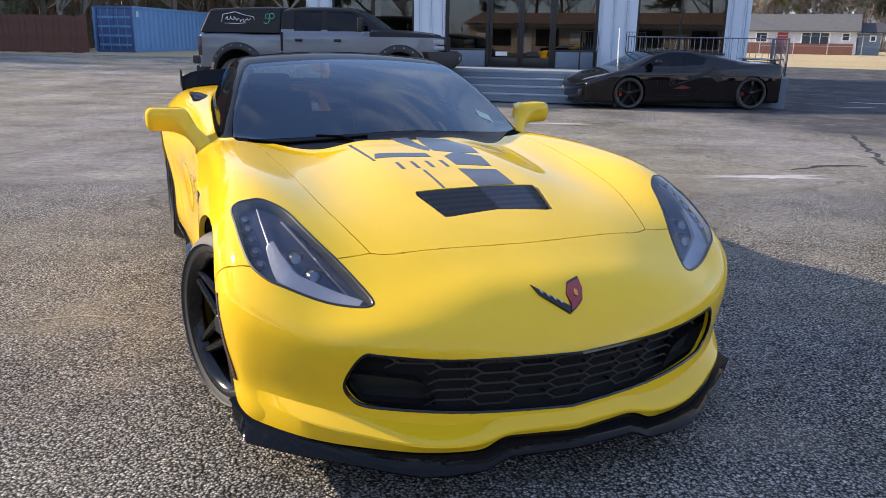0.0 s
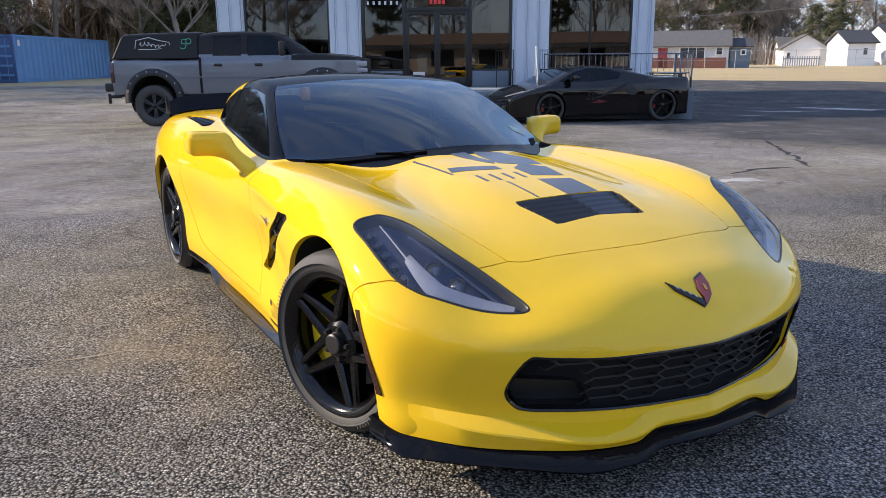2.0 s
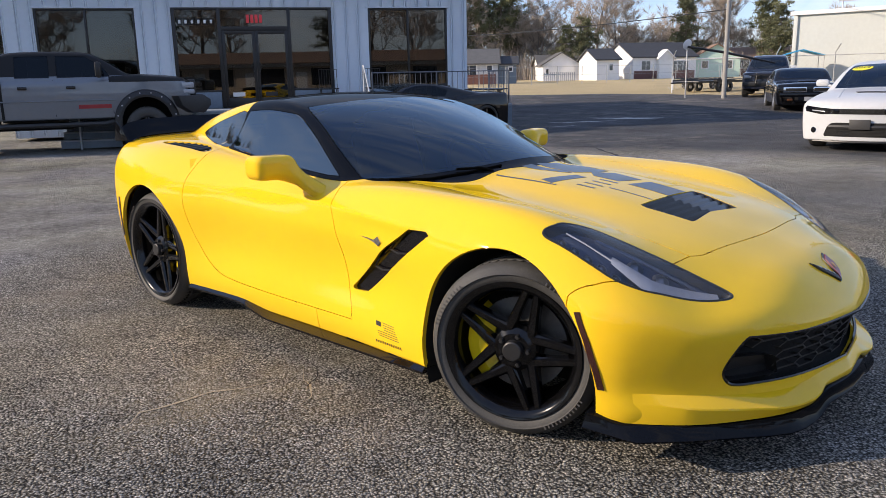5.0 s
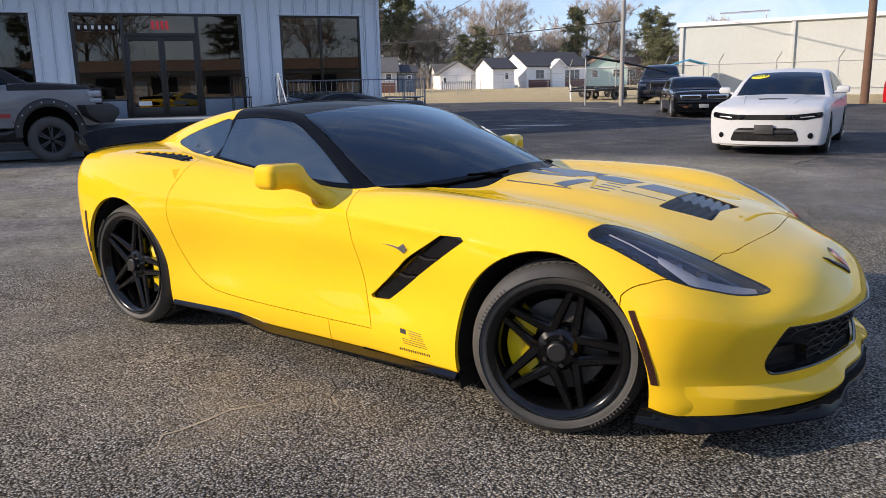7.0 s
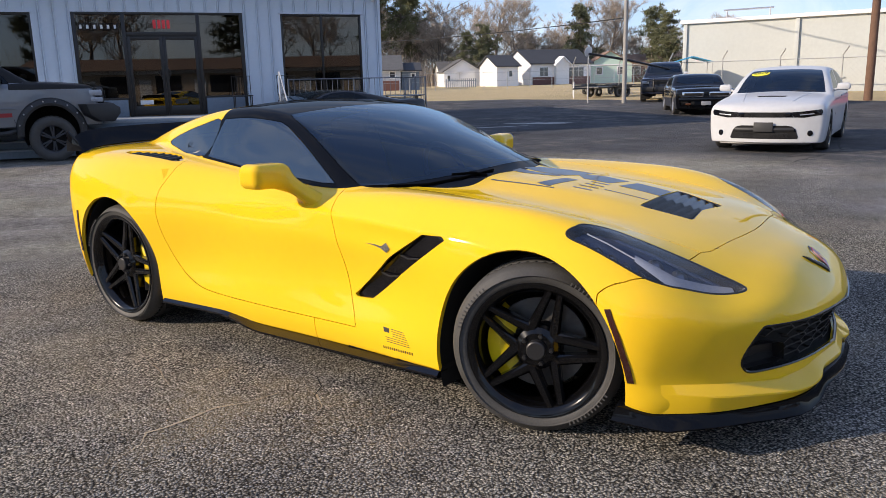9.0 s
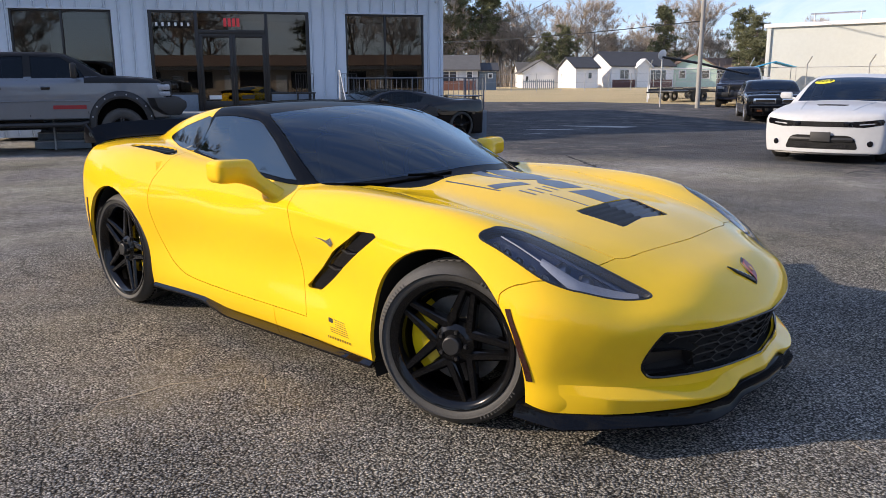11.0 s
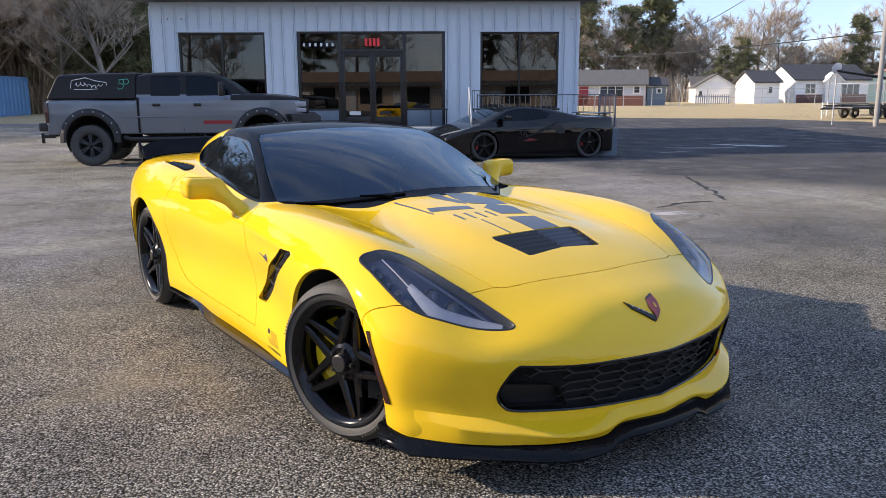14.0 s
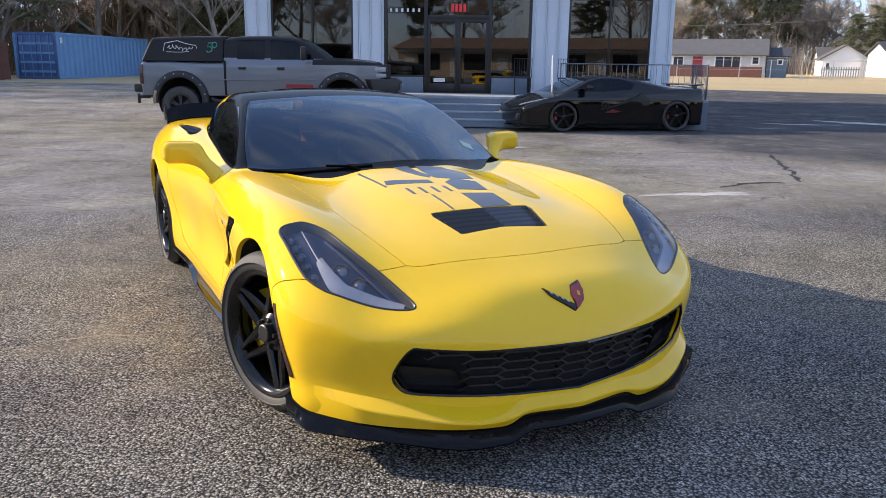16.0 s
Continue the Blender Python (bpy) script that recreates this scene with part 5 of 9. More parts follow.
def ground_material():
    m = bpy.data.materials.new("asphalt_and_grass")
    m.use_nodes = True
    nt = m.node_tree
    b = nt.nodes["Principled BSDF"]
    L = nt.links.new
    tc = _node(nt, "TexCoord")
    P = tc.outputs["Object"]

    def noise(scale, detail=4.0, rough=0.6, src=P):
        n = _node(nt, "TexNoise", Scale=scale, Detail=detail, Roughness=rough)
        L(src, n.inputs["Vector"])
        return n.outputs[0]

    def math_(op, a, b_=None, c=None):
        n = nt.nodes.new("ShaderNodeMath")
        n.operation = op
        for i, v in enumerate((a, b_, c)):
            if v is None:
                continue
            if isinstance(v, (int, float)):
                n.inputs[i].default_value = v
            else:
                L(v, n.inputs[i])
        return n.outputs[0]

    def remap(v, a, b_, c, d):
        n = nt.nodes.new("ShaderNodeMapRange")
        for i, k in enumerate((a, b_, c, d)):
            n.inputs[i + 1].default_value = k
        L(v, n.inputs[0])
        return n.outputs[0]

    def mix(f, a, b_):
        n = nt.nodes.new("ShaderNodeMix")
        n.data_type = "RGBA"
        for i, v in ((0, f), (6, a), (7, b_)):
            if isinstance(v, tuple):
                n.inputs[i].default_value = (*v, 1)
            elif isinstance(v, (int, float)):
                n.inputs[i].default_value = v
            else:
                L(v, n.inputs[i])
        return n.outputs[2]
    # stones in the binder
    warp = _node(nt, "VectorMath")
    warp.operation = "MULTIPLY_ADD"
    wn = _node(nt, "TexNoise", Scale=60.0)
    L(P, wn.inputs["Vector"])
    L(wn.outputs["Color"], warp.inputs[0])
    warp.inputs[1].default_value = (0.012, 0.012, 0.012)
    L(P, warp.inputs[2])
    vo = _node(nt, "TexVoronoi", Scale=90.0, Randomness=1.0)
    L(warp.outputs[0], vo.inputs["Vector"])
    sep = nt.nodes.new("ShaderNodeSeparateColor")
    L(vo.outputs["Color"], sep.inputs[0])
    stone = remap(sep.outputs[0], 0.0, 1.0, 0.24, 0.60)
    stone = math_("MULTIPLY", stone, remap(vo.outputs["Distance"], 0.25, 0.65, 1.2, 0.15))
    stone = math_("MULTIPLY", stone, remap(noise(400.0, 2.0), 0.3, 0.7, 0.88, 1.12))
    tone = remap(noise(0.55, 6.0), 0.3, 0.7, 0.72, 1.28)
    tone2 = math_("MULTIPLY", remap(noise(3.0, 5.0), 0.3, 0.7, 0.82, 1.18), remap(noise(34.0, 4.0, 0.75), 0.34, 0.66, 0.50, 1.45))
    val = math_("MULTIPLY", math_("MULTIPLY", stone, tone), tone2)
    col = nt.nodes.new("ShaderNodeCombineColor")
    warmth = remap(noise(0.35, 5.0), 0.38, 0.62, 0.76, 0.97)
    L(val, col.inputs[0])
    L(math_("MULTIPLY", val, remap(warmth, 0.78, 0.92, 0.93, 0.97)), col.inputs[1])
    L(math_("MULTIPLY", val, warmth), col.inputs[2])
    sxyz = nt.nodes.new("ShaderNodeSeparateXYZ")
    L(P, sxyz.inputs[0])
    x, y = sxyz.outputs[0], sxyz.outputs[1]
    wob = remap(noise(0.25, 4.0), 0.0, 1.0, -2.5, 2.5)
    # newer, darker sealed surface towards the back lot
    new_ = math_("ADD", math_("ADD", math_("MULTIPLY", x, 0.9), math_("MULTIPLY", y, 0.42)), wob)
    newf = remap(new_, 10.2, 11.6, 0.0, 1.0)
    dark_v = math_("MULTIPLY", remap(noise(75.0, 4.0, 0.8), 0.36, 0.64, 0.045, 0.165), remap(noise(0.7, 5.0), 0.3, 0.7, 0.75, 1.35))
    dk = nt.nodes.new("ShaderNodeCombineColor")
    L(dark_v, dk.inputs[0])
    L(math_("MULTIPLY", dark_v, 1.02), dk.inputs[1])
    L(math_("MULTIPLY", dark_v, 1.08), dk.inputs[2])
    far_v = math_("MULTIPLY", math_("MULTIPLY", remap(noise(70.0, 4.0, 0.8), 0.38, 0.62, 0.12, 0.50), remap(noise(13.0, 6.0, 0.85), 0.38, 0.62, 0.62, 1.38)), remap(noise(0.5, 10.0, 0.78), 0.34, 0.66, 0.5, 1.45))
    fr = nt.nodes.new("ShaderNodeCombineColor")
    L(far_v, fr.inputs[0])
    L(math_("MULTIPLY", far_v, 0.95), fr.inputs[1])
    L(math_("MULTIPLY", far_v, remap(noise(0.3, 5.0), 0.38, 0.62, 0.76, 0.93)), fr.inputs[2])
    farf = remap(math_("ADD", y, wob), 6.5, 7.5, 0.0, 1.0)
    asphalt = mix(farf, col.outputs[0], fr.outputs[0])
    asphalt = mix(newf, asphalt, dk.outputs[0])
    # a web of fine cracks and tar lines
    cw = _node(nt, "VectorMath")
    cw.operation = "MULTIPLY_ADD"
    cn = _node(nt, "TexNoise", Scale=1.6, Detail=6.0)
    L(P, cn.inputs["Vector"])
    L(cn.outputs["Color"], cw.inputs[0])
    cw.inputs[1].default_value = (0.9, 0.9, 0.0)
    L(P, cw.inputs[2])
    cv = _node(nt, "TexVoronoi", Scale=0.33, Randomness=1.0)
    cv.feature = "DISTANCE_TO_EDGE"
    L(cw.outputs[0], cv.inputs["Vector"])
    crk = math_("MULTIPLY", remap(cv.outputs["Distance"], 0.0, 0.008, 0.45, 0.0), remap(noise(0.4, 3.0), 0.42, 0.58, 0.0, 1.0))
    asphalt = mix(crk, asphalt, (0.02, 0.019, 0.018))
    # tan sand drifted round the cracks by the car and over the old patch further off
    def drift(cx, cy, rx, ry, amount):
        u = math_("POWER", math_("MULTIPLY", math_("SUBTRACT", x, cx), 1 / rx), 2.0)
        v = math_("POWER", math_("MULTIPLY", math_("SUBTRACT", y, cy), 1 / ry), 2.0)
        d = remap(math_("ADD", u, v), 0.15, 1.0, 1.0, 0.0)
        return math_("MULTIPLY", math_("MULTIPLY", d, remap(noise(2.4, 7.0, 0.7), 0.40, 0.62, 0.0, 1.0)), amount)
    tan = math_("ADD", math_("ADD", drift(-1.7, 3.55, 0.9, 0.7, 0.42), drift(-2.2, 4.9, 1.6, 0.8, 0.25)), math_("ADD", drift(3.8, 8.0, 3.0, 1.4, 0.4), drift(0.3, 1.3, 1.5, 0.6, 0.2)))
    grit = math_("MULTIPLY", remap(noise(150.0, 3.0, 0.7), 0.35, 0.65, 0.15, 0.62), 1.0)
    sand = nt.nodes.new("ShaderNodeCombineColor")
    L(grit, sand.inputs[0])
    L(math_("MULTIPLY", grit, 0.86), sand.inputs[1])
    L(math_("MULTIPLY", grit, 0.60), sand.inputs[2])
    asphalt = mix(tan, asphalt, sand.outputs[0])
    # pale scuffs and dust
    scf = math_("MULTIPLY", remap(noise(1.3, 9.0, 0.78), 0.50, 0.68, 0.0, 0.7), remap(noise(0.22, 3.0), 0.4, 0.6, 0.0, 1.0))
    asphalt = mix(scf, asphalt, (0.42, 0.37, 0.31))
    # winter grass
    gv = remap(noise(9.0, 6.0, 0.7), 0.3, 0.7, 0.0, 1.0)
    grass = mix(gv, (0.46, 0.36, 0.20), (0.72, 0.58, 0.35))
    grass = mix(remap(noise(0.15, 3.0), 0.5, 0.7, 0.0, 0.2), grass, (0.22, 0.19, 0.08))
    edge = remap(noise(0.8, 4.0), 0.0, 1.0, -0.8, 0.8)
    g1 = math_("ADD", math_("ADD", math_("MULTIPLY", x, 0.549), math_("MULTIPLY", y, 0.836)), edge)
    g1 = remap(g1, 41.9, 42.3, 0.0, 1.0)
    g2 = math_("MULTIPLY", remap(math_("ADD", y, edge), 39.4, 39.9, 0.0, 1.0), remap(x, -3.0, -2.0, 1.0, 0.0))
    g3 = remap(math_("ADD", math_("ADD", math_("MULTIPLY", x, 0.95), math_("MULTIPLY", y, 0.29)), edge), 32.2, 32.5, 0.0, 1.0)
    gf = math_("MAXIMUM", math_("MAXIMUM", g1, g2), g3)
    L(mix(gf, asphalt, grass), b.inputs["Base Color"])
    b.inputs["Roughness"].default_value = 0.75
    b.inputs["Specular IOR Level"].default_value = 0.05
    bp = _node(nt, "Bump", Strength=1.0, Distance=0.020)
    hgt = math_("SUBTRACT", math_("MULTIPLY", sep.outputs[1], 0.6), vo.outputs["Distance"])
    hgt = math_("ADD", hgt, math_("MULTIPLY", noise(300.0, 2.0), 0.35))
    L(hgt, bp.inputs["Height"])
    L(bp.outputs[0], b.inputs["Normal"])
    return m


def build_ground():
    bm = bmesh.new()
    radii = [0, 2, 4, 6, 8, 10, 12, 15, 18, 20, 22, 25, 28, 32, 36, 40, 45, 52, 60, 75, 90, 115, 140, 200, 300, 600, 1500, 3500]
    n = 96
    rings = []
    for r in radii:
        rings.append([bm.verts.new((r * math.cos(2 * math.pi * k / n), r * math.sin(2 * math.pi * k / n), rise(r, 0))) for k in range(n if r else 1)])
    for a, b in zip(rings, rings[1:]):
        for k in range(n):
            q = (k + 1) % n
            bm.faces.new((a[0], b[k], b[q]) if len(a) == 1 else (a[k], b[k], b[q], a[q]))
    return tagged(part("ground", bm, ground_material()), "weathered grey asphalt lot running into dry winter grass", "ground", kind="structure")


build_ground()

# cracks and patches in the asphalt
TAR = mat("tar_crack", (0.022, 0.021, 0.02), 0.8, var=0.3)
PALE = mat("pale_patch", (0.43, 0.415, 0.39), 0.85, var=0.3, scale=3, bump=0.3)


def flat_strip(pts, width, z=0.004, jag=0.3, seed=1):
    """A crack: a thin band lying on the ground with uneven edges."""
    rnd = random.Random(seed)
    bm = bmesh.new()
    dense = []
    for (x0, y0), (x1, y1) in zip(pts, pts[1:]):
        k = max(2, int(math.hypot(x1 - x0, y1 - y0) / 0.12))
        dense += [(x0 + (x1 - x0) * i / k + rnd.gauss(0, 0.02), y0 + (y1 - y0) * i / k + rnd.gauss(0, 0.02)) for i in range(k)]
    prev = None
    for i, (x, y) in enumerate(dense[:-1]):
        dx, dy = dense[i + 1][0] - x, dense[i + 1][1] - y
        l = math.hypot(dx, dy) + 1e-6
        w = width * (0.4 + rnd.random() * jag * 3) * min(1, i / 3 + 0.2, (len(dense) - i) / 4)
        row = [bm.verts.new((x - dy / l * w, y + dx / l * w, rise(x, y) + z)), bm.verts.new((x + dy / l * w, y - dx / l * w, rise(x, y) + z))]
        if prev:
            bm.faces.new((*prev, *row[::-1]))
        prev = row
    return bm


def patch_blob(cx, cy, rx, ry, turn=0.0, seed=1, z=0.003):
    rnd = random.Random(seed)
    bm = bmesh.new()
    vs = []
    for k in range(90):
        t = 2 * math.pi * k / 90
        r = 0.45 + 0.35 * rnd.random() + 0.3 * math.sin(5 * t + seed) * math.sin(2 * t)
        x, y = rx * r * math.cos(t), ry * r * math.sin(t)
        c, s = math.cos(turn), math.sin(turn)
        px, py = cx + x * c - y * s, cy + x * s + y * c
        vs.append(bm.verts.new((px, py, rise(px, py) + z)))
    bm.faces.new(vs)
    return bm


for pts, w, sd in (([(6.3, 12.0), (5.9, 10.9), (5.5, 9.8), (5.25, 9.3), (5.05, 8.55)], 0.034, 2), ([(3.8, 8.35), (4.3, 8.72), (4.75, 8.8), (5.05, 8.56)], 0.042, 3),
                   ([(-1.25, 3.75), (-1.27, 3.55), (-1.35, 3.38), (-1.44, 3.16)], 0.004, 4), ([(8.0, 7.5), (10.5, 8.2), (14.0, 10.4)], 0.012, 6), ([(-9.5, 14.0), (-5.0, 12.2), (-2.0, 12.6)], 0.012, 7), ([(1.5, 11.4), (5.0, 12.2), (9.0, 12.4)], 0.012, 8)):
    tagged(part("asphalt_crack", flat_strip(pts, w, seed=sd), TAR), "dark jagged crack in the asphalt", "crack", "cracks in the lot", "structure")
SAND = mat("sand_in_crack", (0.40, 0.34, 0.25), 0.95, var=0.3, scale=12)
for pts, w, sd in (([(-1.32, 3.58), (-1.34, 3.34), (-1.40, 3.20), (-1.39, 3.06)], 0.005, 21), ([(-2.25, 3.2), (-2.04, 3.40), (-1.86, 3.46), (-1.70, 3.52), (-1.46, 3.50), (-1.34, 3.57)], 0.006, 22), ([(-1.90, 4.4), (-1.82, 4.08), (-1.85, 3.85), (-1.88, 3.5)], 0.004, 23),
                   ([(0.50, 1.75), (0.47, 1.66), (0.46, 1.58), (0.40, 1.45)], 0.004, 24), ([(3.5, 5.2), (3.66, 4.95), (3.71, 4.51), (3.85, 4.17), (4.3, 3.6)], 0.006, 25)):
    tagged(part("asphalt_crack", flat_strip(pts, w, z=0.003, seed=sd), SAND), "thin sand-filled crack in the asphalt", "crack", "cracks in the lot", "structure")
for cx, cy, rx, ry, tn, sd in ((3.4, 7.9, 0.95, 0.16, 0.05, 3), (12.4, 18.9, 1.5, 0.42, -0.75, 4), (10.6, 18.6, 1.3, 0.20, -0.3, 5), (-6.6, 18.3, 1.3, 0.10, -0.05, 6), (-8.0, 12.8, 0.7, 0.18, 0.2, 7), (9.3, 17.6, 0.7, 0.10, 0.2, 8), (1.9, 12.9, 0.8, 0.15, 0.1, 9)):
    tagged(part("pale_patch", patch_blob(cx, cy, rx, ry, tn, sd), PALE), "pale worn patch on the asphalt", "patch", "worn patches", "structure")


# ---------------------------------------------------------------- the shop
SIDING = mat("pale_blue_siding", (0.66, 0.73, 0.80), 0.5, var=0.03, scale=1.2, bump=0.015, bump_scale=30, per=0.05)
SIDINGDK = mat("slate_blue_paint", (0.16, 0.205, 0.255), 0.65, var=0.15, scale=3, bump=0.08, bump_scale=40)
FRAME = mat("bronze_frame", (0.018, 0.016, 0.015), 0.4, var=0.2)
SHOPGLASS = glass_mat("shop_glass", (0.30, 0.30, 0.29), gloss=(0.80, 0.77, 0.72), ior=1.9)
ROOFDK = mat("dark_fascia", (0.05, 0.052, 0.055), 0.6, var=0.2)
STEPWOOD = mat("painted_boards", (0.24, 0.29, 0.33), 0.7, var=0.2, scale=4, bump=0.1, per=0.2)
STEPEDGE = mat("worn_step_edge", (0.30, 0.335, 0.36), 0.75, var=0.2, scale=5)
RAIL = mat("painted_rail", (0.10, 0.12, 0.15), 0.5, var=0.2, scale=10)
ROOM = mat("dim_room_wall", (0.22, 0.20, 0.18), 0.9, var=0.15)
REDSIGN = lamp_mat("red_sign", (0.60, 0.04, 0.05), 0.10)
WHITESIGN = mat("white_sign", (0.75, 0.75, 0.74), 0.6, var=0.05)

_fn = Vector((0.204, 0.979, 0)).normalized()
SHOP = Matrix(((_fn.y, _fn.x, 0, _fn.x * 20.0445), (-_fn.x, _fn.y, 0, _fn.y * 20.0445), (0, 0, 1, 0), (0, 0, 0, 1)))
FLOOR = 0.68


def shop():
    b = thing("shop_building", SHOP, "pale blue board-and-batten shop with dark glass storefront", "building")
    U0, U1, TOP, DEEP = -7.95, 3.15, 3.86, 11.0
    holes = [(-7.26, -5.04, 1.12, 3.08), (-4.20, -0.38, FLOOR, 3.10), (0.56, 2.62, 1.12, 3.08)]
    # front wall as piers and bands round the openings
    bm = bmesh.new()
    t = 0.16
    xs = [U0] + [v for h in holes for v in h[:2]] + [U1]
    bm.free()
    for a, c in zip(xs[::2], xs[1::2]):
        part("wall_pier", box((c - a, t, TOP - 0.1), ((a + c) / 2, t / 2, TOP / 2 + 0.05)), SIDING, b)
    for u0, u1, z0, z1 in holes:
        part("wall_lintel", box((u1 - u0, t, TOP - z1), ((u0 + u1) / 2, t / 2, (TOP + z1) / 2)), SIDING, b)
        if z0 > FLOOR:
            part("wall_apron", box((u1 - u0, t, z0 - 0.1), ((u0 + u1) / 2, t / 2, z0 / 2 + 0.05)), SIDING, b)
    part("side_wall", box((t, DEEP - t, TOP - 0.1), (U1 - t / 2, t + (DEEP - t) / 2, TOP / 2 + 0.05)), SIDING, b)
    part("side_wall", box((t, DEEP - t, TOP - 0.1), (U0 + t / 2, t + (DEEP - t) / 2, TOP / 2 + 0.05)), SIDING, b)
    part("back_wall", box((U1 - U0 - 2 * t, t, TOP - 0.1), ((U0 + U1) / 2, DEEP - t / 2, TOP / 2 + 0.05)), SIDING, b)
    # battens
    me = prism([(-0.036, 0.0), (-0.030, -0.050), (-0.013, -0.050), (-0.011, -0.006), (0.011, -0.006), (0.013, -0.050), (0.030, -0.050), (0.036, 0.0)], 1.0, "Z", -0.5)
    bat = part("batten", me, SIDING, b, smooth=False)
    first = True
    u = U0 + 0.02
    k = 0
    while u < U1:
        spans = [(0.12, TOP - 0.14)]
        for u0, u1, z0, z1 in holes:
            if u0 - 0.04 < u < u1 + 0.04:
                spans = [(z1 + 0.03, TOP - 0.14)] + ([(0.12, z0 - 0.05)] if z0 > FLOOR else [])
        for z0, z1 in spans:
            ob = bat if first else bat.copy()
            if not first:
                scene.collection.objects.link(ob)
            first = False
            ob.matrix_basis = Matrix.Translation((u, -0.011, (z0 + z1) / 2)) @ Matrix.Diagonal((1, 1, z1 - z0, 1))
        u += 0.305 if k % 2 else 0.10 + 0.205
        k += 1
    for j in range(1, 34):
        ob = bat.copy()
        scene.collection.objects.link(ob)
        ob.matrix_basis = Matrix.Translation((U1 + 0.011, j * 0.32, TOP / 2)) @ Matrix.Rotation(math.pi / 2, 4, "Z") @ Matrix.Diagonal((1, 1, TOP - 0.3, 1))
    # roof with a dark fascia
    part("roof", box((U1 - U0 + 0.9, DEEP + 1.0, 0.10), ((U0 + U1) / 2, DEEP / 2, TOP + 0.17)), ROOFDK, b)
    part("fascia", box((U1 - U0 + 0.92, 0.05, 0.22), ((U0 + U1) / 2, -0.52, TOP + 0.10), bevel=0.01), ROOFDK, b)
    part("soffit", box((U1 - U0 + 0.8, 0.46, 0.03), ((U0 + U1) / 2, -0.25, TOP - 0.01)), ROOFDK, b)
    # windows
    for u0, u1, z0, z1 in (holes[0], holes[2]):
        win = new("window")
        win.parent = b
        f = 0.05
        part("sill", box((u1 - u0 + 0.10, 0.05, 0.05), ((u0 + u1) / 2, -0.02, z0 - 0.025), bevel=0.008), FRAME, win)
        part("head", box((u1 - u0 + 0.10, 0.04, 0.045), ((u0 + u1) / 2, -0.02, z1 + 0.02), bevel=0.008), SIDING, win)
        for x in (u0 + f / 2, (u0 + u1) / 2, u1 - f / 2):
            part("stile", box((f, 0.08, z1 - z0), (x, 0.05, (z0 + z1) / 2), bevel=0.006), FRAME, win)
        for z in (z0 + f / 2, z1 - f / 2):
            part("frame_rail", box((u1 - u0, 0.076, f), ((u0 + u1) / 2, 0.05, z), bevel=0.006), FRAME, win)
        for a, c in ((u0 + f, (u0 + u1) / 2 - f / 2), ((u0 + u1) / 2 + f / 2, u1 - f)):
            part("pane", box((c - a, 0.008, z1 - z0 - 2 * f), ((a + c) / 2, 0.06, (z0 + z1) / 2)), SHOPGLASS, win).visible_shadow = False
    # storefront
    sf = new("storefront")
    sf.parent = b
    u0, u1, z0, z1 = holes[1]
    f = 0.055
    for x in (u0 + f / 2, -3.11, -1.43, u1 - f / 2):
        part("mullion", box((f * 1.5, 0.11, z1 - z0), (x, 0.05, (z0 + z1) / 2), bevel=0.006), FRAME, sf)
    part("transom_bar", box((1.70, 0.10, 0.10), (-2.27, 0.05, 2.60), bevel=0.006), FRAME, sf)
    part("head_rail", box((u1 - u0, 0.10, f), ((u0 + u1) / 2, 0.05, z1 - f / 2), bevel=0.006), FRAME, sf)
    for a, c in ((u0, -3.11), (-1.43, u1)):
        part("bulkhead", box((c - a - 0.12, 0.12, 0.40), ((a + c) / 2, 0.05, z0 + 0.20), bevel=0.01), SIDINGDK, sf)
        part("frame_rail", box((c - a, 0.09, f), ((a + c) / 2, 0.05, z0 + 0.42), bevel=0.006), FRAME, sf)
        part("pane", box((c - a - 0.08, 0.008, z1 - z0 - 0.50), ((a + c) / 2, 0.06, (z1 + z0 + 0.40) / 2)), SHOPGLASS, sf).visible_shadow = False
    part("pane", box((1.6, 0.008, 0.42), (-2.27, 0.06, 2.86)), SHOPGLASS, sf).visible_shadow = False
    for sg in (-1, 1):
        c = -2.27 + sg * 0.40
        door = new("door")
        door.parent = b
        door["label"] = "dark glass shop door with a loop handle"
        for x in (c - 0.36, c + 0.36):
            part("stile", box((0.075, 0.055, 1.86), (x, 0.04, FLOOR + 0.95), bevel=0.006), FRAME, door)
        part("bottom_rail", box((0.66, 0.053, 0.22), (c, 0.04, FLOOR + 0.13), bevel=0.006), FRAME, door)
        part("top_rail", box((0.66, 0.053, 0.09), (c, 0.04, FLOOR + 1.83), bevel=0.006), FRAME, door)
        part("pane", box((0.66, 0.008, 1.56), (c, 0.05, FLOOR + 1.01)), SHOPGLASS, door).visible_shadow = False
        hx = -2.27 + sg * 0.075
        part("door_handle", tube([(hx, 0.01, FLOOR + 0.88), (hx, -0.05, FLOOR + 0.90), (hx + sg * 0.05, -0.055, FLOOR + 1.0), (hx, -0.05, FLOOR + 1.10), (hx, 0.01, FLOOR + 1.12)], 0.013, 8), SATINBLACK, door)
        part("door_sign", box((0.30, 0.004, 0.10), (c - 0.08, 0.043, FLOOR + 0.33)), WHITESIGN if sg < 0 else FRAME, door)
    # room behind the glass
    part("room_floor", box((U1 - U0 - 0.4, 6.0, 0.06), ((U0 + U1) / 2, 3.2, FLOOR - 0.03)), ROOM, b)
    part("room_back", box((U1 - U0 - 0.4, 0.1, 3.0), ((U0 + U1) / 2, 6.2, FLOOR + 1.5)), ROOM, b)
    part("room_ceiling", box((U1 - U0 - 0.4, 6.0, 0.06), ((U0 + U1) / 2, 3.2, 3.35)), ROOM, b)
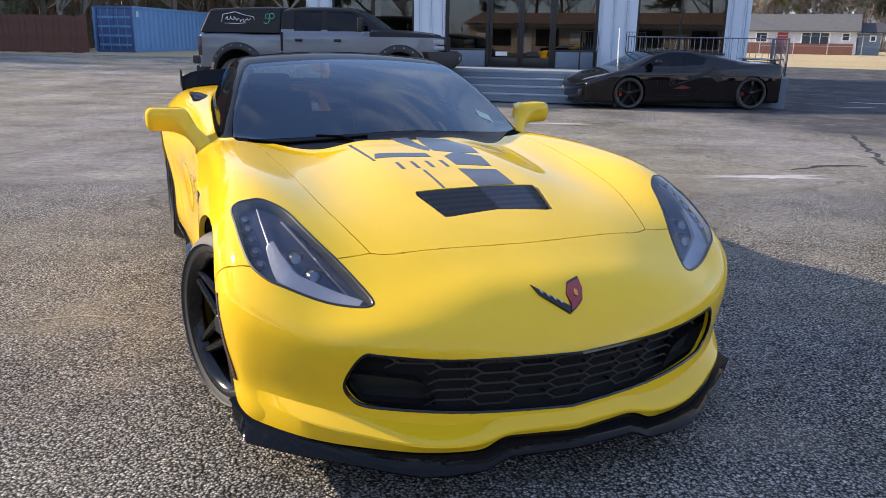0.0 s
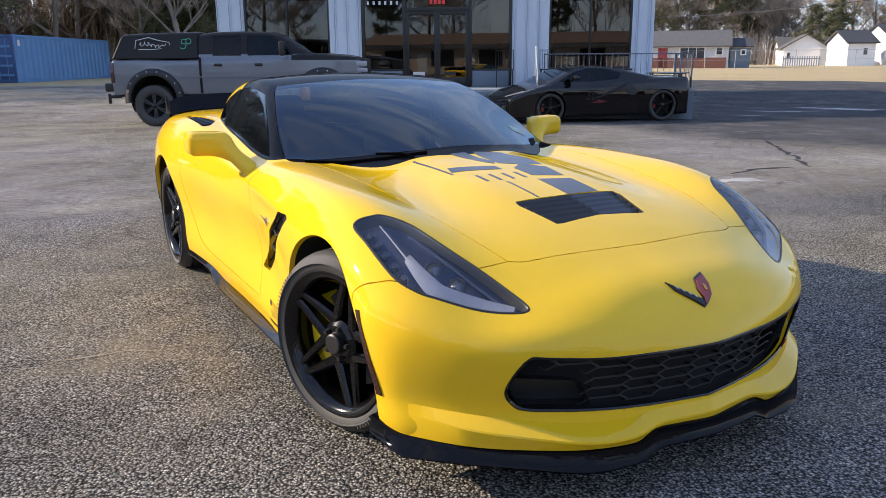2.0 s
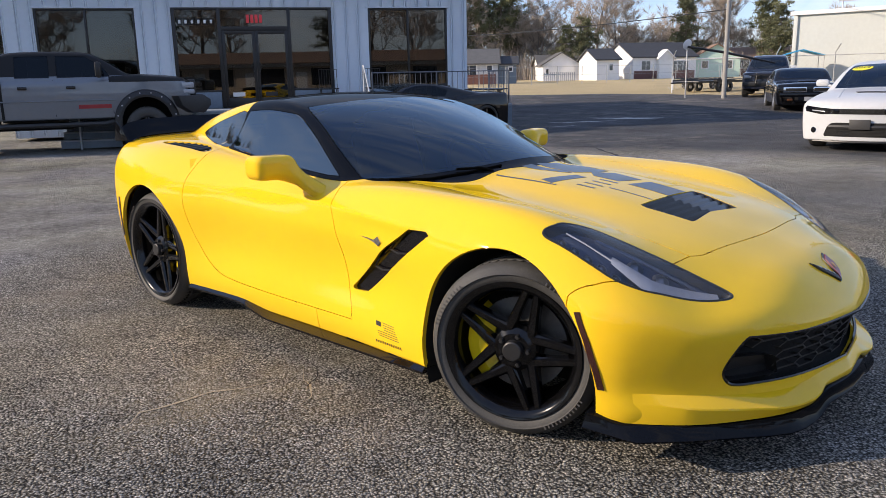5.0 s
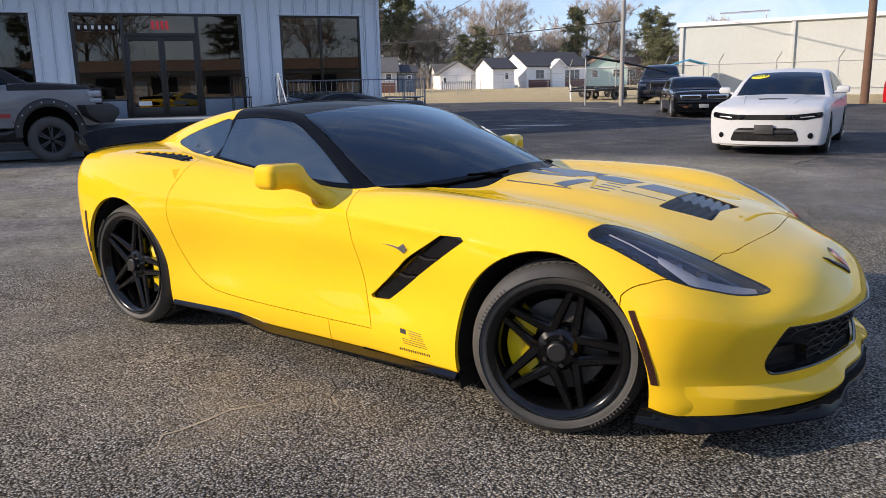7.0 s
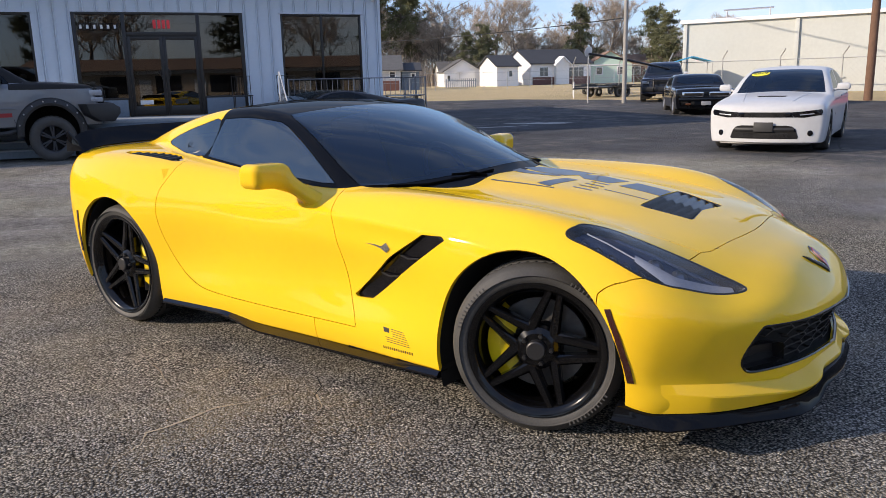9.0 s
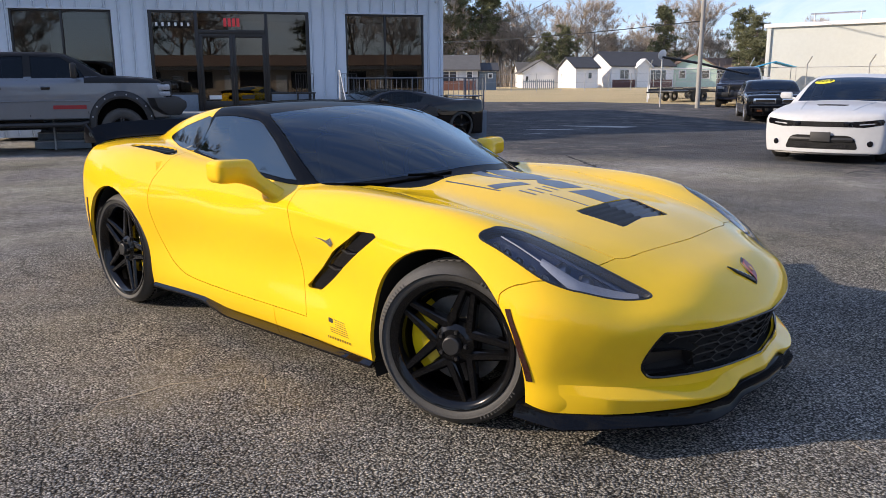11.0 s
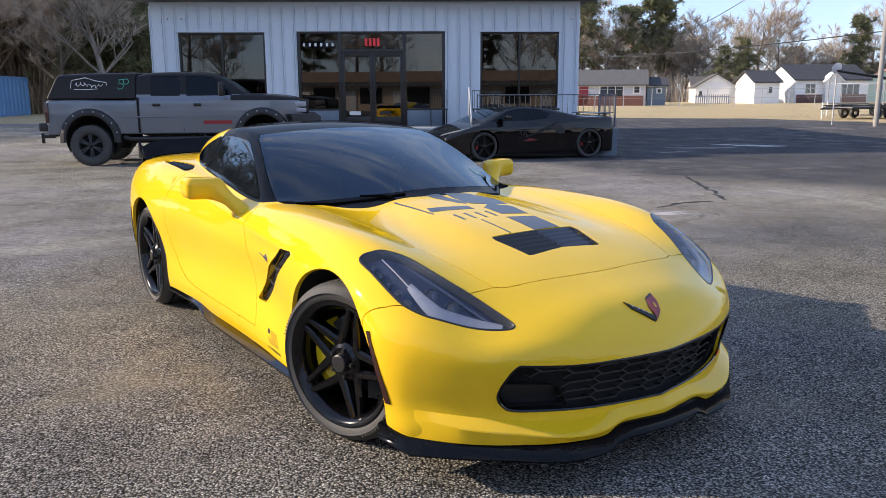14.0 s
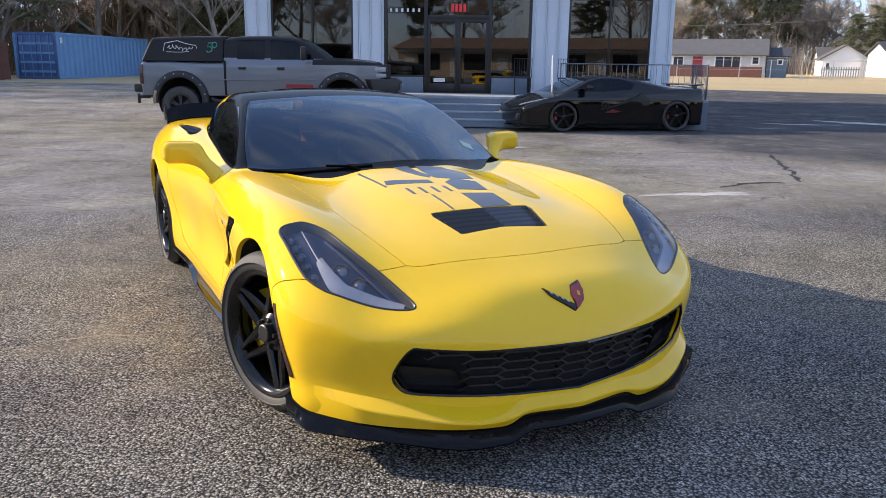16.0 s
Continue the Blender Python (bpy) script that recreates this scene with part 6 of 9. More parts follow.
    for u, v in ((-3.4, 1.3), (-2.75, 0.9), (-0.9, 1.0)):
        part("ceiling_lamp", moved(lathe([(0.0, 0.0), (0.10, 0.0), (0.12, 0.03), (0.0, 0.03)], 20, "Z"), Matrix.Translation((u, v, 3.28))), lamp_mat("warm_lamp", (1.0, 0.85, 0.6), 6.0), b, "lit ceiling lamp")
    part("counter", box((2.2, 0.6, 1.05), (-2.0, 4.0, FLOOR + 0.52), bevel=0.02), ROOM, b)
    part("desk", box((1.4, 0.7, 0.75), (1.6, 2.6, FLOOR + 0.38), bevel=0.02), ROOM, b)
    # window signs: a row of plain dark squares, red number bars
    sign = thing("window_sign", SHOP, "row of black squares with white bars inside the glass", "sign")
    for k in range(6):
        x = -4.03 + k * 0.148
        part("square", box((0.132, 0.006, 0.16), (x, 0.030, 2.77)), GLOSSBLACK, sign)
        part("mark", box((0.055, 0.003, 0.085), (x, 0.0255, 2.77)), WHITESIGN, sign)
    num = thing("number_sign", SHOP, "four red bars on the glass over the door", "sign")
    for k in range(4):
        part("bar", box((0.07, 0.008, 0.20), (-2.42 + k * 0.105, 0.030, 2.83), bevel=0.01), REDSIGN, num)
    for u in (-7.5, -7.15, 2.95):
        part("camera", moved(lathe([(0.0, -0.12), (0.028, -0.12), (0.03, 0.0), (0.0, 0.0)], 12, "Y"), Matrix.Translation((u, 0, 3.42))), WHITESIGN, b, "small white security camera")


def platform():
    """The raised porch with its steps and rails."""
    p = thing("porch", SHOP, "slate blue wooden porch with pale-edged steps", "porch")
    u0, u1, v = -6.3, 3.75, -2.0
    part("deck", box((u1 - u0, -v, 0.06), ((u0 + u1) / 2, v / 2 - 0.01, FLOOR - 0.03), bevel=0.008), STEPEDGE, p)
    part("front_skirt", box((u1 - 0.25, 0.06, 0.62), ((u1 + 0.25) / 2, v + 0.03, 0.31)), SIDINGDK, p)
    part("side_skirt", box((0.06, -v - 0.08, 0.62), (u1 - 0.03, v / 2, 0.31)), SIDINGDK, p)
    part("side_skirt", box((0.06, -v - 0.08, 0.62), (u0 + 0.03, v / 2, 0.31)), SIDINGDK, p)
    for k in range(4):
        z, y = FLOOR - 0.03 - 0.155 * (k + 1), v - 0.30 * k
        part("riser", box((0.25 - u0, 0.03, 0.15), ((u0 + 0.25) / 2, y + 0.015, z + 0.075)), SIDINGDK, p)
        if k < 3:
            part("tread", box((0.25 - u0, 0.33, 0.035), ((u0 + 0.25) / 2, y - 0.15, z), bevel=0.008), STEPEDGE, p)
    # rails
    for a, c in (((0.35, v + 0.06), (u1 - 0.06, v + 0.06)), ((u1 - 0.06, v + 0.12), (u1 - 0.06, -0.15))):
        rl = thing("railing", SHOP, "thin painted metal railing with upright bars", "railing", "porch railings")
        L = math.hypot(c[0] - a[0], c[1] - a[1])
        for z in (FLOOR + 0.08, FLOOR + 0.78):
            part("rail", tube([(*a, z), (*c, z)], 0.012, 8), RAIL, rl)
        n = int(L / 0.125)
        bar = None
        for k in range(n + 1):
            q = (a[0] + (c[0] - a[0]) * k / n, a[1] + (c[1] - a[1]) * k / n)
            post = k % 12 == 0 or k == n
            if post:
                part("post", tube([(*q, FLOOR), (*q, FLOOR + 0.80)], 0.016, 8), RAIL, rl)
            elif bar is None:
                bar = part("baluster", tube([(0, 0, FLOOR + 0.08), (0, 0, FLOOR + 0.78)], 0.006, 6), RAIL, rl)
                bar.matrix_basis = Matrix.Translation((*q, 0))
            else:
                o = bar.copy()
                scene.collection.objects.link(o)
                o.matrix_basis = Matrix.Translation((*q, 0))
    for u in (-5.9, 0.15):
        PALE_RAIL = bpy.data.materials.get("pale_rail") or mat("pale_rail", (0.40, 0.43, 0.47), 0.5, var=0.15)
        h = thing("handrail", SHOP, "pale painted stair handrail", "railing", "stair handrails")
        top = [(u, v + 0.15, FLOOR + 0.95), (u, v - 0.02, FLOOR + 0.95), (u, v - 0.95, 0.98), (u, v - 1.0, 0.90)]
        part("rail", tube(top, 0.016, 8), PALE_RAIL, h)
        part("post", tube([(u, v + 0.05, FLOOR), (u, v + 0.05, FLOOR + 0.94)], 0.02, 8), PALE_RAIL, h)
        part("post", tube([(u, v - 0.93, 0.0), (u, v - 0.93, 0.97)], 0.02, 8), PALE_RAIL, h)
        for k in range(1, 6):
            y = v + 0.05 - 0.163 * k
            zt = FLOOR + 0.93 - max(0, (k - 0.4)) * 0.118
            part("baluster", tube([(u, y, zt - 0.82), (u, y, zt)], 0.008, 6), RAIL, h)
    for u in (0.55, -0.55):
        ch = thing("porch_chair", SHOP @ Matrix.Translation((u, -0.55, FLOOR)), "black wire chair on the porch", "chair", "porch chairs")
        part("seat", box((0.46, 0.44, 0.03), (0, 0, 0.43), bevel=0.01), FRAME, ch)
        part("back_frame", tube([(-0.22, 0.19, 0.43), (-0.22, 0.25, 0.90), (0.22, 0.25, 0.90), (0.22, 0.19, 0.43)], 0.010, 6), FRAME, ch)
        for j in range(6):
            part("back_bar", tube([(-0.157 + j * 0.063, 0.195, 0.45), (-0.157 + j * 0.063, 0.25, 0.90)], 0.005, 5), FRAME, ch)
        for a in (-0.2, 0.2):
            for c in (-0.18, 0.18):
                part("leg", tube([(a, c, 0), (a, c, 0.43)], 0.012, 6), FRAME, ch)


shop()
platform()


# ---------------------------------------------------------------- other vehicles
def paint(name, c, rough=0.35, coat=1.0, metal=0.0):
    return mat(name, c, rough, metal=metal, var=0.04, scale=1.5, coat=coat, spec=0.03)


HEADLAMP = mat("headlamp_glass", (0.30, 0.32, 0.35), 0.12, coat=1.0, var=0.2, scale=20)
PLATEPALE = mat("plate_pale", (0.25, 0.26, 0.28), 0.6, var=0.3, scale=30)
PLATEGREY = mat("plate_grey", (0.035, 0.035, 0.036), 0.6)


WHEELGREY = mat("dark_grey_alloy", (0.05, 0.052, 0.058), 0.45, metal=0.3, var=0.15)


def plain_wheel(R, w, rim, at, parent, spokes, rim_mat, hub_mat=None, face=-1, caliper=None, pairs=False):
    wh = new("wheel")
    wh.parent = parent
    wh.matrix_basis = Matrix.Translation(at) @ (Matrix() if face < 0 else Matrix.Rotation(math.pi, 4, "Z"))
    s = w / 2
    prof = [(rim - 0.01, s - 0.02), (rim + 0.02, s - 0.002), ((R + rim) / 2, s + 0.006), (R - 0.03, s - 0.004), (R - 0.008, s - 0.02), (R, s - 0.05), (R, s * 0.4), (R - 0.008, s * 0.36), (R - 0.008, s * 0.26), (R, s * 0.22)]
    part("tyre", lathe(prof + [(r, -h) for r, h in prof[::-1]], 40, closed=True), RUBBER, wh)
    part("rim", lathe([(rim, -s + 0.004), (rim + 0.006, -s + 0.002), (rim - 0.012, -s + 0.03), (rim - 0.02, -s + 0.08), (rim - 0.02, s - 0.02), (rim - 0.03, s - 0.02), (rim - 0.03, -s + 0.06), (rim - 0.014, -s + 0.012)], 40, closed=True), rim_mat, wh)
    part("wheel_back", lathe([(0.0, -s + 0.12), (rim - 0.02, -s + 0.12), (rim - 0.02, -s + 0.13), (0.0, -s + 0.13)], 28), WELLBLACK, wh)
    for k in range(spokes):
        a = 2 * math.pi * k / spokes + 0.3 + (0.14 * (-1) ** k if pairs else 0)
        bm = bmesh.new()
        add_box(bm, (rim - 0.05, 0.03, 0.05 * 5 / spokes + 0.012), ((rim - 0.05) / 2 + 0.04, -s + 0.03, 0), bevel=0.008, seg=1)
        part("spoke", moved(bm, Matrix.Rotation(-a, 4, "Y")), rim_mat, wh)
    part("hub", lathe([(0.0, -s + 0.008), (0.035, -s + 0.010), (0.06, -s + 0.028), (0.06, -s + 0.06), (0.0, -s + 0.06)], 24), hub_mat or rim_mat, wh)
    if caliper:
        bm = bmesh.new()
        add_box(bm, (0.07, 0.06, 0.17), (-(rim - 0.085), -s + 0.085, 0.02), bevel=0.015)
        part("brake_caliper", bm, caliper, wh, "red brake caliper")
    return wh


def vehicle(name, at, label, material, top, cabin, sides, half, nose, tail, wheels, glass, belt, category="car", sill=0.22, step=0.034, lean=0.32, crown=0.05, roof_mat=None, top_mat=None, tone_z=None, tone_x=-99.0, roof_z=-9.0, round_=0.08, nose_bow=0.14, tail_bow=0.10):
    """A car from its long profile: top and cabin heights, half-width along it, nose and tail, window outlines."""
    T, C = line(*top), line(*cabin)
    W = line(*half)
    S = line(*sides)

    def low(x, y, z):
        a = np.abs(y)
        f = smax((z - T(x) + crown * a * a) * 0.95, a - W(x) * S(z), round_)
        f = smax(f, x - nose + nose_bow * a * a + 0.25 * np.maximum(z - 0.62, 0) ** 2, 0.08)
        f = smax(f, tail + tail_bow * a * a - x, 0.08)
        return smax(f, sill - z, 0.03)

    def cab(x, y, z):
        a = np.abs(y)
        g = smax(smax((z - C(x) + crown * 1.3 * a * a) * 0.95, (a - W(x) * 0.93 + lean * (z - belt)) * 0.95, 0.09), belt - 0.15 - z, 0.02)
        return np.maximum(np.maximum(g, x - max(cabin[0])), min(cabin[0]) - x)

    def f(x, y, z):
        return smin(low(x, y, z), cab(x, y, z), 0.03)
    th = thing(name, at, label, category)
    zmax = max(max(cabin[1]), max(top[1])) + 0.12
    bm = body_mesh(f, (tail - 0.08, -0.08, sill - 0.1), (nose + 0.10, max(half[1]) + 0.08, zmax), step, 1)
    score_field(bm, lambda x, y, z: cab(x, y, z) - low(x, y, z), lambda c: c.z > belt - 0.2)
    for key, plane, poly in glass:
        score(bm, poly, plane, (lambda c: c.z > belt - 0.12) if plane == "top" else (lambda c: c.y > 0.35), closed=plane == "side")
    arches = []
    for wx, R in wheels["arch"]:
        ar = [(wx + R * math.cos(t), wheels["z"] + R * math.sin(t)) for t in np.linspace(-0.6, math.pi + 0.6, 24)]
        score(bm, ar, "side", lambda c: c.y > 0.45, False)
        arches.append(ar + [(wx - R, -0.2), (wx + R, -0.2)])
    if tone_z:
        score(bm, [(tail - 0.3, tone_z), (nose + 0.3, tone_z)], "side", closed=False)
        if roof_z > 0:
            score(bm, [(tail - 0.3, roof_z), (nose + 0.3, roof_z)], "side", closed=False)
            score(bm, [(tone_x, -1.0), (tone_x, 3.0)], "side", closed=False)
    bm.normal_update()
    mids = np.array([fc.calc_center_median() for fc in bm.faces])
    nz = np.array([fc.normal.z for fc in bm.faces])
    x, y, z = mids.T
    up = cab(x, y, z) < low(x, y, z)
    left, faces, groups = np.ones(len(x), bool), bm.faces[:], {}

    def take(key, hit):
        nonlocal left
        if key and (hit & left).any():
            groups.setdefault(key, []).extend(faces[i] for i in np.flatnonzero(hit & left))
        left &= ~hit
    for ar in arches:
        take(None, inside_all(ar, x, z) & (y > 0.45))
    take("underbody", (z < sill + 0.08) & (nz < -0.7))
    for key, plane, poly in glass:
        if plane == "side":
            take(key, up & inside_all(poly, x, z) & (y > 0.35))
        else:
            take(key, up & inside_all([(poly[0][0], -0.05)] + poly + [(poly[-1][0], -0.05)], x, y))
    if roof_mat:
        take("roof", up & (z > roof_z))
        take("body", up & (x < tone_x + 1.5 if roof_z > 0 else up))
    if tone_z:
        take("upper_body", (z > tone_z) & (x > tone_x))
    take("body", left)
    for key, fs in groups.items():
        isg = key.endswith("window") or key == "windshield"
        m = TINTGLASS if key.endswith("window") else CARGLASS if key == "windshield" else WELLBLACK if key == "underbody" else roof_mat if key == "roof" else top_mat if key == "upper_body" else material
        for s in (("left", "right") if key.startswith("side") else ("weld",)):
            shell(key if not key.startswith("side") else "side_window", panel(bm, fs, f, mirror=s, depth=0.01, gap=0.003 if isg or key in ("roof",) else 0.0), m, th)
    bm.free()
    for ar, (wx, R) in zip(arches, wheels["arch"]):
        for sg in (-1, 1):
            b2 = bmesh.new()
            rows = []
            for t in np.linspace(-0.5, math.pi + 0.5, 18):
                px, pz = wx + (R + 0.012) * math.cos(t), wheels["z"] + (R + 0.012) * math.sin(t)
                rows.append((b2.verts.new((px, sg * (float(W(wx)) * float(S(max(pz, sill))) - 0.02), pz)), b2.verts.new((px, sg * 0.45, pz))))
            for p, q in zip(rows, rows[1:]):
                b2.faces.new((p[0], q[0], q[1], p[1]))
            b2.faces.new([r[1] for r in rows])
            part("wheel_well", b2, WELLBLACK, th)
    # plain dark cabin inside
    cx = [p for p in cabin[0]]
    part("cabin", box(((max(cx) - min(cx)) * 0.55, float(W(np.mean(cx))) * 1.5, 0.42), (float(np.mean(cx)), 0, belt - 0.18), bevel=0.08), CABIN, th, "dark interior")
    return th, f


def seam(th, f, pts, sg, r=0.005):
    part("panel_gap", tube([(x, sg * (hit_y(f, x, z, 1.4) - 0.001), z) for x, z in pts], r, 5), WELLBLACK, th)


# --- black mid-engined coupe on the porch side
BLACKPAINT = paint("black_paint", (0.002, 0.002, 0.0028), 0.3, 1.0)
_c8 = Matrix.Translation((3.66, 17.05, 0.0)) @ Matrix.Rotation(radians(188), 4, "Z") @ Matrix.Scale(0.985, 4)


def black_coupe():
    th, f = vehicle("sports_car", _c8, "gloss black mid-engined sports coupe with black wheels and red brake calipers", BLACKPAINT,
                    ([1.10, 1.0, 0.85, 0.5, 0.15, -0.2, -0.6, -1.0, -1.6, -2.2, -2.7, -3.2, -3.6], [0.49, 0.55, 0.62, 0.745, 0.835, 0.85, 0.84, 0.84, 0.88, 0.96, 1.0, 1.0, 0.98]),
                    ([0.45, 0.2, -0.2, -0.6, -0.95, -1.4, -1.9, -2.4, -2.9, -3.4], [0.66, 0.80, 0.99, 1.155, 1.228, 1.225, 1.15, 1.055, 0.98, 0.88]),
                    ([0.0, 0.15, 0.35, 0.55, 0.75, 1.0, 1.3], [0.95, 0.97, 0.98, 0.995, 0.99, 0.93, 0.8]),
                    ([1.2, 0.8, 0.3, 0.0, -0.5, -1.1, -1.7, -2.3, -2.8, -3.3, -3.6], [0.82, 0.92, 0.955, 0.96, 0.93, 0.90, 0.93, 0.975, 0.975, 0.94, 0.88]),
                    1.03, -3.50, {"arch": ((0.0, 0.365), (-2.72, 0.375)), "z": 0.33},
                    [("windshield", "top", [(0.14, 0.0), (0.08, 0.35), (-0.12, 0.62), (-0.70, 0.52), (-0.72, 0.0)]),
                     ("side_window", "side", [(-0.20, 0.885), (-0.62, 1.10), (-0.9, 1.165), (-1.35, 1.165), (-1.72, 1.05), (-1.62, 0.93), (-1.0, 0.885)]),
                     ("rear_window", "top", [(-1.75, 0.0), (-1.75, 0.36), (-2.6, 0.34), (-2.65, 0.0)])], 0.85, sill=0.14)
    for sg in (-1, 1):
        plain_wheel(0.325, 0.245, 0.255, (0, sg * 0.82, 0.325), th, 5, WHEELBLACK, face=sg, caliper=RED)
        plain_wheel(0.345, 0.30, 0.27, (-2.72, sg * 0.82, 0.345), th, 5, WHEELBLACK, face=sg, caliper=RED)
        seam(th, f, [(-0.55, 0.86), (-0.60, 0.6), (-0.65, 0.3), (-1.4, 0.28), (-1.75, 0.5), (-1.7, 0.85)], sg)
        # side intake blade and dark scoop
        part("side_intake", patch(f, [(-1.30, 0.62), (-1.75, 0.86), (-1.95, 0.80), (-2.05, 0.60), (-1.9, 0.58), (-1.72, 0.74)], "side", sg, 0.004, 0.006), TRIMBLACK, th, "black side intake")
        part("intake_blade", tube([(-1.05, sg * 0.905, 0.52), (-1.5, sg * 0.935, 0.66), (-1.85, sg * 0.955, 0.88)], 0.016, 6), GLOSSBLACK, th)
        part("rocker", patch(f, [(-0.45, 0.30), (-2.2, 0.36), (-2.25, 0.33), (-0.45, 0.22)], "side", sg, 0.005, 0.006), BLACKPAINT, th)
        part("headlight", patch(f, [(0.93, 0.56 * sg), (0.62, 0.84 * sg), (0.36, 0.90 * sg), (0.55, 0.76 * sg), (0.86, 0.52 * sg)], "top", 1, 0.004, 0.006), HEADLAMP, th, "slim clear headlight")
        part("side_mirror", joined(box((0.13, 0.20, 0.11), (-0.52, sg * 1.03, 0.97), bevel=0.04), tube([(-0.45, sg * 0.85, 0.86), (-0.50, sg * 0.96, 0.94)], 0.02, 6)), BLACKPAINT, th)
        part("tail_lamp", box((0.05, 0.30, 0.08), (-3.43, sg * 0.68, 0.80), bevel=0.015), RED, th)
        part("nose_duct", box((0.10, 0.30, 0.13), (0.93, sg * 0.60, 0.33), Euler((0, 0, -sg * 0.5)).to_matrix(), 0.02), TRIMBLACK, th, "black air intake")
        part("nose_blade", tube([(0.99, sg * 0.40, 0.42), (0.93, sg * 0.70, 0.42), (0.80, sg * 0.84, 0.32)], 0.014, 6), CHROME, th)
    part("splitter", box((0.28, 1.72, 0.02), (0.93, 0, 0.13), bevel=0.006), GLOSSBLACK, th)
    part("wing", box((0.20, 1.60, 0.02), (-3.36, 0, 1.04), Euler((0, 0.12, 0)).to_matrix(), 0.006), GLOSSBLACK, th)
    for sg in (-1, 1):
        part("wing_post", box((0.10, 0.02, 0.12), (-3.33, sg * 0.62, 0.985)), GLOSSBLACK, th)
    # door graphic: number and a red sweep
    part("graphic", patch(f, [(-0.98, 0.43), (-1.20, 0.42), (-1.38, 0.45), (-1.16, 0.50), (-1.10, 0.47)], "side", 1, 0.004, 0.001), mat("dim_red_vinyl", (0.16, 0.012, 0.02), 0.5), th, "red sweep graphic")
    tx = bpy.data.curves.new("number", "FONT")
    tx.body, tx.size, tx.extrude, tx.align_x = "50", 0.22, 0.002, "CENTER"
    tx.fill_mode, tx.bevel_depth = "NONE", 0.004
    ob = new("number", tx)
    ob.parent = th
    ob.data.materials.append(mat("dim_grey_vinyl", (0.03, 0.02, 0.02), 0.5))
    ob.matrix_basis = Matrix.Translation((-0.98, hit_y(f, -0.98, 0.55) + 0.012, 0.50)) @ Matrix.Rotation(math.pi, 4, "Z") @ Matrix.Rotation(math.pi / 2, 4, "X")


black_coupe()

# --- lifted two-tone pickup with a canopy
GREYPAINT = paint("grey_metallic", (0.17, 0.19, 0.215), 0.35, 1.0, 0.35)
MATTEBLACK = paint("satin_black_paint", (0.022, 0.022, 0.023), 0.42, 0.25)
_tr = Matrix.Translation((-4.49, 18.28, 0.0)) @ Matrix.Rotation(radians(-4), 4, "Z") @ Matrix.Diagonal((0.963, 1, 1, 1))


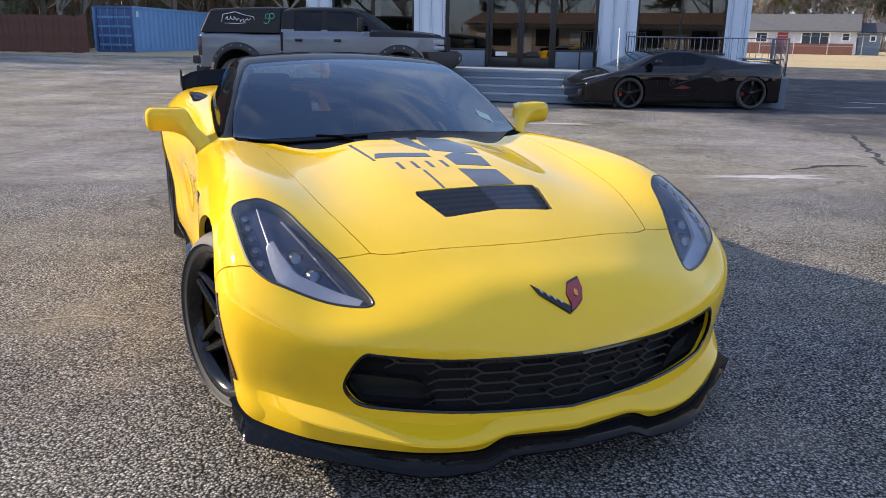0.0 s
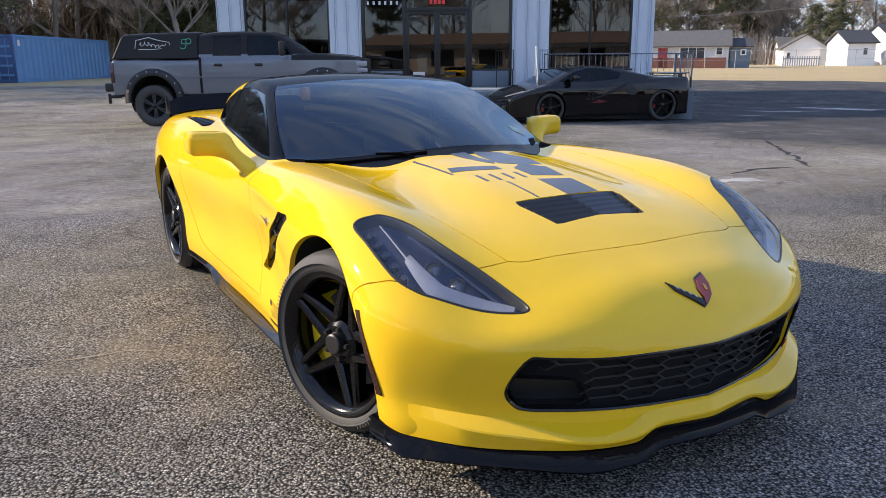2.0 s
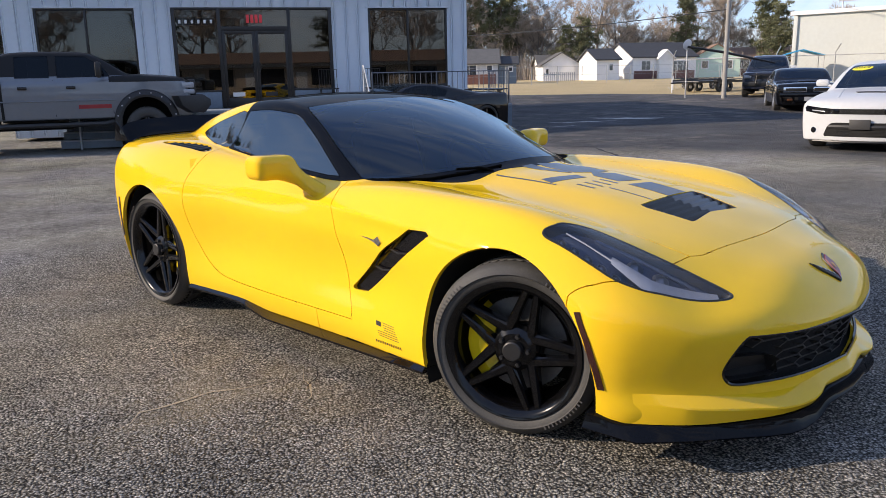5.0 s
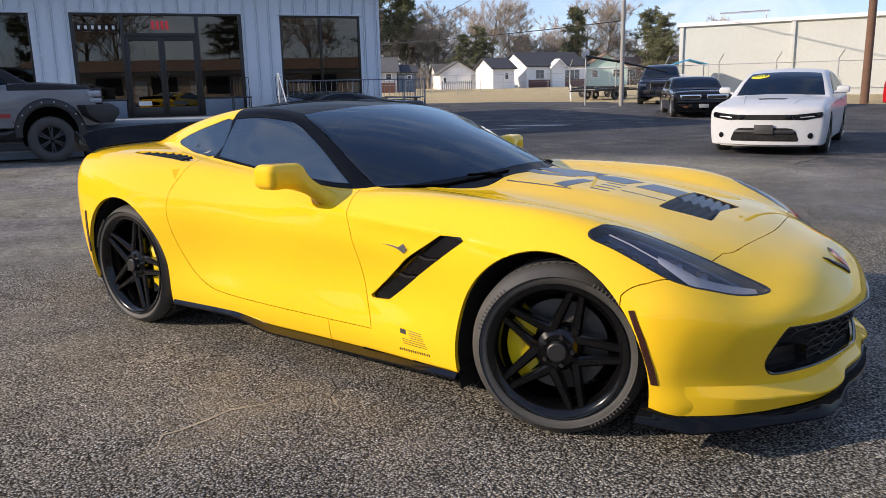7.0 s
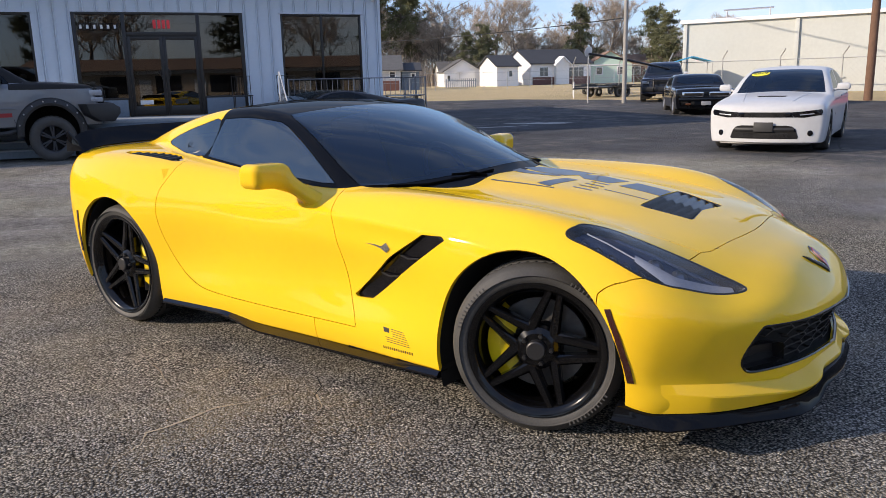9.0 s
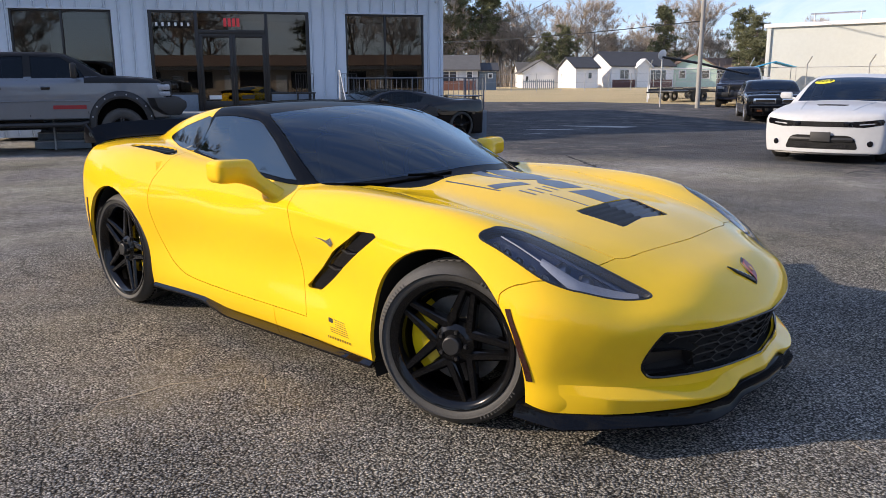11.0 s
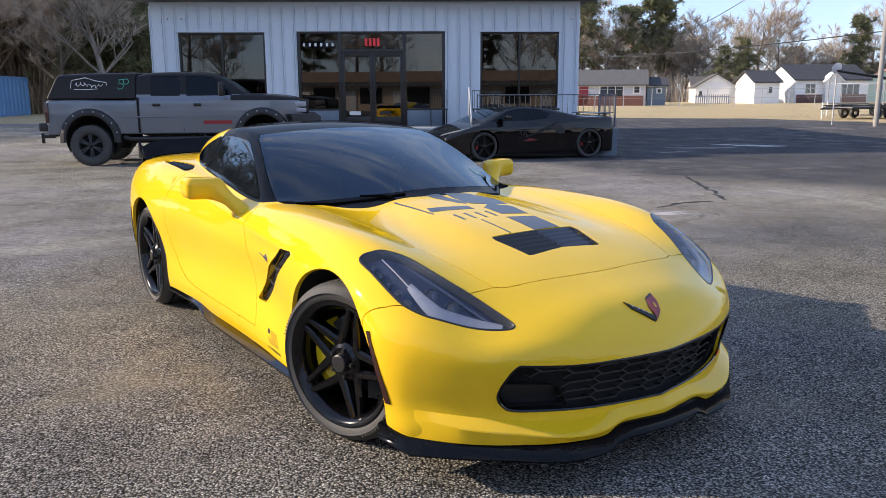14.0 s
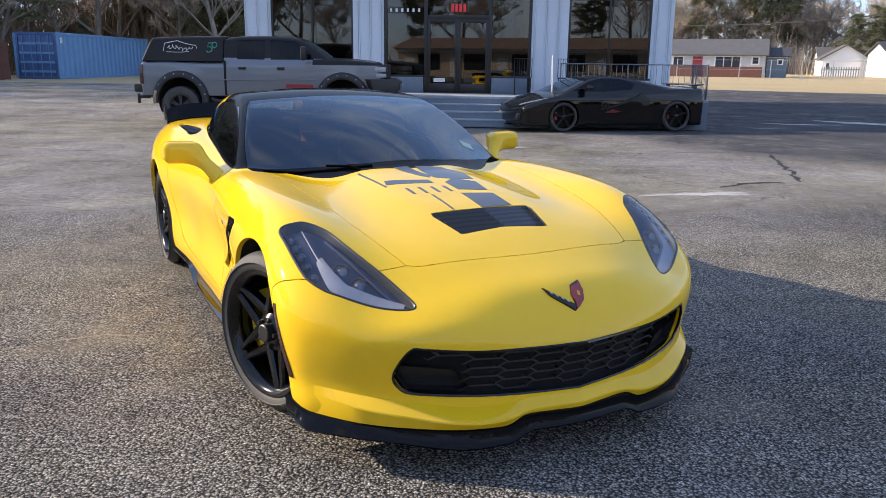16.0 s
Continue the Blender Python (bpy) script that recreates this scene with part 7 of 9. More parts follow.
def pickup():
    th, f = vehicle("pickup_truck", _tr, "lifted grey pickup with matte black top, canopy and fender flares", GREYPAINT,
                    ([-1.0, -0.8, 0.5, 1.0, 1.5, 2.6, 3.3, 3.7, 4.2, 4.55, 4.8], [1.40, 1.42, 1.42, 1.43, 1.44, 1.47, 1.52, 1.515, 1.48, 1.42, 1.33]),
                    ([0.98, 1.15, 1.4, 1.9, 2.4, 2.65, 2.9, 3.25, 3.6, 3.9], [1.90, 1.95, 1.975, 1.985, 1.975, 1.945, 1.84, 1.62, 1.38, 1.15]),
                    ([0.5, 0.8, 1.1, 1.4, 1.7, 2.1], [0.97, 0.99, 1.0, 0.985, 0.97, 0.95]),
                    ([-1.0, -0.6, 1.0, 3.0, 4.0, 4.6, 4.9], [0.98, 1.0, 1.0, 1.0, 0.99, 0.94, 0.88]),
                    4.72, -0.92, {"arch": ((0.0, 0.52), (3.70, 0.52)), "z": 0.55},
                    [("windshield", "top", [(3.42, 0.0), (3.36, 0.5), (3.24, 0.80), (2.78, 0.69), (2.75, 0.0)]),
                     ("side_a_window", "side", [(1.30, 1.46), (1.32, 1.86), (1.92, 1.875), (1.92, 1.46)]),
                     ("side_b_window", "side", [(2.06, 1.46), (2.06, 1.875), (2.62, 1.86), (2.95, 1.62), (3.05, 1.47)]),
                     ("rear_window", "side", [(0.2, 3.0), (0.21, 3.0), (0.2, 3.01)])], 1.45, "truck", sill=0.66, step=0.036, lean=0.28, crown=0.04, roof_mat=MATTEBLACK, top_mat=MATTEBLACK, tone_z=1.36, tone_x=3.02, roof_z=1.49, round_=0.10, nose_bow=0.10, tail_bow=0.02)
    # canopy over the bed
    def cf(x, y, z):
        a = np.abs(y)
        g = smax(z - 1.965 + 0.035 * a * a + 0.02 * (x - 0.9) ** 2, a - 0.985 + 0.26 * (z - 1.42), 0.08)
        g = smax(g, x - 0.985, 0.05)
        g = smax(g, (-0.86 + 0.45 * (z - 1.42)) - x, 0.07)
        return smax(g, 1.40 - z, 0.02)
    bm = body_mesh(cf, (-1.0, -0.1, 1.32), (1.1, 1.1, 2.1), 0.036, 1)
    canopy = shell("canopy", panel(bm, bm.faces[:], cf, gap=0, depth=0), MATTEBLACK, th, "matte black bed canopy")
    bm.free()
    for sg in (-1, 1):
        for wx in (0.0, 3.70):
            wh = plain_wheel(0.43, 0.31, 0.262, (wx, sg * 0.92, 0.43), th, 12, WHEELGREY, WHEELBLACK, face=sg, pairs=True)
            # lug tread
            bm = bmesh.new()
            for k in range(32):
                for row in (-1, 1):
                    add_box(bm, (0.014, 0.12, 0.05))
                    bmesh.ops.transform(bm, matrix=Matrix.Rotation(2 * math.pi * (k + 0.25 * row) / 32, 4, "Y") @ Matrix.Translation((0.43, row * 0.085, 0)), verts=bm.verts[-8:])
            tagged(part("tread", bm, RUBBER, wh, smooth=False), kind="stuff")
            bm = bmesh.new()
            rows = []
            for t in np.linspace(-0.12, math.pi + 0.12, 22):
                c, s = math.cos(t), math.sin(t)
                rows.append([bm.verts.new((wx + r * c, sg * y, 0.56 + r * s)) for r, y in ((0.50, 0.97), (0.50, 1.085), (0.545, 1.095), (0.62, 1.06), (0.65, 1.0), (0.64, 0.96))])
            for p, q in zip(rows, rows[1:]):
                for i in range(5):
                    bm.faces.new((p[i], p[i + 1], q[i + 1], q[i]))
            flare = part("fender_flare", bm, TRIMBLACK, th, "black bolted fender flare")
            for t in np.linspace(0.25, math.pi - 0.25, 8):
                part("bolt", moved(lathe([(0.0, 0.012), (0.012, 0.010), (0.016, 0.0), (0.0, 0.0)], 8, "Y"), Matrix.Translation((wx + 0.585 * math.cos(t), sg * 1.085, 0.56 + 0.585 * math.sin(t))) @ (Matrix.Rotation(math.pi, 4, "X") if sg < 0 else Matrix())), SILVER, flare)
        part("bed_gap", box((0.05, 0.02, 0.74), (1.03, sg * 0.995, 1.06)), WELLBLACK, th)
        for xs in ([(1.98, 1.42), (1.98, 0.72)], [(3.06, 1.42), (3.06, 0.75)]):
            seam(th, f, xs, sg, 0.008)
        for x in (1.42, 2.30):
            part("door_handle", box((0.17, 0.035, 0.06), (x, sg * 1.005, 1.27), bevel=0.015), GLOSSBLACK, th, "black door handle")
        part("body_moulding", tube([(x, sg * (hit_y(f, x, 1.02, 1.4) + 0.002), 1.02) for x in np.linspace(0.62, 3.1, 12)], 0.014, 6), GREYPAINT, th)
        part("side_mirror", joined(box((0.12, 0.20, 0.30), (2.86, sg * 1.22, 1.60), bevel=0.04), tube([(2.90, sg * 0.95, 1.53), (2.88, sg * 1.15, 1.55)], 0.025, 6)), SATINBLACK, th, "tall towing mirror")
        part("running_board", tube([(0.70, sg * 0.98, 0.60), (0.85, sg * 1.06, 0.56), (2.9, sg * 1.06, 0.56), (3.05, sg * 0.98, 0.60)], 0.045, 8), TRIMBLACK, th, "black side step bar")
        part("headlight", box((0.26, 0.32, 0.12), (4.56, sg * 0.80, 1.275), bevel=0.03), HEADLAMP, th, "clear headlight")
        part("turn_lamp", box((0.25, 0.32, 0.10), (4.57, sg * 0.80, 1.145), bevel=0.025), HEADLAMP, th, "clear lamp")
        part("tail_lamp", box((0.08, 0.10, 0.42), (-0.87, sg * 0.96, 1.12), bevel=0.02), mat("dark_red_lens", (0.06, 0.01, 0.01), 0.2, coat=1), th)
        part("exhaust", tube([(0.6, sg * 0.3, 0.5), (2.2, sg * 0.3, 0.5)], 0.06, 8), WELLBLACK, th)
        part("leaf_spring", box((1.2, 0.08, 0.09), (0.0, sg * 0.55, 0.55), bevel=0.02), WELLBLACK, th)
    for wx in (0.0, 3.7):
        part("axle", tube([(wx, -0.8, 0.445), (wx, 0.8, 0.445)], 0.075, 10), WELLBLACK, th)
    part("front_bumper", prism([(4.55, 0.74), (4.62, 1.06), (4.86, 1.08), (5.02, 0.98), (5.02, 0.86), (4.86, 0.70)], 1.55, "Y", -0.775, 0.02), TRIMBLACK, th, "heavy black steel bumper")
    for sg in (-1, 1):
        part("bumper_wing", moved(prism([(-0.42, 0.86), (-0.50, 1.07), (0.10, 1.07), (0.22, 0.97), (0.22, 0.86), (0.10, 0.72), (-0.20, 0.72)], 0.34, "Y", -0.17, 0.02), Matrix.Translation((4.72, sg * 0.90, 0)) @ Matrix.Rotation(sg * -0.45, 4, "Z")), TRIMBLACK, th, "heavy black steel bumper")
    for y in (-0.62, -0.48, 0.48, 0.62):
        part("bumper_lamp", moved(lathe([(0.0, 0.02), (0.04, 0.015), (0.05, 0.0), (0.0, 0.0)], 14, "X"), Matrix.Translation((5.015, y, 0.92))), HEADLAMP, th)
    part("grille", box((0.14, 1.26, 0.34), (4.66, 0, 1.22), bevel=0.03), SATINBLACK, th, "black grille")
    part("rear_bumper", joined(box((0.20, 1.9, 0.18), (-0.98, 0, 0.82), bevel=0.03), box((0.16, 0.3, 0.10), (-1.02, 0, 0.64), bevel=0.02)), SATINBLACK, th, "black step bumper")
    part("hitch", joined(box((0.30, 0.07, 0.07), (-1.12, -0.25, 0.60), bevel=0.01), box((0.06, 0.07, 0.22), (-1.24, -0.25, 0.56), bevel=0.01)), SATINBLACK, th)
    # lettering on the canopy: a plain scroll shape and green number
    on = lambda x, z: Vector((x, -(0.985 - 0.26 * (z - 1.42)) - 0.012, z))
    part("canopy_graphic", tube([on(x, z) for x, z in ((-0.35, 1.62), (-0.33, 1.78), (-0.05, 1.84), (0.15, 1.78), (0.38, 1.74), (0.40, 1.68))], 0.007, 5), WHITESIGN, th, "white outline graphic")
    part("canopy_graphic", tube([on(-0.26 + 0.56 * u + 0.018 * math.sin(46 * u), 1.685 + 0.045 * math.sin(38 * u) * (1 - 0.4 * u) + 0.03 * math.sin(7 * u)) for u in np.linspace(0, 1, 90)], 0.006, 4), WHITESIGN, th, "white script-like scroll")
    part("canopy_graphic", tube([on(-0.28, 1.60), on(0.0, 1.595), on(0.22, 1.61)], 0.007, 4), WHITESIGN, th, "white bar graphic")
    green = mat("green_vinyl", (0.05, 0.45, 0.30), 0.5)
    part("number_five", tube([on(0.66 + x, 1.60 + z) for x, z in ((0.10, 0.20), (0.0, 0.20), (-0.01, 0.11), (0.05, 0.12), (0.09, 0.08), (0.07, 0.02), (0.0, 0.0), (-0.04, 0.03))], 0.009, 5), green, th, "green outline five")
    part("number_ring", tube([on(0.80 + 0.055 * math.cos(t), 1.76 + 0.055 * math.sin(t)) for t in np.linspace(0, 2 * math.pi, 20)], 0.008, 5), green, th, "green outline ring")
    part("door_sign", box((0.62, 0.008, 0.075), (2.72, -1.008, 0.90)), mat("red_vinyl", (0.30, 0.02, 0.025), 0.5), th, "red bar sign on the door")


pickup()

# --- white saloon facing the lot
WHITEPAINT = paint("white_paint", (0.52, 0.535, 0.55), 0.35, 0.3)
_ch = Matrix.Translation((10.05, 9.25, 0.0)) @ Matrix.Rotation(radians(-153), 4, "Z")


def honeycomb_panel(w, h, cell, r=0.004):
    bm = bmesh.new()
    n, m = int(w / cell), int(h / (cell * 0.5))
    for i in range(n + 1):
        for j in range(m + 1):
            y, z = -w / 2 + (i + 0.5 * (j % 2)) * cell, -h / 2 + j * cell * 0.5
            if abs(y) < w / 2 and abs(z) < h / 2:
                for dy, dz in ((0.5, 0.0), (-0.25, 0.25), (-0.25, -0.25)):
                    add_tube(bm, [(0, y, z), (0, y + dy * cell * 0.9, z + dz * cell)], r, 4, False)
    return bm


def white_saloon():
    th, f = vehicle("saloon_car", _ch, "white four-door saloon with black grilles and bonnet scoop", WHITEPAINT,
                    ([1.0, 0.9, 0.6, 0.2, -0.3, -0.6, -1.5, -2.6, -3.4, -3.9, -4.2], [0.76, 0.82, 0.90, 0.95, 0.99, 1.0, 1.0, 1.03, 1.08, 1.08, 1.04]),
                    ([-0.45, -0.7, -1.1, -1.45, -1.8, -2.3, -2.8, -3.2, -3.6, -3.9], [0.92, 1.08, 1.32, 1.43, 1.475, 1.48, 1.44, 1.33, 1.17, 1.02]),
                    ([0.1, 0.3, 0.5, 0.7, 0.9, 1.1, 1.5], [0.94, 0.98, 1.0, 1.0, 0.985, 0.95, 0.9]),
                    ([1.1, 0.8, 0.3, -0.5, -1.5, -2.5, -3.2, -3.9, -4.3], [0.86, 0.93, 0.95, 0.945, 0.94, 0.95, 0.96, 0.93, 0.88]),
                    1.02, -4.08, {"arch": ((0.0, 0.375), (-3.05, 0.375)), "z": 0.345},
                    [("windshield", "top", [(-0.56, 0.0), (-0.57, 0.4), (-0.64, 0.77), (-1.40, 0.61), (-1.36, 0.0)]),
                     ("side_a_window", "side", [(-1.02, 1.03), (-1.45, 1.33), (-1.85, 1.39), (-2.02, 1.39), (-2.02, 1.03)]),
                     ("side_b_window", "side", [(-2.12, 1.03), (-2.12, 1.39), (-2.5, 1.375), (-3.05, 1.20), (-3.1, 1.06)]),
                     ("rear_window", "top", [(-2.95, 0.0), (-2.95, 0.5), (-3.55, 0.58), (-3.6, 0.0)])], 1.01, sill=0.17, round_=0.13, nose_bow=0.27, crown=0.075, lean=0.40, step=0.028)
    for sg in (-1, 1):
        plain_wheel(0.345, 0.25, 0.26, (0, sg * 0.82, 0.345), th, 7, WHEELBLACK, face=sg)
        plain_wheel(0.345, 0.25, 0.26, (-3.05, sg * 0.82, 0.345), th, 7, WHEELBLACK, face=sg)
        part("headlight", patch(f, [(sg * 0.42, 0.690), (sg * 0.62, 0.705), (sg * 0.86, 0.735), (sg * 0.885, 0.70), (sg * 0.87, 0.645), (sg * 0.62, 0.600), (sg * 0.46, 0.605)], "front", 1, 0.004, 0.008), GLOSSBLACK, th, "dark smoked headlight")
        part("daytime_lamp", tube([(hit_x(f, y, 0.665) + 0.008, sg * y, 0.640 + 0.09 * (y - 0.5)) for y in (0.55, 0.65, 0.76)], 0.010, 6), HEADLAMP, th, "clear lamp")
        part("fog_lamp", moved(lathe([(0.0, 0.01), (0.036, 0.01), (0.048, 0.0), (0.0, 0.0)], 18, "X"), Matrix.Translation((hit_x(f, 0.72, 0.34) + 0.004, sg * 0.72, 0.34)) @ Matrix.Rotation(sg * 0.45, 4, "Z")), GLOSSBLACK, th, "round fog lamp in a black bezel")
        part("side_mirror", joined(box((0.12, 0.22, 0.13), (-0.92, sg * 1.04, 1.08), bevel=0.045), tube([(-0.90, sg * 0.88, 1.02), (-0.92, sg * 0.96, 1.04)], 0.025, 6)), WHITEPAINT, th)
        seam(th, f, [(-0.75, 1.0), (-0.78, 0.6), (-0.72, 0.28)], sg)
        seam(th, f, [(-2.08, 1.02), (-2.08, 0.3)], sg)
        part("door_handle", box((0.18, 0.03, 0.035), (-1.85, sg * 0.955, 0.90), bevel=0.012), WHITEPAINT, th)
        part("door_handle", box((0.18, 0.03, 0.035), (-2.85, sg * 0.965, 0.92), bevel=0.012), WHITEPAINT, th)
        part("grille_vane", box((0.05, 0.09, 0.075), (hit_x(f, 0.37, 0.65) + 0.004, sg * 0.37, 0.655), bevel=0.015), GLOSSBLACK, th)
        part("bonnet_crease", tube([(x, sg * (0.40 + 0.16 * (0.75 - x) / 1.2), hit_z(f, x, 0.40 + 0.16 * (0.75 - x) / 1.2) - 0.004) for x in np.linspace(0.75, -0.45, 9)], 0.012, 6), WHITEPAINT, th)
    part("upper_grille", patch(f, [(-0.455, 0.605), (-0.42, 0.690), (0.42, 0.690), (0.455, 0.605)], "front", 1, 0.004, 0.006), WELLBLACK, th, "black honeycomb upper grille")
    part("grille_mesh", moved(honeycomb_panel(0.66, 0.07, 0.035, 0.003), Matrix.Translation((1.022, 0, 0.648))), TRIMBLACK, th)
    part("lower_grille", patch(f, [(-0.53, 0.245), (-0.545, 0.275), (-0.50, 0.40), (-0.44, 0.455), (-0.36, 0.47), (0.36, 0.47), (0.44, 0.455), (0.50, 0.40), (0.545, 0.275), (0.53, 0.245)], "front", 1, 0.004, 0.006), WELLBLACK, th, "black lower grille")
    part("grille_mesh", moved(honeycomb_panel(0.80, 0.10, 0.04, 0.003), Matrix.Translation((1.022, 0, 0.31))), TRIMBLACK, th)
    part("grille_bar", tube([(hit_x(f, abs(y), 0.40) - 0.012, y, 0.40) for y in np.linspace(-0.47, 0.47, 13)], 0.042, 8), TRIMBLACK, th)
    part("plate_holder", box((0.02, 0.31, 0.16), (1.05, 0, 0.445), bevel=0.008), PLATEGREY, th, "grey front plate bracket")
    part("chin_lip", tube([(hit_x(f, abs(y), 0.24) + 0.01, y, 0.165) for y in np.linspace(-0.72, 0.72, 13)], 0.018, 6), SATINBLACK, th, "black chin lip")
    part("bonnet_scoop", patch(f, [(0.24, -0.25), (0.345, -0.20), (0.345, 0.20), (0.24, 0.25)], "top", 1, 0.006, 0.008), WELLBLACK, th, "black bonnet scoop")
    for sg in (-1, 1):
        part("wiper", tube([(-0.60, sg * 0.1 + 0.1, 1.01), (-0.66, sg * 0.5 + 0.1, 1.02)], 0.01, 5), SATINBLACK, th)
    gx = lambda y, u: (-0.66 - 0.70 * u, y, hit_z(f, -0.66 - 0.70 * u, abs(y)) + 0.012)
    part("windshield_sticker", patch(f, [(-1.17 + 0.09 * math.cos(t), -0.44 + 0.17 * math.sin(t)) for t in np.linspace(0, 2 * math.pi, 18)[:-1]], "top", 1, 0.006, 0.002), mat("yellow_sticker", (0.80, 0.72, 0.05), 0.6), th, "yellow oval price sticker")
    tx = bpy.data.curves.new("year_lettering", "FONT")
    tx.body, tx.size, tx.extrude, tx.align_x, tx.align_y = "2019", 0.13, 0.001, "CENTER", "CENTER"
    ob = new("year_lettering", tx)
    ob.parent = th
    ob.data.materials.append(SATINBLACK)
    ob.matrix_basis = Matrix.Translation((-1.165, -0.44, hit_z(f, -1.165, 0.44) + 0.022)) @ Matrix.Rotation(math.pi / 2, 4, "Z") @ Matrix.Rotation(0.49, 4, "X")


white_saloon()


def plain_car(name, at, label, colour, kind="coupe"):
    """Smaller cars of the far lot."""
    if kind == "muscle":
        th, f = vehicle(name, at, label, colour,
                        ([0.95, 0.85, 0.4, -0.4, -1.2, -2.2, -3.0, -3.8, -4.2], [0.78, 0.83, 0.87, 0.91, 0.93, 0.93, 0.96, 0.90, 0.84]),
                        ([-0.7, -0.95, -1.25, -1.5, -1.9, -2.3, -2.7, -3.1, -3.4], [0.85, 1.02, 1.24, 1.315, 1.33, 1.31, 1.20, 1.03, 0.88]),
                        ([0.1, 0.3, 0.6, 0.8, 1.0, 1.4], [0.92, 0.97, 1.0, 0.98, 0.94, 0.9]), ([1.0, 0.6, 0.0, -1.5, -3.0, -4.2], [0.92, 0.95, 0.955, 0.94, 0.95, 0.88]),
                        0.92, -4.15, {"arch": ((0.0, 0.36), (-2.92, 0.36)), "z": 0.33},
                        [("windshield", "top", [(-0.90, 0.0), (-0.93, 0.45), (-1.02, 0.72), (-1.42, 0.58), (-1.40, 0.0)]), ("side_window", "side", [(-1.15, 0.96), (-1.40, 1.23), (-2.1, 1.24), (-2.5, 0.97)])], 0.93, sill=0.20, step=0.04, nose_bow=0.05)
        for sg in (-1, 1):
            for x in (0, -2.92):
                plain_wheel(0.335, 0.22, 0.20, (x, sg * 0.82, 0.335), th, 5, SILVER, face=sg)
            part("grille", box((0.05, 0.66, 0.16), (0.925, sg * 0.42, 0.66), bevel=0.01), CHROME, th, "chrome-edged grille half")
            part("grille_mesh", box((0.03, 0.57, 0.09), (0.94, sg * 0.40, 0.66), bevel=0.008), WELLBLACK, th)
            part("fog_lamp", box((0.03, 0.16, 0.06), (0.93, sg * 0.55, 0.36), bevel=0.01), mat("amber_lens", (0.10, 0.035, 0.012), 0.3), th, "amber lamp")
        part("front_bumper", box((0.08, 1.70, 0.12), (0.93, 0, 0.50), bevel=0.03), colour, th)
        part("number_plate", box((0.02, 0.30, 0.12), (0.98, 0, 0.38), bevel=0.005), PLATEPALE, th, "plate with plain bars")
        part("bonnet_scoop", box((0.5, 0.5, 0.05), (0.0, 0, 0.90), bevel=0.02), colour, th)
    elif kind == "suv":
        th, f = vehicle(name, at, label, colour,
                        ([0.9, 0.8, 0.4, -0.3, -1.0, -2.0, -3.0, -3.7, -4.0], [0.98, 1.03, 1.08, 1.12, 1.15, 1.15, 1.15, 1.15, 1.12]),
                        ([-0.5, -0.8, -1.1, -1.4, -2.0, -2.8, -3.4, -3.75, -3.95], [1.05, 1.30, 1.58, 1.74, 1.80, 1.80, 1.76, 1.58, 1.2]),
                        ([0.2, 0.5, 0.8, 1.1, 1.8], [0.95, 1.0, 1.0, 0.97, 0.9]), ([1.0, 0.6, 0.0, -1.5, -3.0, -4.1], [0.88, 0.93, 0.95, 0.95, 0.95, 0.90]),
                        0.92, -3.9, {"arch": ((0.0, 0.42), (-2.9, 0.42)), "z": 0.38},
                        [("windshield", "top", [(-0.65, 0.0), (-0.70, 0.45), (-0.85, 0.75), (-1.28, 0.66), (-1.26, 0.0)]), ("side_a_window", "side", [(-1.0, 1.18), (-1.35, 1.62), (-1.9, 1.68), (-1.9, 1.18)]), ("side_b_window", "side", [(-2.0, 1.18), (-2.0, 1.68), (-2.8, 1.68), (-2.8, 1.18)]), ("side_c_window", "side", [(-2.9, 1.18), (-2.9, 1.67), (-3.4, 1.62), (-3.6, 1.2)])], 1.16, sill=0.34, step=0.045)
        for sg in (-1, 1):
            for x in (0, -2.9):
                plain_wheel(0.38, 0.25, 0.23, (x, sg * 0.83, 0.38), th, 6, SILVER, face=sg)
            part("headlight", box((0.06, 0.30, 0.13), (0.88, sg * 0.70, 0.86), bevel=0.02), HEADLAMP, th)
            part("push_bar", tube([(0.92, sg * 0.35, 0.45), (1.05, sg * 0.35, 0.60), (1.02, sg * 0.32, 1.02)], 0.028, 8), SATINBLACK, th, "black push bar")
        part("push_bar", tube([(1.03, -0.62, 0.92), (1.05, -0.35, 0.95), (1.05, 0.35, 0.95), (1.03, 0.62, 0.92)], 0.025, 8), SATINBLACK, th)
        part("grille", box((0.05, 0.85, 0.18), (0.90, 0, 0.86), bevel=0.02), SATINBLACK, th)
        part("front_bumper", box((0.14, 1.75, 0.22), (0.88, 0, 0.56), bevel=0.05), SATINBLACK, th)
    else:
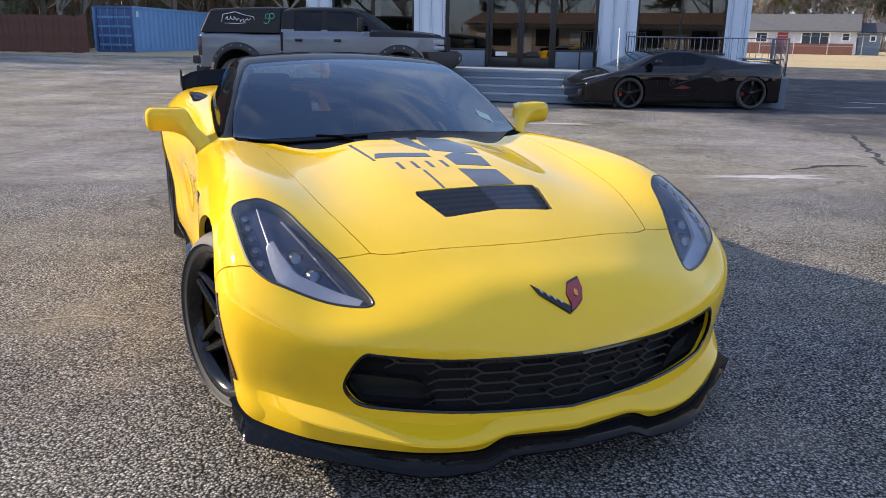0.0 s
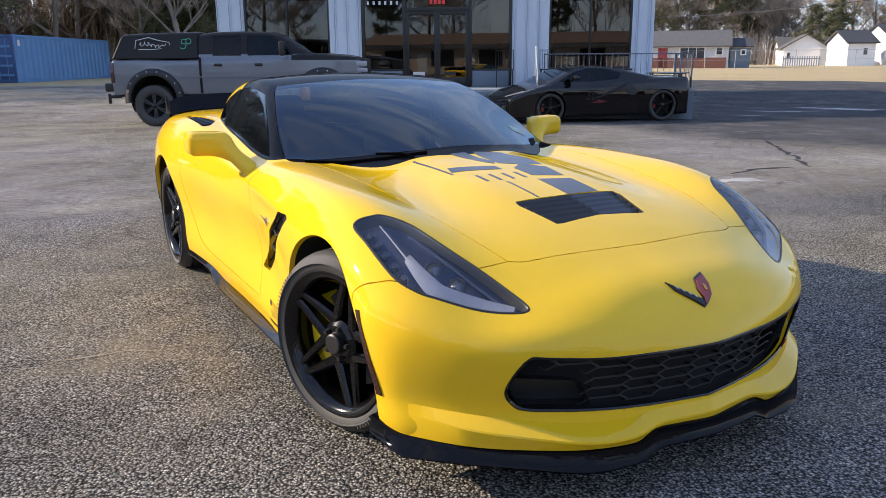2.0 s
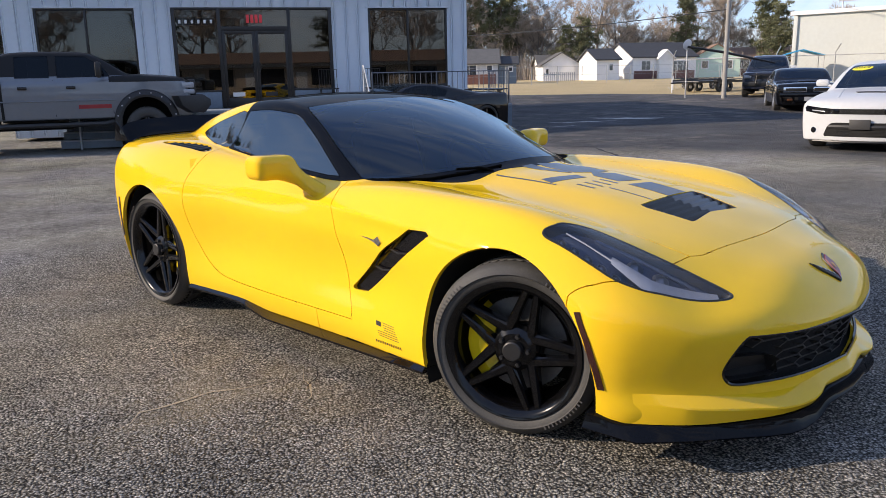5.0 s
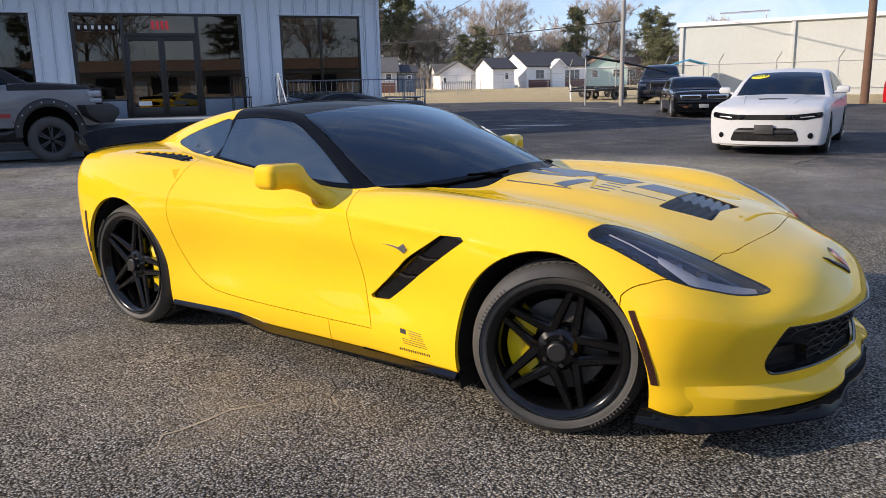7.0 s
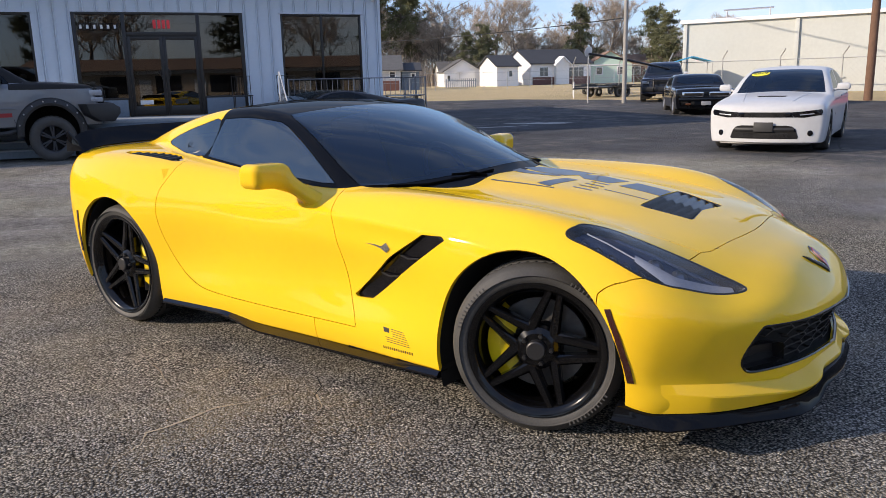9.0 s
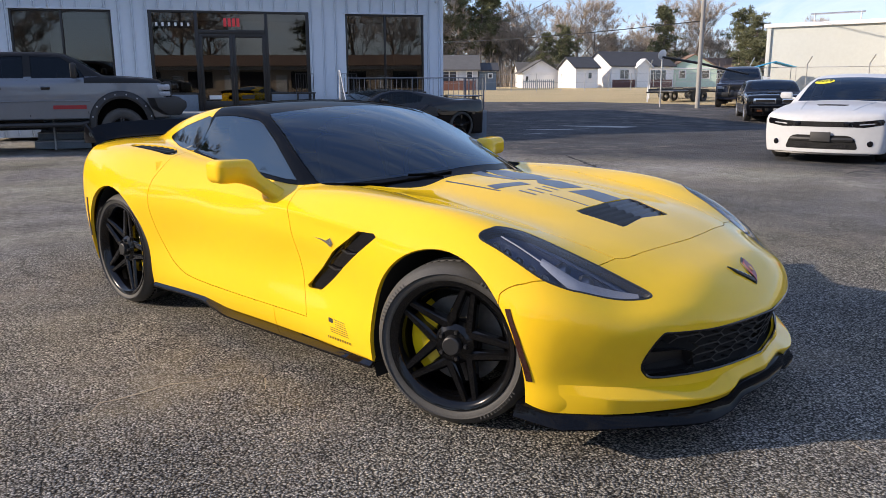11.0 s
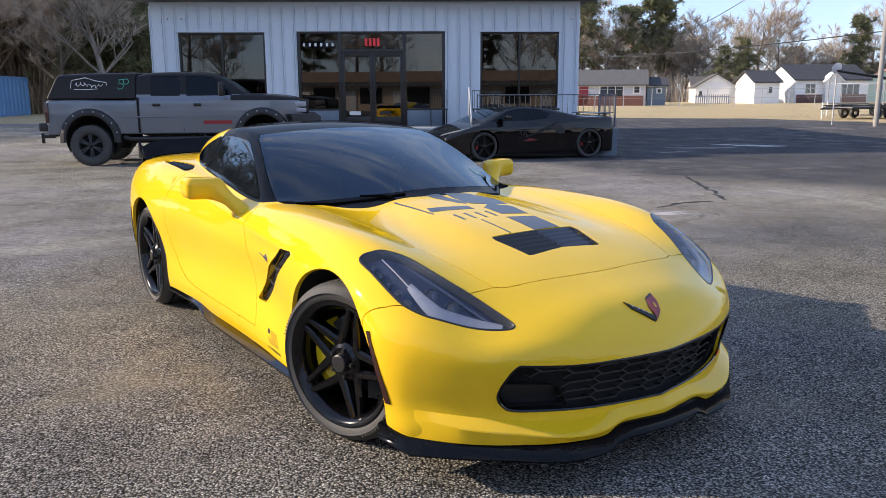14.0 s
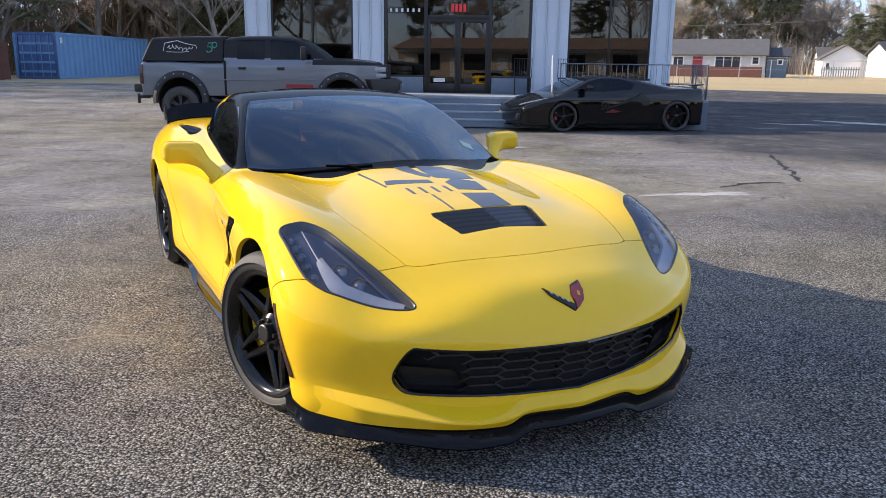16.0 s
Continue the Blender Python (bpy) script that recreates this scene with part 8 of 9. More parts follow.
        th, f = vehicle(name, at, label, colour,
                        ([0.9, 0.8, 0.4, -0.3, -1.0, -2.0, -3.0, -3.4, -3.6], [0.68, 0.75, 0.86, 0.93, 0.95, 0.95, 1.0, 1.0, 0.95]),
                        ([-0.4, -0.7, -1.1, -1.4, -1.9, -2.4, -2.9, -3.3], [0.85, 1.05, 1.32, 1.42, 1.46, 1.40, 1.22, 1.0]),
                        ([0.1, 0.4, 0.7, 1.0, 1.5], [0.94, 1.0, 1.0, 0.95, 0.9]), ([1.0, 0.6, 0.0, -1.5, -3.0, -3.7], [0.80, 0.89, 0.91, 0.90, 0.90, 0.82]),
                        0.90, -3.5, {"arch": ((0.0, 0.35), (-2.68, 0.35)), "z": 0.32},
                        [("windshield", "top", [(-0.58, 0.0), (-0.64, 0.4), (-0.80, 0.70), (-1.28, 0.56), (-1.24, 0.0)]), ("side_a_window", "side", [(-1.0, 0.99), (-1.35, 1.29), (-1.85, 1.36), (-1.85, 0.99)]), ("side_b_window", "side", [(-1.95, 0.99), (-1.95, 1.36), (-2.4, 1.29), (-2.75, 1.05)])], 0.96, sill=0.18, step=0.045)
        for sg in (-1, 1):
            for x in (0, -2.68):
                plain_wheel(0.32, 0.21, 0.21, (x, sg * 0.78, 0.32), th, 6, SILVER, face=sg)
            part("headlight", box((0.08, 0.30, 0.10), (0.78, sg * 0.66, 0.66), Euler((0, 0, sg * -0.4)).to_matrix(), 0.02), HEADLAMP, th)
            part("tail_lamp", box((0.06, 0.22, 0.14), (-3.45, sg * 0.66, 0.80), bevel=0.02), RED, th)
    return th


def lot(x, y, yaw):
    return Matrix.Translation((x, y, rise(x, y))) @ Matrix.Rotation(radians(yaw), 4, "Z")


plain_car("muscle_car", lot(18.6, 18.0, -132), "black nineteen-sixties muscle coupe with split grille", BLACKPAINT, "muscle")
plain_car("suv", lot(25.0, 25.6, -140), "dark blue SUV with a black push bar", paint("dark_blue_paint", (0.015, 0.018, 0.03)), "suv")
plain_car("hatchback", lot(23.0, 18.4, -150), "dark maroon car parked behind the white saloon", paint("maroon_paint", (0.05, 0.012, 0.018)))
plain_car("hatchback", lot(28.6, 14.2, -10), "red car parked by the fence", paint("red_car_paint", (0.42, 0.012, 0.02)))


# ---------------------------------------------------------------- trees
BARK = mat("grey_bark", (0.22, 0.185, 0.155), 0.95, var=0.35, scale=5, bump=0.5, bump_scale=30)
PINEBARK = mat("pine_bark", (0.17, 0.135, 0.11), 0.95, var=0.35, scale=5, bump=0.5, bump_scale=25)
TWIG = mat("bare_twigs", (0.43, 0.36, 0.29), 0.95, var=0.35, scale=0.8)
NEEDLE = mat("pine_needles", (0.15, 0.155, 0.075), 0.8, var=0.55, scale=0.7)
CEDAR = mat("cedar_leaves", (0.14, 0.145, 0.075), 0.85, var=0.5, scale=0.6)
SCRUB = mat("brown_scrub", (0.20, 0.15, 0.10), 0.95, var=0.45, scale=0.5)


def limb(bm, p, d, length, r, rnd, twigs, depth, bend=0.25, up=0.12):
    """A tapered limb that forks; fine twigs are noted for the crown."""
    n = 4
    pts, rs = [p.copy()], [r]
    for i in range(n):
        d = (d + Vector((rnd.gauss(0, bend), rnd.gauss(0, bend), rnd.gauss(up, bend * 0.6))) * 0.35).normalized()
        p = p + d * (length / n)
        pts.append(p.copy())
        rs.append(r * (1 - 0.62 * (i + 1) / n))
    add_tube(bm, pts, rs, 5 if depth > 2 else 3, False)
    if depth == 0:
        twigs.append((p, d))
        return
    for k in range(3 if depth > 1 else 4):
        t = rnd.uniform(0.4, 1.0)
        i = min(n - 1, int(t * n))
        q = pts[i].lerp(pts[i + 1], t * n - i)
        a = rnd.uniform(0, 2 * math.pi)
        side = Vector((math.cos(a), math.sin(a), rnd.uniform(0.0, 0.7)))
        limb(bm, q, (d * 0.7 + side * 0.75).normalized(), length * rnd.uniform(0.5, 0.72), rs[i] * 0.62, rnd, twigs, depth - 1, bend, up)


def bare_tree(seed, height):
    """Meshes of a leafless tree: trunk with limbs, and a haze of twigs."""
    rnd = random.Random(seed)
    bm, twigs = bmesh.new(), []
    p, d = Vector((0, 0, -0.1)), Vector((0, 0, 1))
    pts, rs = [p.copy()], [height * 0.022]
    for i in range(6):
        d = (d + Vector((rnd.gauss(0, 0.06), rnd.gauss(0, 0.06), 0))).normalized()
        p = p + d * height * 0.12
        pts.append(p.copy())
        rs.append(height * 0.022 * (1 - 0.13 * (i + 1)))
    add_tube(bm, pts, rs, 7)
    for k in range(18):
        i = rnd.randint(2, 6)
        a = 2.4 * k + rnd.uniform(-0.4, 0.4)
        limb(bm, pts[i], Vector((math.cos(a), math.sin(a), rnd.uniform(0.35, 1.3))).normalized(), height * rnd.uniform(0.20, 0.34), rs[i] * 0.55, rnd, twigs, 2)
    tw = bmesh.new()
    for p, d in twigs:
        for k in range(24):
            e = (d + Vector((rnd.gauss(0, 0.75), rnd.gauss(0, 0.75), rnd.gauss(0.25, 0.6)))).normalized()
            w = e.cross(Vector((rnd.gauss(0, 1), rnd.gauss(0, 1), rnd.gauss(0, 1)))).normalized() * height * 0.0014
            l = height * rnd.uniform(0.04, 0.10)
            o = p - d * rnd.uniform(0, height * 0.05)
            tw.faces.new([tw.verts.new(o - w), tw.verts.new(o + w), tw.verts.new(o + e * l)])
    return bm, tw


def pine_tree(seed, height, bare=0.34, cedar=False):
    """An evergreen: straight stem, limbs, clumps of needles with gaps; a cedar is full to the ground."""
    rnd = random.Random(seed)
    bm = bmesh.new()
    lean = Vector((rnd.gauss(0, 0.02), rnd.gauss(0, 0.02), 1))
    pts = [lean * height * t for t in (-0.01, 0.25, 0.5, 0.75, 0.95)]
    add_tube(bm, pts, [height * 0.0105 * (1 - 0.8 * t) + 0.015 for t in (0, 0.25, 0.5, 0.75, 1)], 7)
    nd = bmesh.new()
    bare = 0.04 if cedar else bare
    for k in range(110 if cedar else 72):
        t = bare + (0.97 - bare) * rnd.random() ** (1.2 if cedar else 0.75)
        base = lean * height * t
        a = rnd.uniform(0, 2 * math.pi)
        u = (t - bare) / (1 - bare)
        shape = (0.34 * (1 - u) ** 0.55 + 0.03) if cedar else (0.23 * max(0.0, 1 - (2 * u - 0.85) ** 2 * 0.75) ** 0.5 + 0.02)
        lump = 0.8 + 0.35 * math.sin(3 * a + 9 * u + seed)
        reach = height * shape * rnd.uniform(0.55, 1.1) * lump
        tip = base + Vector((math.cos(a) * reach, math.sin(a) * reach, reach * rnd.uniform(-0.1, 0.5)))
        add_tube(bm, [base, base.lerp(tip, 0.5) + Vector((0, 0, reach * 0.06)), tip], [height * 0.004, height * 0.003, height * 0.0012], 3, False)
        for c in range(6):
            o = base.lerp(tip, rnd.uniform(0.4, 1.05)) + Vector((rnd.gauss(0, 1), rnd.gauss(0, 1), rnd.gauss(0, 0.7))) * height * 0.018
            rad = height * rnd.uniform(0.020, 0.042)
            for q in range(24):
                e = Vector((rnd.gauss(0, 1), rnd.gauss(0, 1), rnd.gauss(0.25, 0.8))).normalized()
                w = e.cross(Vector((rnd.gauss(0, 1), rnd.gauss(0, 1), rnd.gauss(0, 1)))).normalized() * rad * 0.15
                s = o + e * rad * rnd.uniform(0.0, 0.8)
                nd.faces.new([nd.verts.new(s - w), nd.verts.new(s + w), nd.verts.new(s + e * rad)])
    return bm, nd


_stock = {}


def plant(kind, seed, height, x, y, turn, group):
    """Sets a tree; trees of one seed share their meshes."""
    key = (kind, seed)
    if key not in _stock:
        bm, fine = bare_tree(seed, 10.0) if kind == "bare" else pine_tree(seed, 10.0, cedar=kind == "cedar")
        label = {"bare": "tall leafless winter tree with fine grey-brown twigs", "pine": "tall green pine with a bare lower trunk", "cedar": "full dark green cedar leafy down to the ground"}[kind]
        t = thing("tree", None, label, "tree", group)
        part("trunk", bm, BARK if kind == "bare" else PINEBARK, t)
        part("crown", fine, {"bare": TWIG, "pine": NEEDLE, "cedar": CEDAR}[kind], t, smooth=False)
        _stock[key] = t
        ob = t
    else:
        ob = copy_thing(_stock[key], Matrix())
        ob["group"] = group
    ob.matrix_basis = Matrix.Translation((x, y, rise(x, y) - 0.1)) @ Matrix.Rotation(turn, 4, "Z") @ Matrix.Scale(height / 10, 4)
    return ob


_r = random.Random(11)
# wood behind the container and the shop
for k in range(54):
    x = -50 + k * 0.74 + _r.uniform(-1, 1)
    bare = k % 5 != 1
    plant("bare" if bare else "pine", 3 + k % 3 if bare else k % 3, _r.uniform(9.5, 13.0) - max(0.0, x + 18) * 0.12, x, (64 if -23 < x < -11 else 54) + _r.uniform(-3, 12) - 0.15 * abs(x + 15), _r.uniform(0, 6), "wood behind the shop")
for k in range(9):
    x = -48 + k * 4.2 + _r.uniform(-1, 1)
    plant("cedar", 7 + k % 2, _r.uniform(3.0, 5.5), x, (63 if -23 < x < -11 else 50.5) + _r.uniform(-1, 3) - 0.12 * abs(x + 15), _r.uniform(0, 6), "wood behind the shop")
for k in range(9):
    plant("pine" if k % 3 else "bare", k % 3 if k % 3 else 4, _r.uniform(8.6, 9.8), -15 + k * 1.15, 64 + _r.uniform(-3, 8), _r.uniform(0, 6), "wood behind the shop")
# trees behind the houses
for k in range(20):
    x = 24 + k * 1.6 + _r.uniform(-1.0, 1.0)
    plant("bare", 3 + k % 3, _r.uniform(8.5, 12.0), x * 1.17, 116 - 0.3 * (x - 24) + _r.uniform(-3, 6), _r.uniform(0, 6), "trees behind the houses")
for k in range(30):
    x = 26 + k * 1.9 + _r.uniform(-1.5, 1.5)
    plant("pine" if k % 6 == 4 else "bare", k % 3 if k % 6 == 4 else 3 + k % 3, _r.uniform(5.5, 8.5), x * 1.15, 126 - 0.4 * (x - 26) + _r.uniform(-4, 4), _r.uniform(0, 6), "trees behind the houses")
for k in range(24):
    x = 60 + k * 1.8 + _r.uniform(-1.0, 1.0)
    plant("bare", 3 + k % 3, _r.uniform(6.5, 9.5), x, 112 - 0.75 * (x - 62) + _r.uniform(-3, 6), _r.uniform(0, 6), "trees behind the houses")
for kind, sd, h, x, y in (("pine", 0, 13.0, 46.6, 88.6), ("pine", 1, 11.5, 43.9, 89.5), ("pine", 2, 11.5, 49.2, 90.4), ("bare", 4, 10.0, 50.8, 85.6), ("bare", 3, 9.0, 53.5, 92.0), ("cedar", 7, 8.6, 61.7, 92.2), ("cedar", 8, 7.5, 59.5, 94.0),
                          ("bare", 5, 14.5, 66.6, 96.1), ("bare", 4, 11.5, 68.7, 94.6), ("cedar", 8, 11.3, 77.1, 89.5), ("bare", 3, 13.8, 84.9, 91.8), ("bare", 4, 12.0, 82.0, 93.0), ("cedar", 7, 9.6, 81.8, 77.0), ("pine", 2, 10.8, 86.5, 83.6), ("cedar", 8, 8.0, 84.6, 73.6),
                          ("pine", 1, 12.5, 37.5, 89.0), ("bare", 5, 11.0, 34.0, 90.0), ("bare", 3, 10.5, 40.5, 88.0)):
    far = 1.22 if x < 56 else 1.0
    plant(kind, sd, h * far, x * far, y * far, h * 3, "trees behind the houses")
# across the road, behind the viewer
for k in range(22):
    x = -62 + k * 6.2 + _r.uniform(-2, 2)
    plant("bare" if k % 3 else "pine", (3 + k % 3) if k % 3 else k % 3, _r.uniform(10, 16), x, -46 + _r.uniform(-6, 4), _r.uniform(0, 6), "trees across the road")
for x, y, h in ((-66, 10, 13), (-62, 22, 14), (-64, -4, 14), (-61, 33, 15), (-67, -16, 12), (-65, 2, 12), (-63, 15, 12)):
    plant("pine", 1 + int(h) % 2, h, x, y, h, "trees beside the lot")
for kind, sd, x, y, h in (("pine", 0, -46, 57, 23), ("bare", 4, -50, 60, 25), ("pine", 1, -55, 56, 22), ("bare", 3, -60, 54, 24), ("pine", 2, -64, 58, 24), ("bare", 5, -57, 63, 26), ("pine", 0, -70, 50, 22), ("bare", 4, -66, 47, 22), ("bare", 3, -27, 4, 9), ("bare", 4, -29, -6, 10), ("pine", 1, -33, 10, 11), ("bare", 5, -31, 14, 10), ("pine", 2, -34, -14, 12), ("bare", 3, -26, -15, 10)):
    plant(kind, sd, h, x, y, h, "trees beside the lot")


def scrub(name, path, height, depth, seed, label, material=SCRUB, density=34):
    """Undergrowth and far woods as one tangle of stems."""
    rnd = random.Random(seed)
    bm = bmesh.new()
    for (x0, y0), (x1, y1) in zip(path, path[1:]):
        n = int(math.hypot(x1 - x0, y1 - y0) * density)
        for _ in range(n):
            t = rnd.random()
            x, y = x0 + (x1 - x0) * t + rnd.gauss(0, depth), y0 + (y1 - y0) * t + rnd.gauss(0, depth)
            h = height * rnd.uniform(0.3, 1.0) * (0.75 + 0.25 * math.sin(x * 0.5) * math.sin(y * 0.37 + 1))
            b = Vector((x, y, rise(x, y) - 0.05))
            w = Vector((rnd.gauss(0, 1), rnd.gauss(0, 1), 0)).normalized() * 0.022 * (1 + height * 0.18)
            tip = b + Vector((rnd.gauss(0, h * 0.16), rnd.gauss(0, h * 0.16), h))
            bm.faces.new([bm.verts.new(b - w), bm.verts.new(b + w), bm.verts.new(tip)])
            for _k in range(3):
                o = b.lerp(tip, rnd.uniform(0.3, 0.9))
                e = Vector((rnd.gauss(0, 1), rnd.gauss(0, 1), rnd.uniform(0.1, 1.2))).normalized() * h * rnd.uniform(0.12, 0.3)
                bm.faces.new([bm.verts.new(o - w * 0.6), bm.verts.new(o + w * 0.6), bm.verts.new(o + e)])
    return tagged(part(name, bm, material, smooth=False), label, "undergrowth", kind="stuff")


scrub("undergrowth", [(-52, 47), (-28, 50.5), (-22, 60), (-8, 62)], 4.2, 1.3, 5, "brown leafless undergrowth at the edge of the wood", density=42)
scrub("far_woods", [(-62, 66), (-40, 70), (-4, 74)], 13.0, 2.5, 6, "dim leafless woods", SCRUB, 130)
scrub("far_woods", [(14, 118), (45, 112), (75, 98), (100, 78), (122, 52)], 7.5, 3.0, 7, "distant leafless woods behind the houses", TWIG, 90)
scrub("far_woods", [(-75, -54), (-20, -56), (80, -54)], 9.0, 2.0, 8, "leafless woods across the road", SCRUB, 14)
scrub("far_woods", [(-68, -20), (-66, 15), (-62, 48)], 7.0, 2.0, 9, "leafless woods beside the lot", SCRUB, 14)


# ---------------------------------------------------------------- container
BLUE = mat("container_blue", (0.095, 0.23, 0.42), 0.55, var=0.18, scale=1.2, bump=0.1)
BLUEDK = mat("container_door_blue", (0.035, 0.085, 0.20), 0.5, var=0.25, scale=2)
WHITEMARK = mat("white_marking", (0.6, 0.6, 0.58), 0.7, var=0.2)


def container():
    m = Matrix.Translation((-17.56, 43.53, 0.35)) @ Matrix.Rotation(radians(82.6), 4, "Z")
    c = thing("shipping_container", m, "faded blue corrugated shipping container with closed doors", "container")
    W, Ln, Hh = 2.44, 12.2, 2.53
    # long side faces the lot: x runs along it
    bm = bmesh.new()
    rows = []
    n = 84
    for k in range(n + 1):
        x = 0.1 + (Ln - 0.2) * k / n
        dy = 0.036 if k % 4 in (1, 2) else 0.0
        rows.append((bm.verts.new((x, dy, 0.16)), bm.verts.new((x, dy, Hh - 0.12))))
    for a, b in zip(rows, rows[1:]):
        bm.faces.new((a[0], b[0], b[1], a[1]))
    return c, m, bm, W, Ln, Hh


def build_container():
    c, m, bm, W, Ln, Hh = container()
    # doors on the short end towards the lot's corner, long wall beside it
    part("side_wall", moved(bm, Matrix.Translation((1.5, 0.35, 0))), BLUE, c, smooth=False)
    body = Matrix.Translation((1.5, 0.35, 0))
    part("core", moved(box((Ln - 0.1, W - 0.1, Hh - 0.1), (Ln / 2, W / 2 + 0.06, Hh / 2)), body), BLUE, c)
    for z in (0.08, Hh - 0.06):
        part("rail", moved(box((Ln, 0.09, 0.14), (Ln / 2, 0.03, z), bevel=0.01), body), BLUE, c)
    for x in (0.06, Ln - 0.06):
        part("corner_post", moved(box((0.14, 0.12, Hh), (x, 0.03, Hh / 2), bevel=0.01), body), BLUE, c)
    part("marking", moved(box((0.26, 0.006, 0.32), (0.55, -0.005, Hh - 0.42)), body), WHITEMARK, c, "white marking panel")
    # end with doors
    end = Matrix.Translation((1.5, 0.35, 0)) @ Matrix.Rotation(radians(90), 4, "Z")
    for k in (0, 1):
        d = new("door")
        d.parent = c
        d["label"] = "blue corrugated container door with lock rods"
        part("leaf", moved(box((0.98, 0.05, Hh - 0.22), (0.12 + 0.5 + k * 1.0, 0.0, Hh / 2), bevel=0.01), end), BLUEDK, d)
        for j in range(4):
            part("rib", moved(box((0.98, 0.03, 0.12), (0.12 + 0.5 + k * 1.0, 0.035, 0.42 + j * 0.5), bevel=0.01), end), BLUE, d)
        for x in (0.28, 0.75):
            part("lock_rod", moved(tube([(0.12 + k * 1.0 + x, 0.07, 0.15), (0.12 + k * 1.0 + x, 0.07, Hh - 0.15)], 0.02, 6), end), BLUE, d)
    for z in (0.07, Hh - 0.07):
        part("end_rail", moved(box((2.24, 0.10, 0.15), (1.12, 0.0, z), bevel=0.01), end), BLUEDK, c)
    for x in (0.04, 2.2):
        part("corner_post", moved(box((0.12, 0.12, Hh), (x, 0.0, Hh / 2), bevel=0.01), end), BLUEDK, c)


build_container()
RUST = mat("rusty_fence", (0.11, 0.045, 0.032), 0.85, var=0.4, scale=2)
_f = thing("board_fence", Matrix.Translation((-32, 41.5, rise(-30, 41))) @ Matrix.Rotation(radians(4), 4, "Z"), "rust-brown board fence half hidden by scrub", "fence")
for k in range(45):
    part("board", box((0.28, 0.03, 1.9 + 0.1 * math.sin(k * 1.7)), (k * 0.29, 0.02 * math.sin(k), 0.95)), RUST, _f) if k == 0 else None
    if k:
        o = _f.children[0].copy()
        scene.collection.objects.link(o)
        o.matrix_basis = Matrix.Translation((k * 0.29, 0.015 * math.sin(k * 2.1), 0.02 * math.sin(k * 1.3)))


# ---------------------------------------------------------------- houses
WHITEWALL = mat("white_siding", (0.80, 0.80, 0.80), 0.7, var=0.07, scale=1.5)
GREYWALL = mat("grey_siding", (0.56, 0.57, 0.59), 0.75, var=0.1, scale=1.5)
BRICKWALL = mat("red_brick", (0.19, 0.085, 0.065), 0.85, var=0.25, scale=3)
MINTWALL = mat("mint_siding", (0.50, 0.66, 0.56), 0.7, var=0.07)
SHINGLE = mat("dark_shingles", (0.055, 0.058, 0.065), 0.9, var=0.25, scale=2, bump=0.2, bump_scale=8)
SHINGLEGR = mat("grey_shingles", (0.11, 0.108, 0.105), 0.9, var=0.25, scale=2, bump=0.2, bump_scale=8)
SHINGLEBR = mat("brown_shingles", (0.26, 0.17, 0.12), 0.9, var=0.25, scale=2)
DARKPANE = mat("dark_window_pane", (0.03, 0.035, 0.045), 0.12, coat=1.0, var=0.3)


def house(x, y, yaw, w, d, h, ridge, wall, roof_m, label, windows, base=None, doors=(), gable=False, name="house"):
    """A small house: walls, gabled roof along x (or facing, with gable), windows and doors on its front at y = 0."""
    t = thing(name, Matrix.Translation((x, y, rise(x, y) - 0.05)) @ Matrix.Rotation(radians(yaw), 4, "Z"), label, "house")
    part("wall", box((w, d, h), (0, d / 2, h / 2)), wall, t)
    if base:
        part("lower_wall", box((w * 0.96, 0.08, base[0]), (0, -0.02, base[0] / 2)), base[1], t)
    o = 0.3
    if gable:
        part("gable", prism([(-w / 2, h), (w / 2, h), (0, h + ridge)], d, "Y", 0.0), wall, t, smooth=False)
        for sg in (-1, 1):
            part("roof", prism([(sg * (w / 2 + o), h - o * ridge / (w / 2)), (0, h + ridge + 0.0), (0, h + ridge + 0.14), (sg * (w / 2 + o), h - o * ridge / (w / 2) + 0.14)], d + 2 * o, "Y", -o), roof_m, t, smooth=False)
    else:
        part("gable", prism([(0.0, h), (d, h), (d / 2, h + ridge)], w, "X", -w / 2), wall, t, smooth=False)
        for sg in (0, 1):
            e = -o if sg == 0 else d + o
            part("roof", prism([(e, h - o * ridge / (d / 2)), (d / 2, h + ridge), (d / 2, h + ridge + 0.14), (e, h - o * ridge / (d / 2) + 0.14)], w + 2 * o, "X", -w / 2 - o), roof_m, t, smooth=False)
    part("eave_trim", box((w + 0.1, 0.06, 0.16), (0, -0.05, h - 0.09)), WHITEWALL, t)
    for u, z, ww, hh in windows:
        win = new("window")
        win.parent = t
        part("frame", box((ww + 0.18, 0.06, hh + 0.18), (u, -0.025, z)), WHITEWALL, win)
        n = max(1, round(ww / 0.7))
        for k in range(n):
            part("pane", box((ww / n - 0.08, 0.03, hh), (u - ww / 2 + (k + 0.5) * ww / n, -0.055, z)), DARKPANE, win)
    for u, m in doors:
        part("door", box((0.95, 0.06, 2.05), (u, -0.03, 1.15)), m, t)
    return t


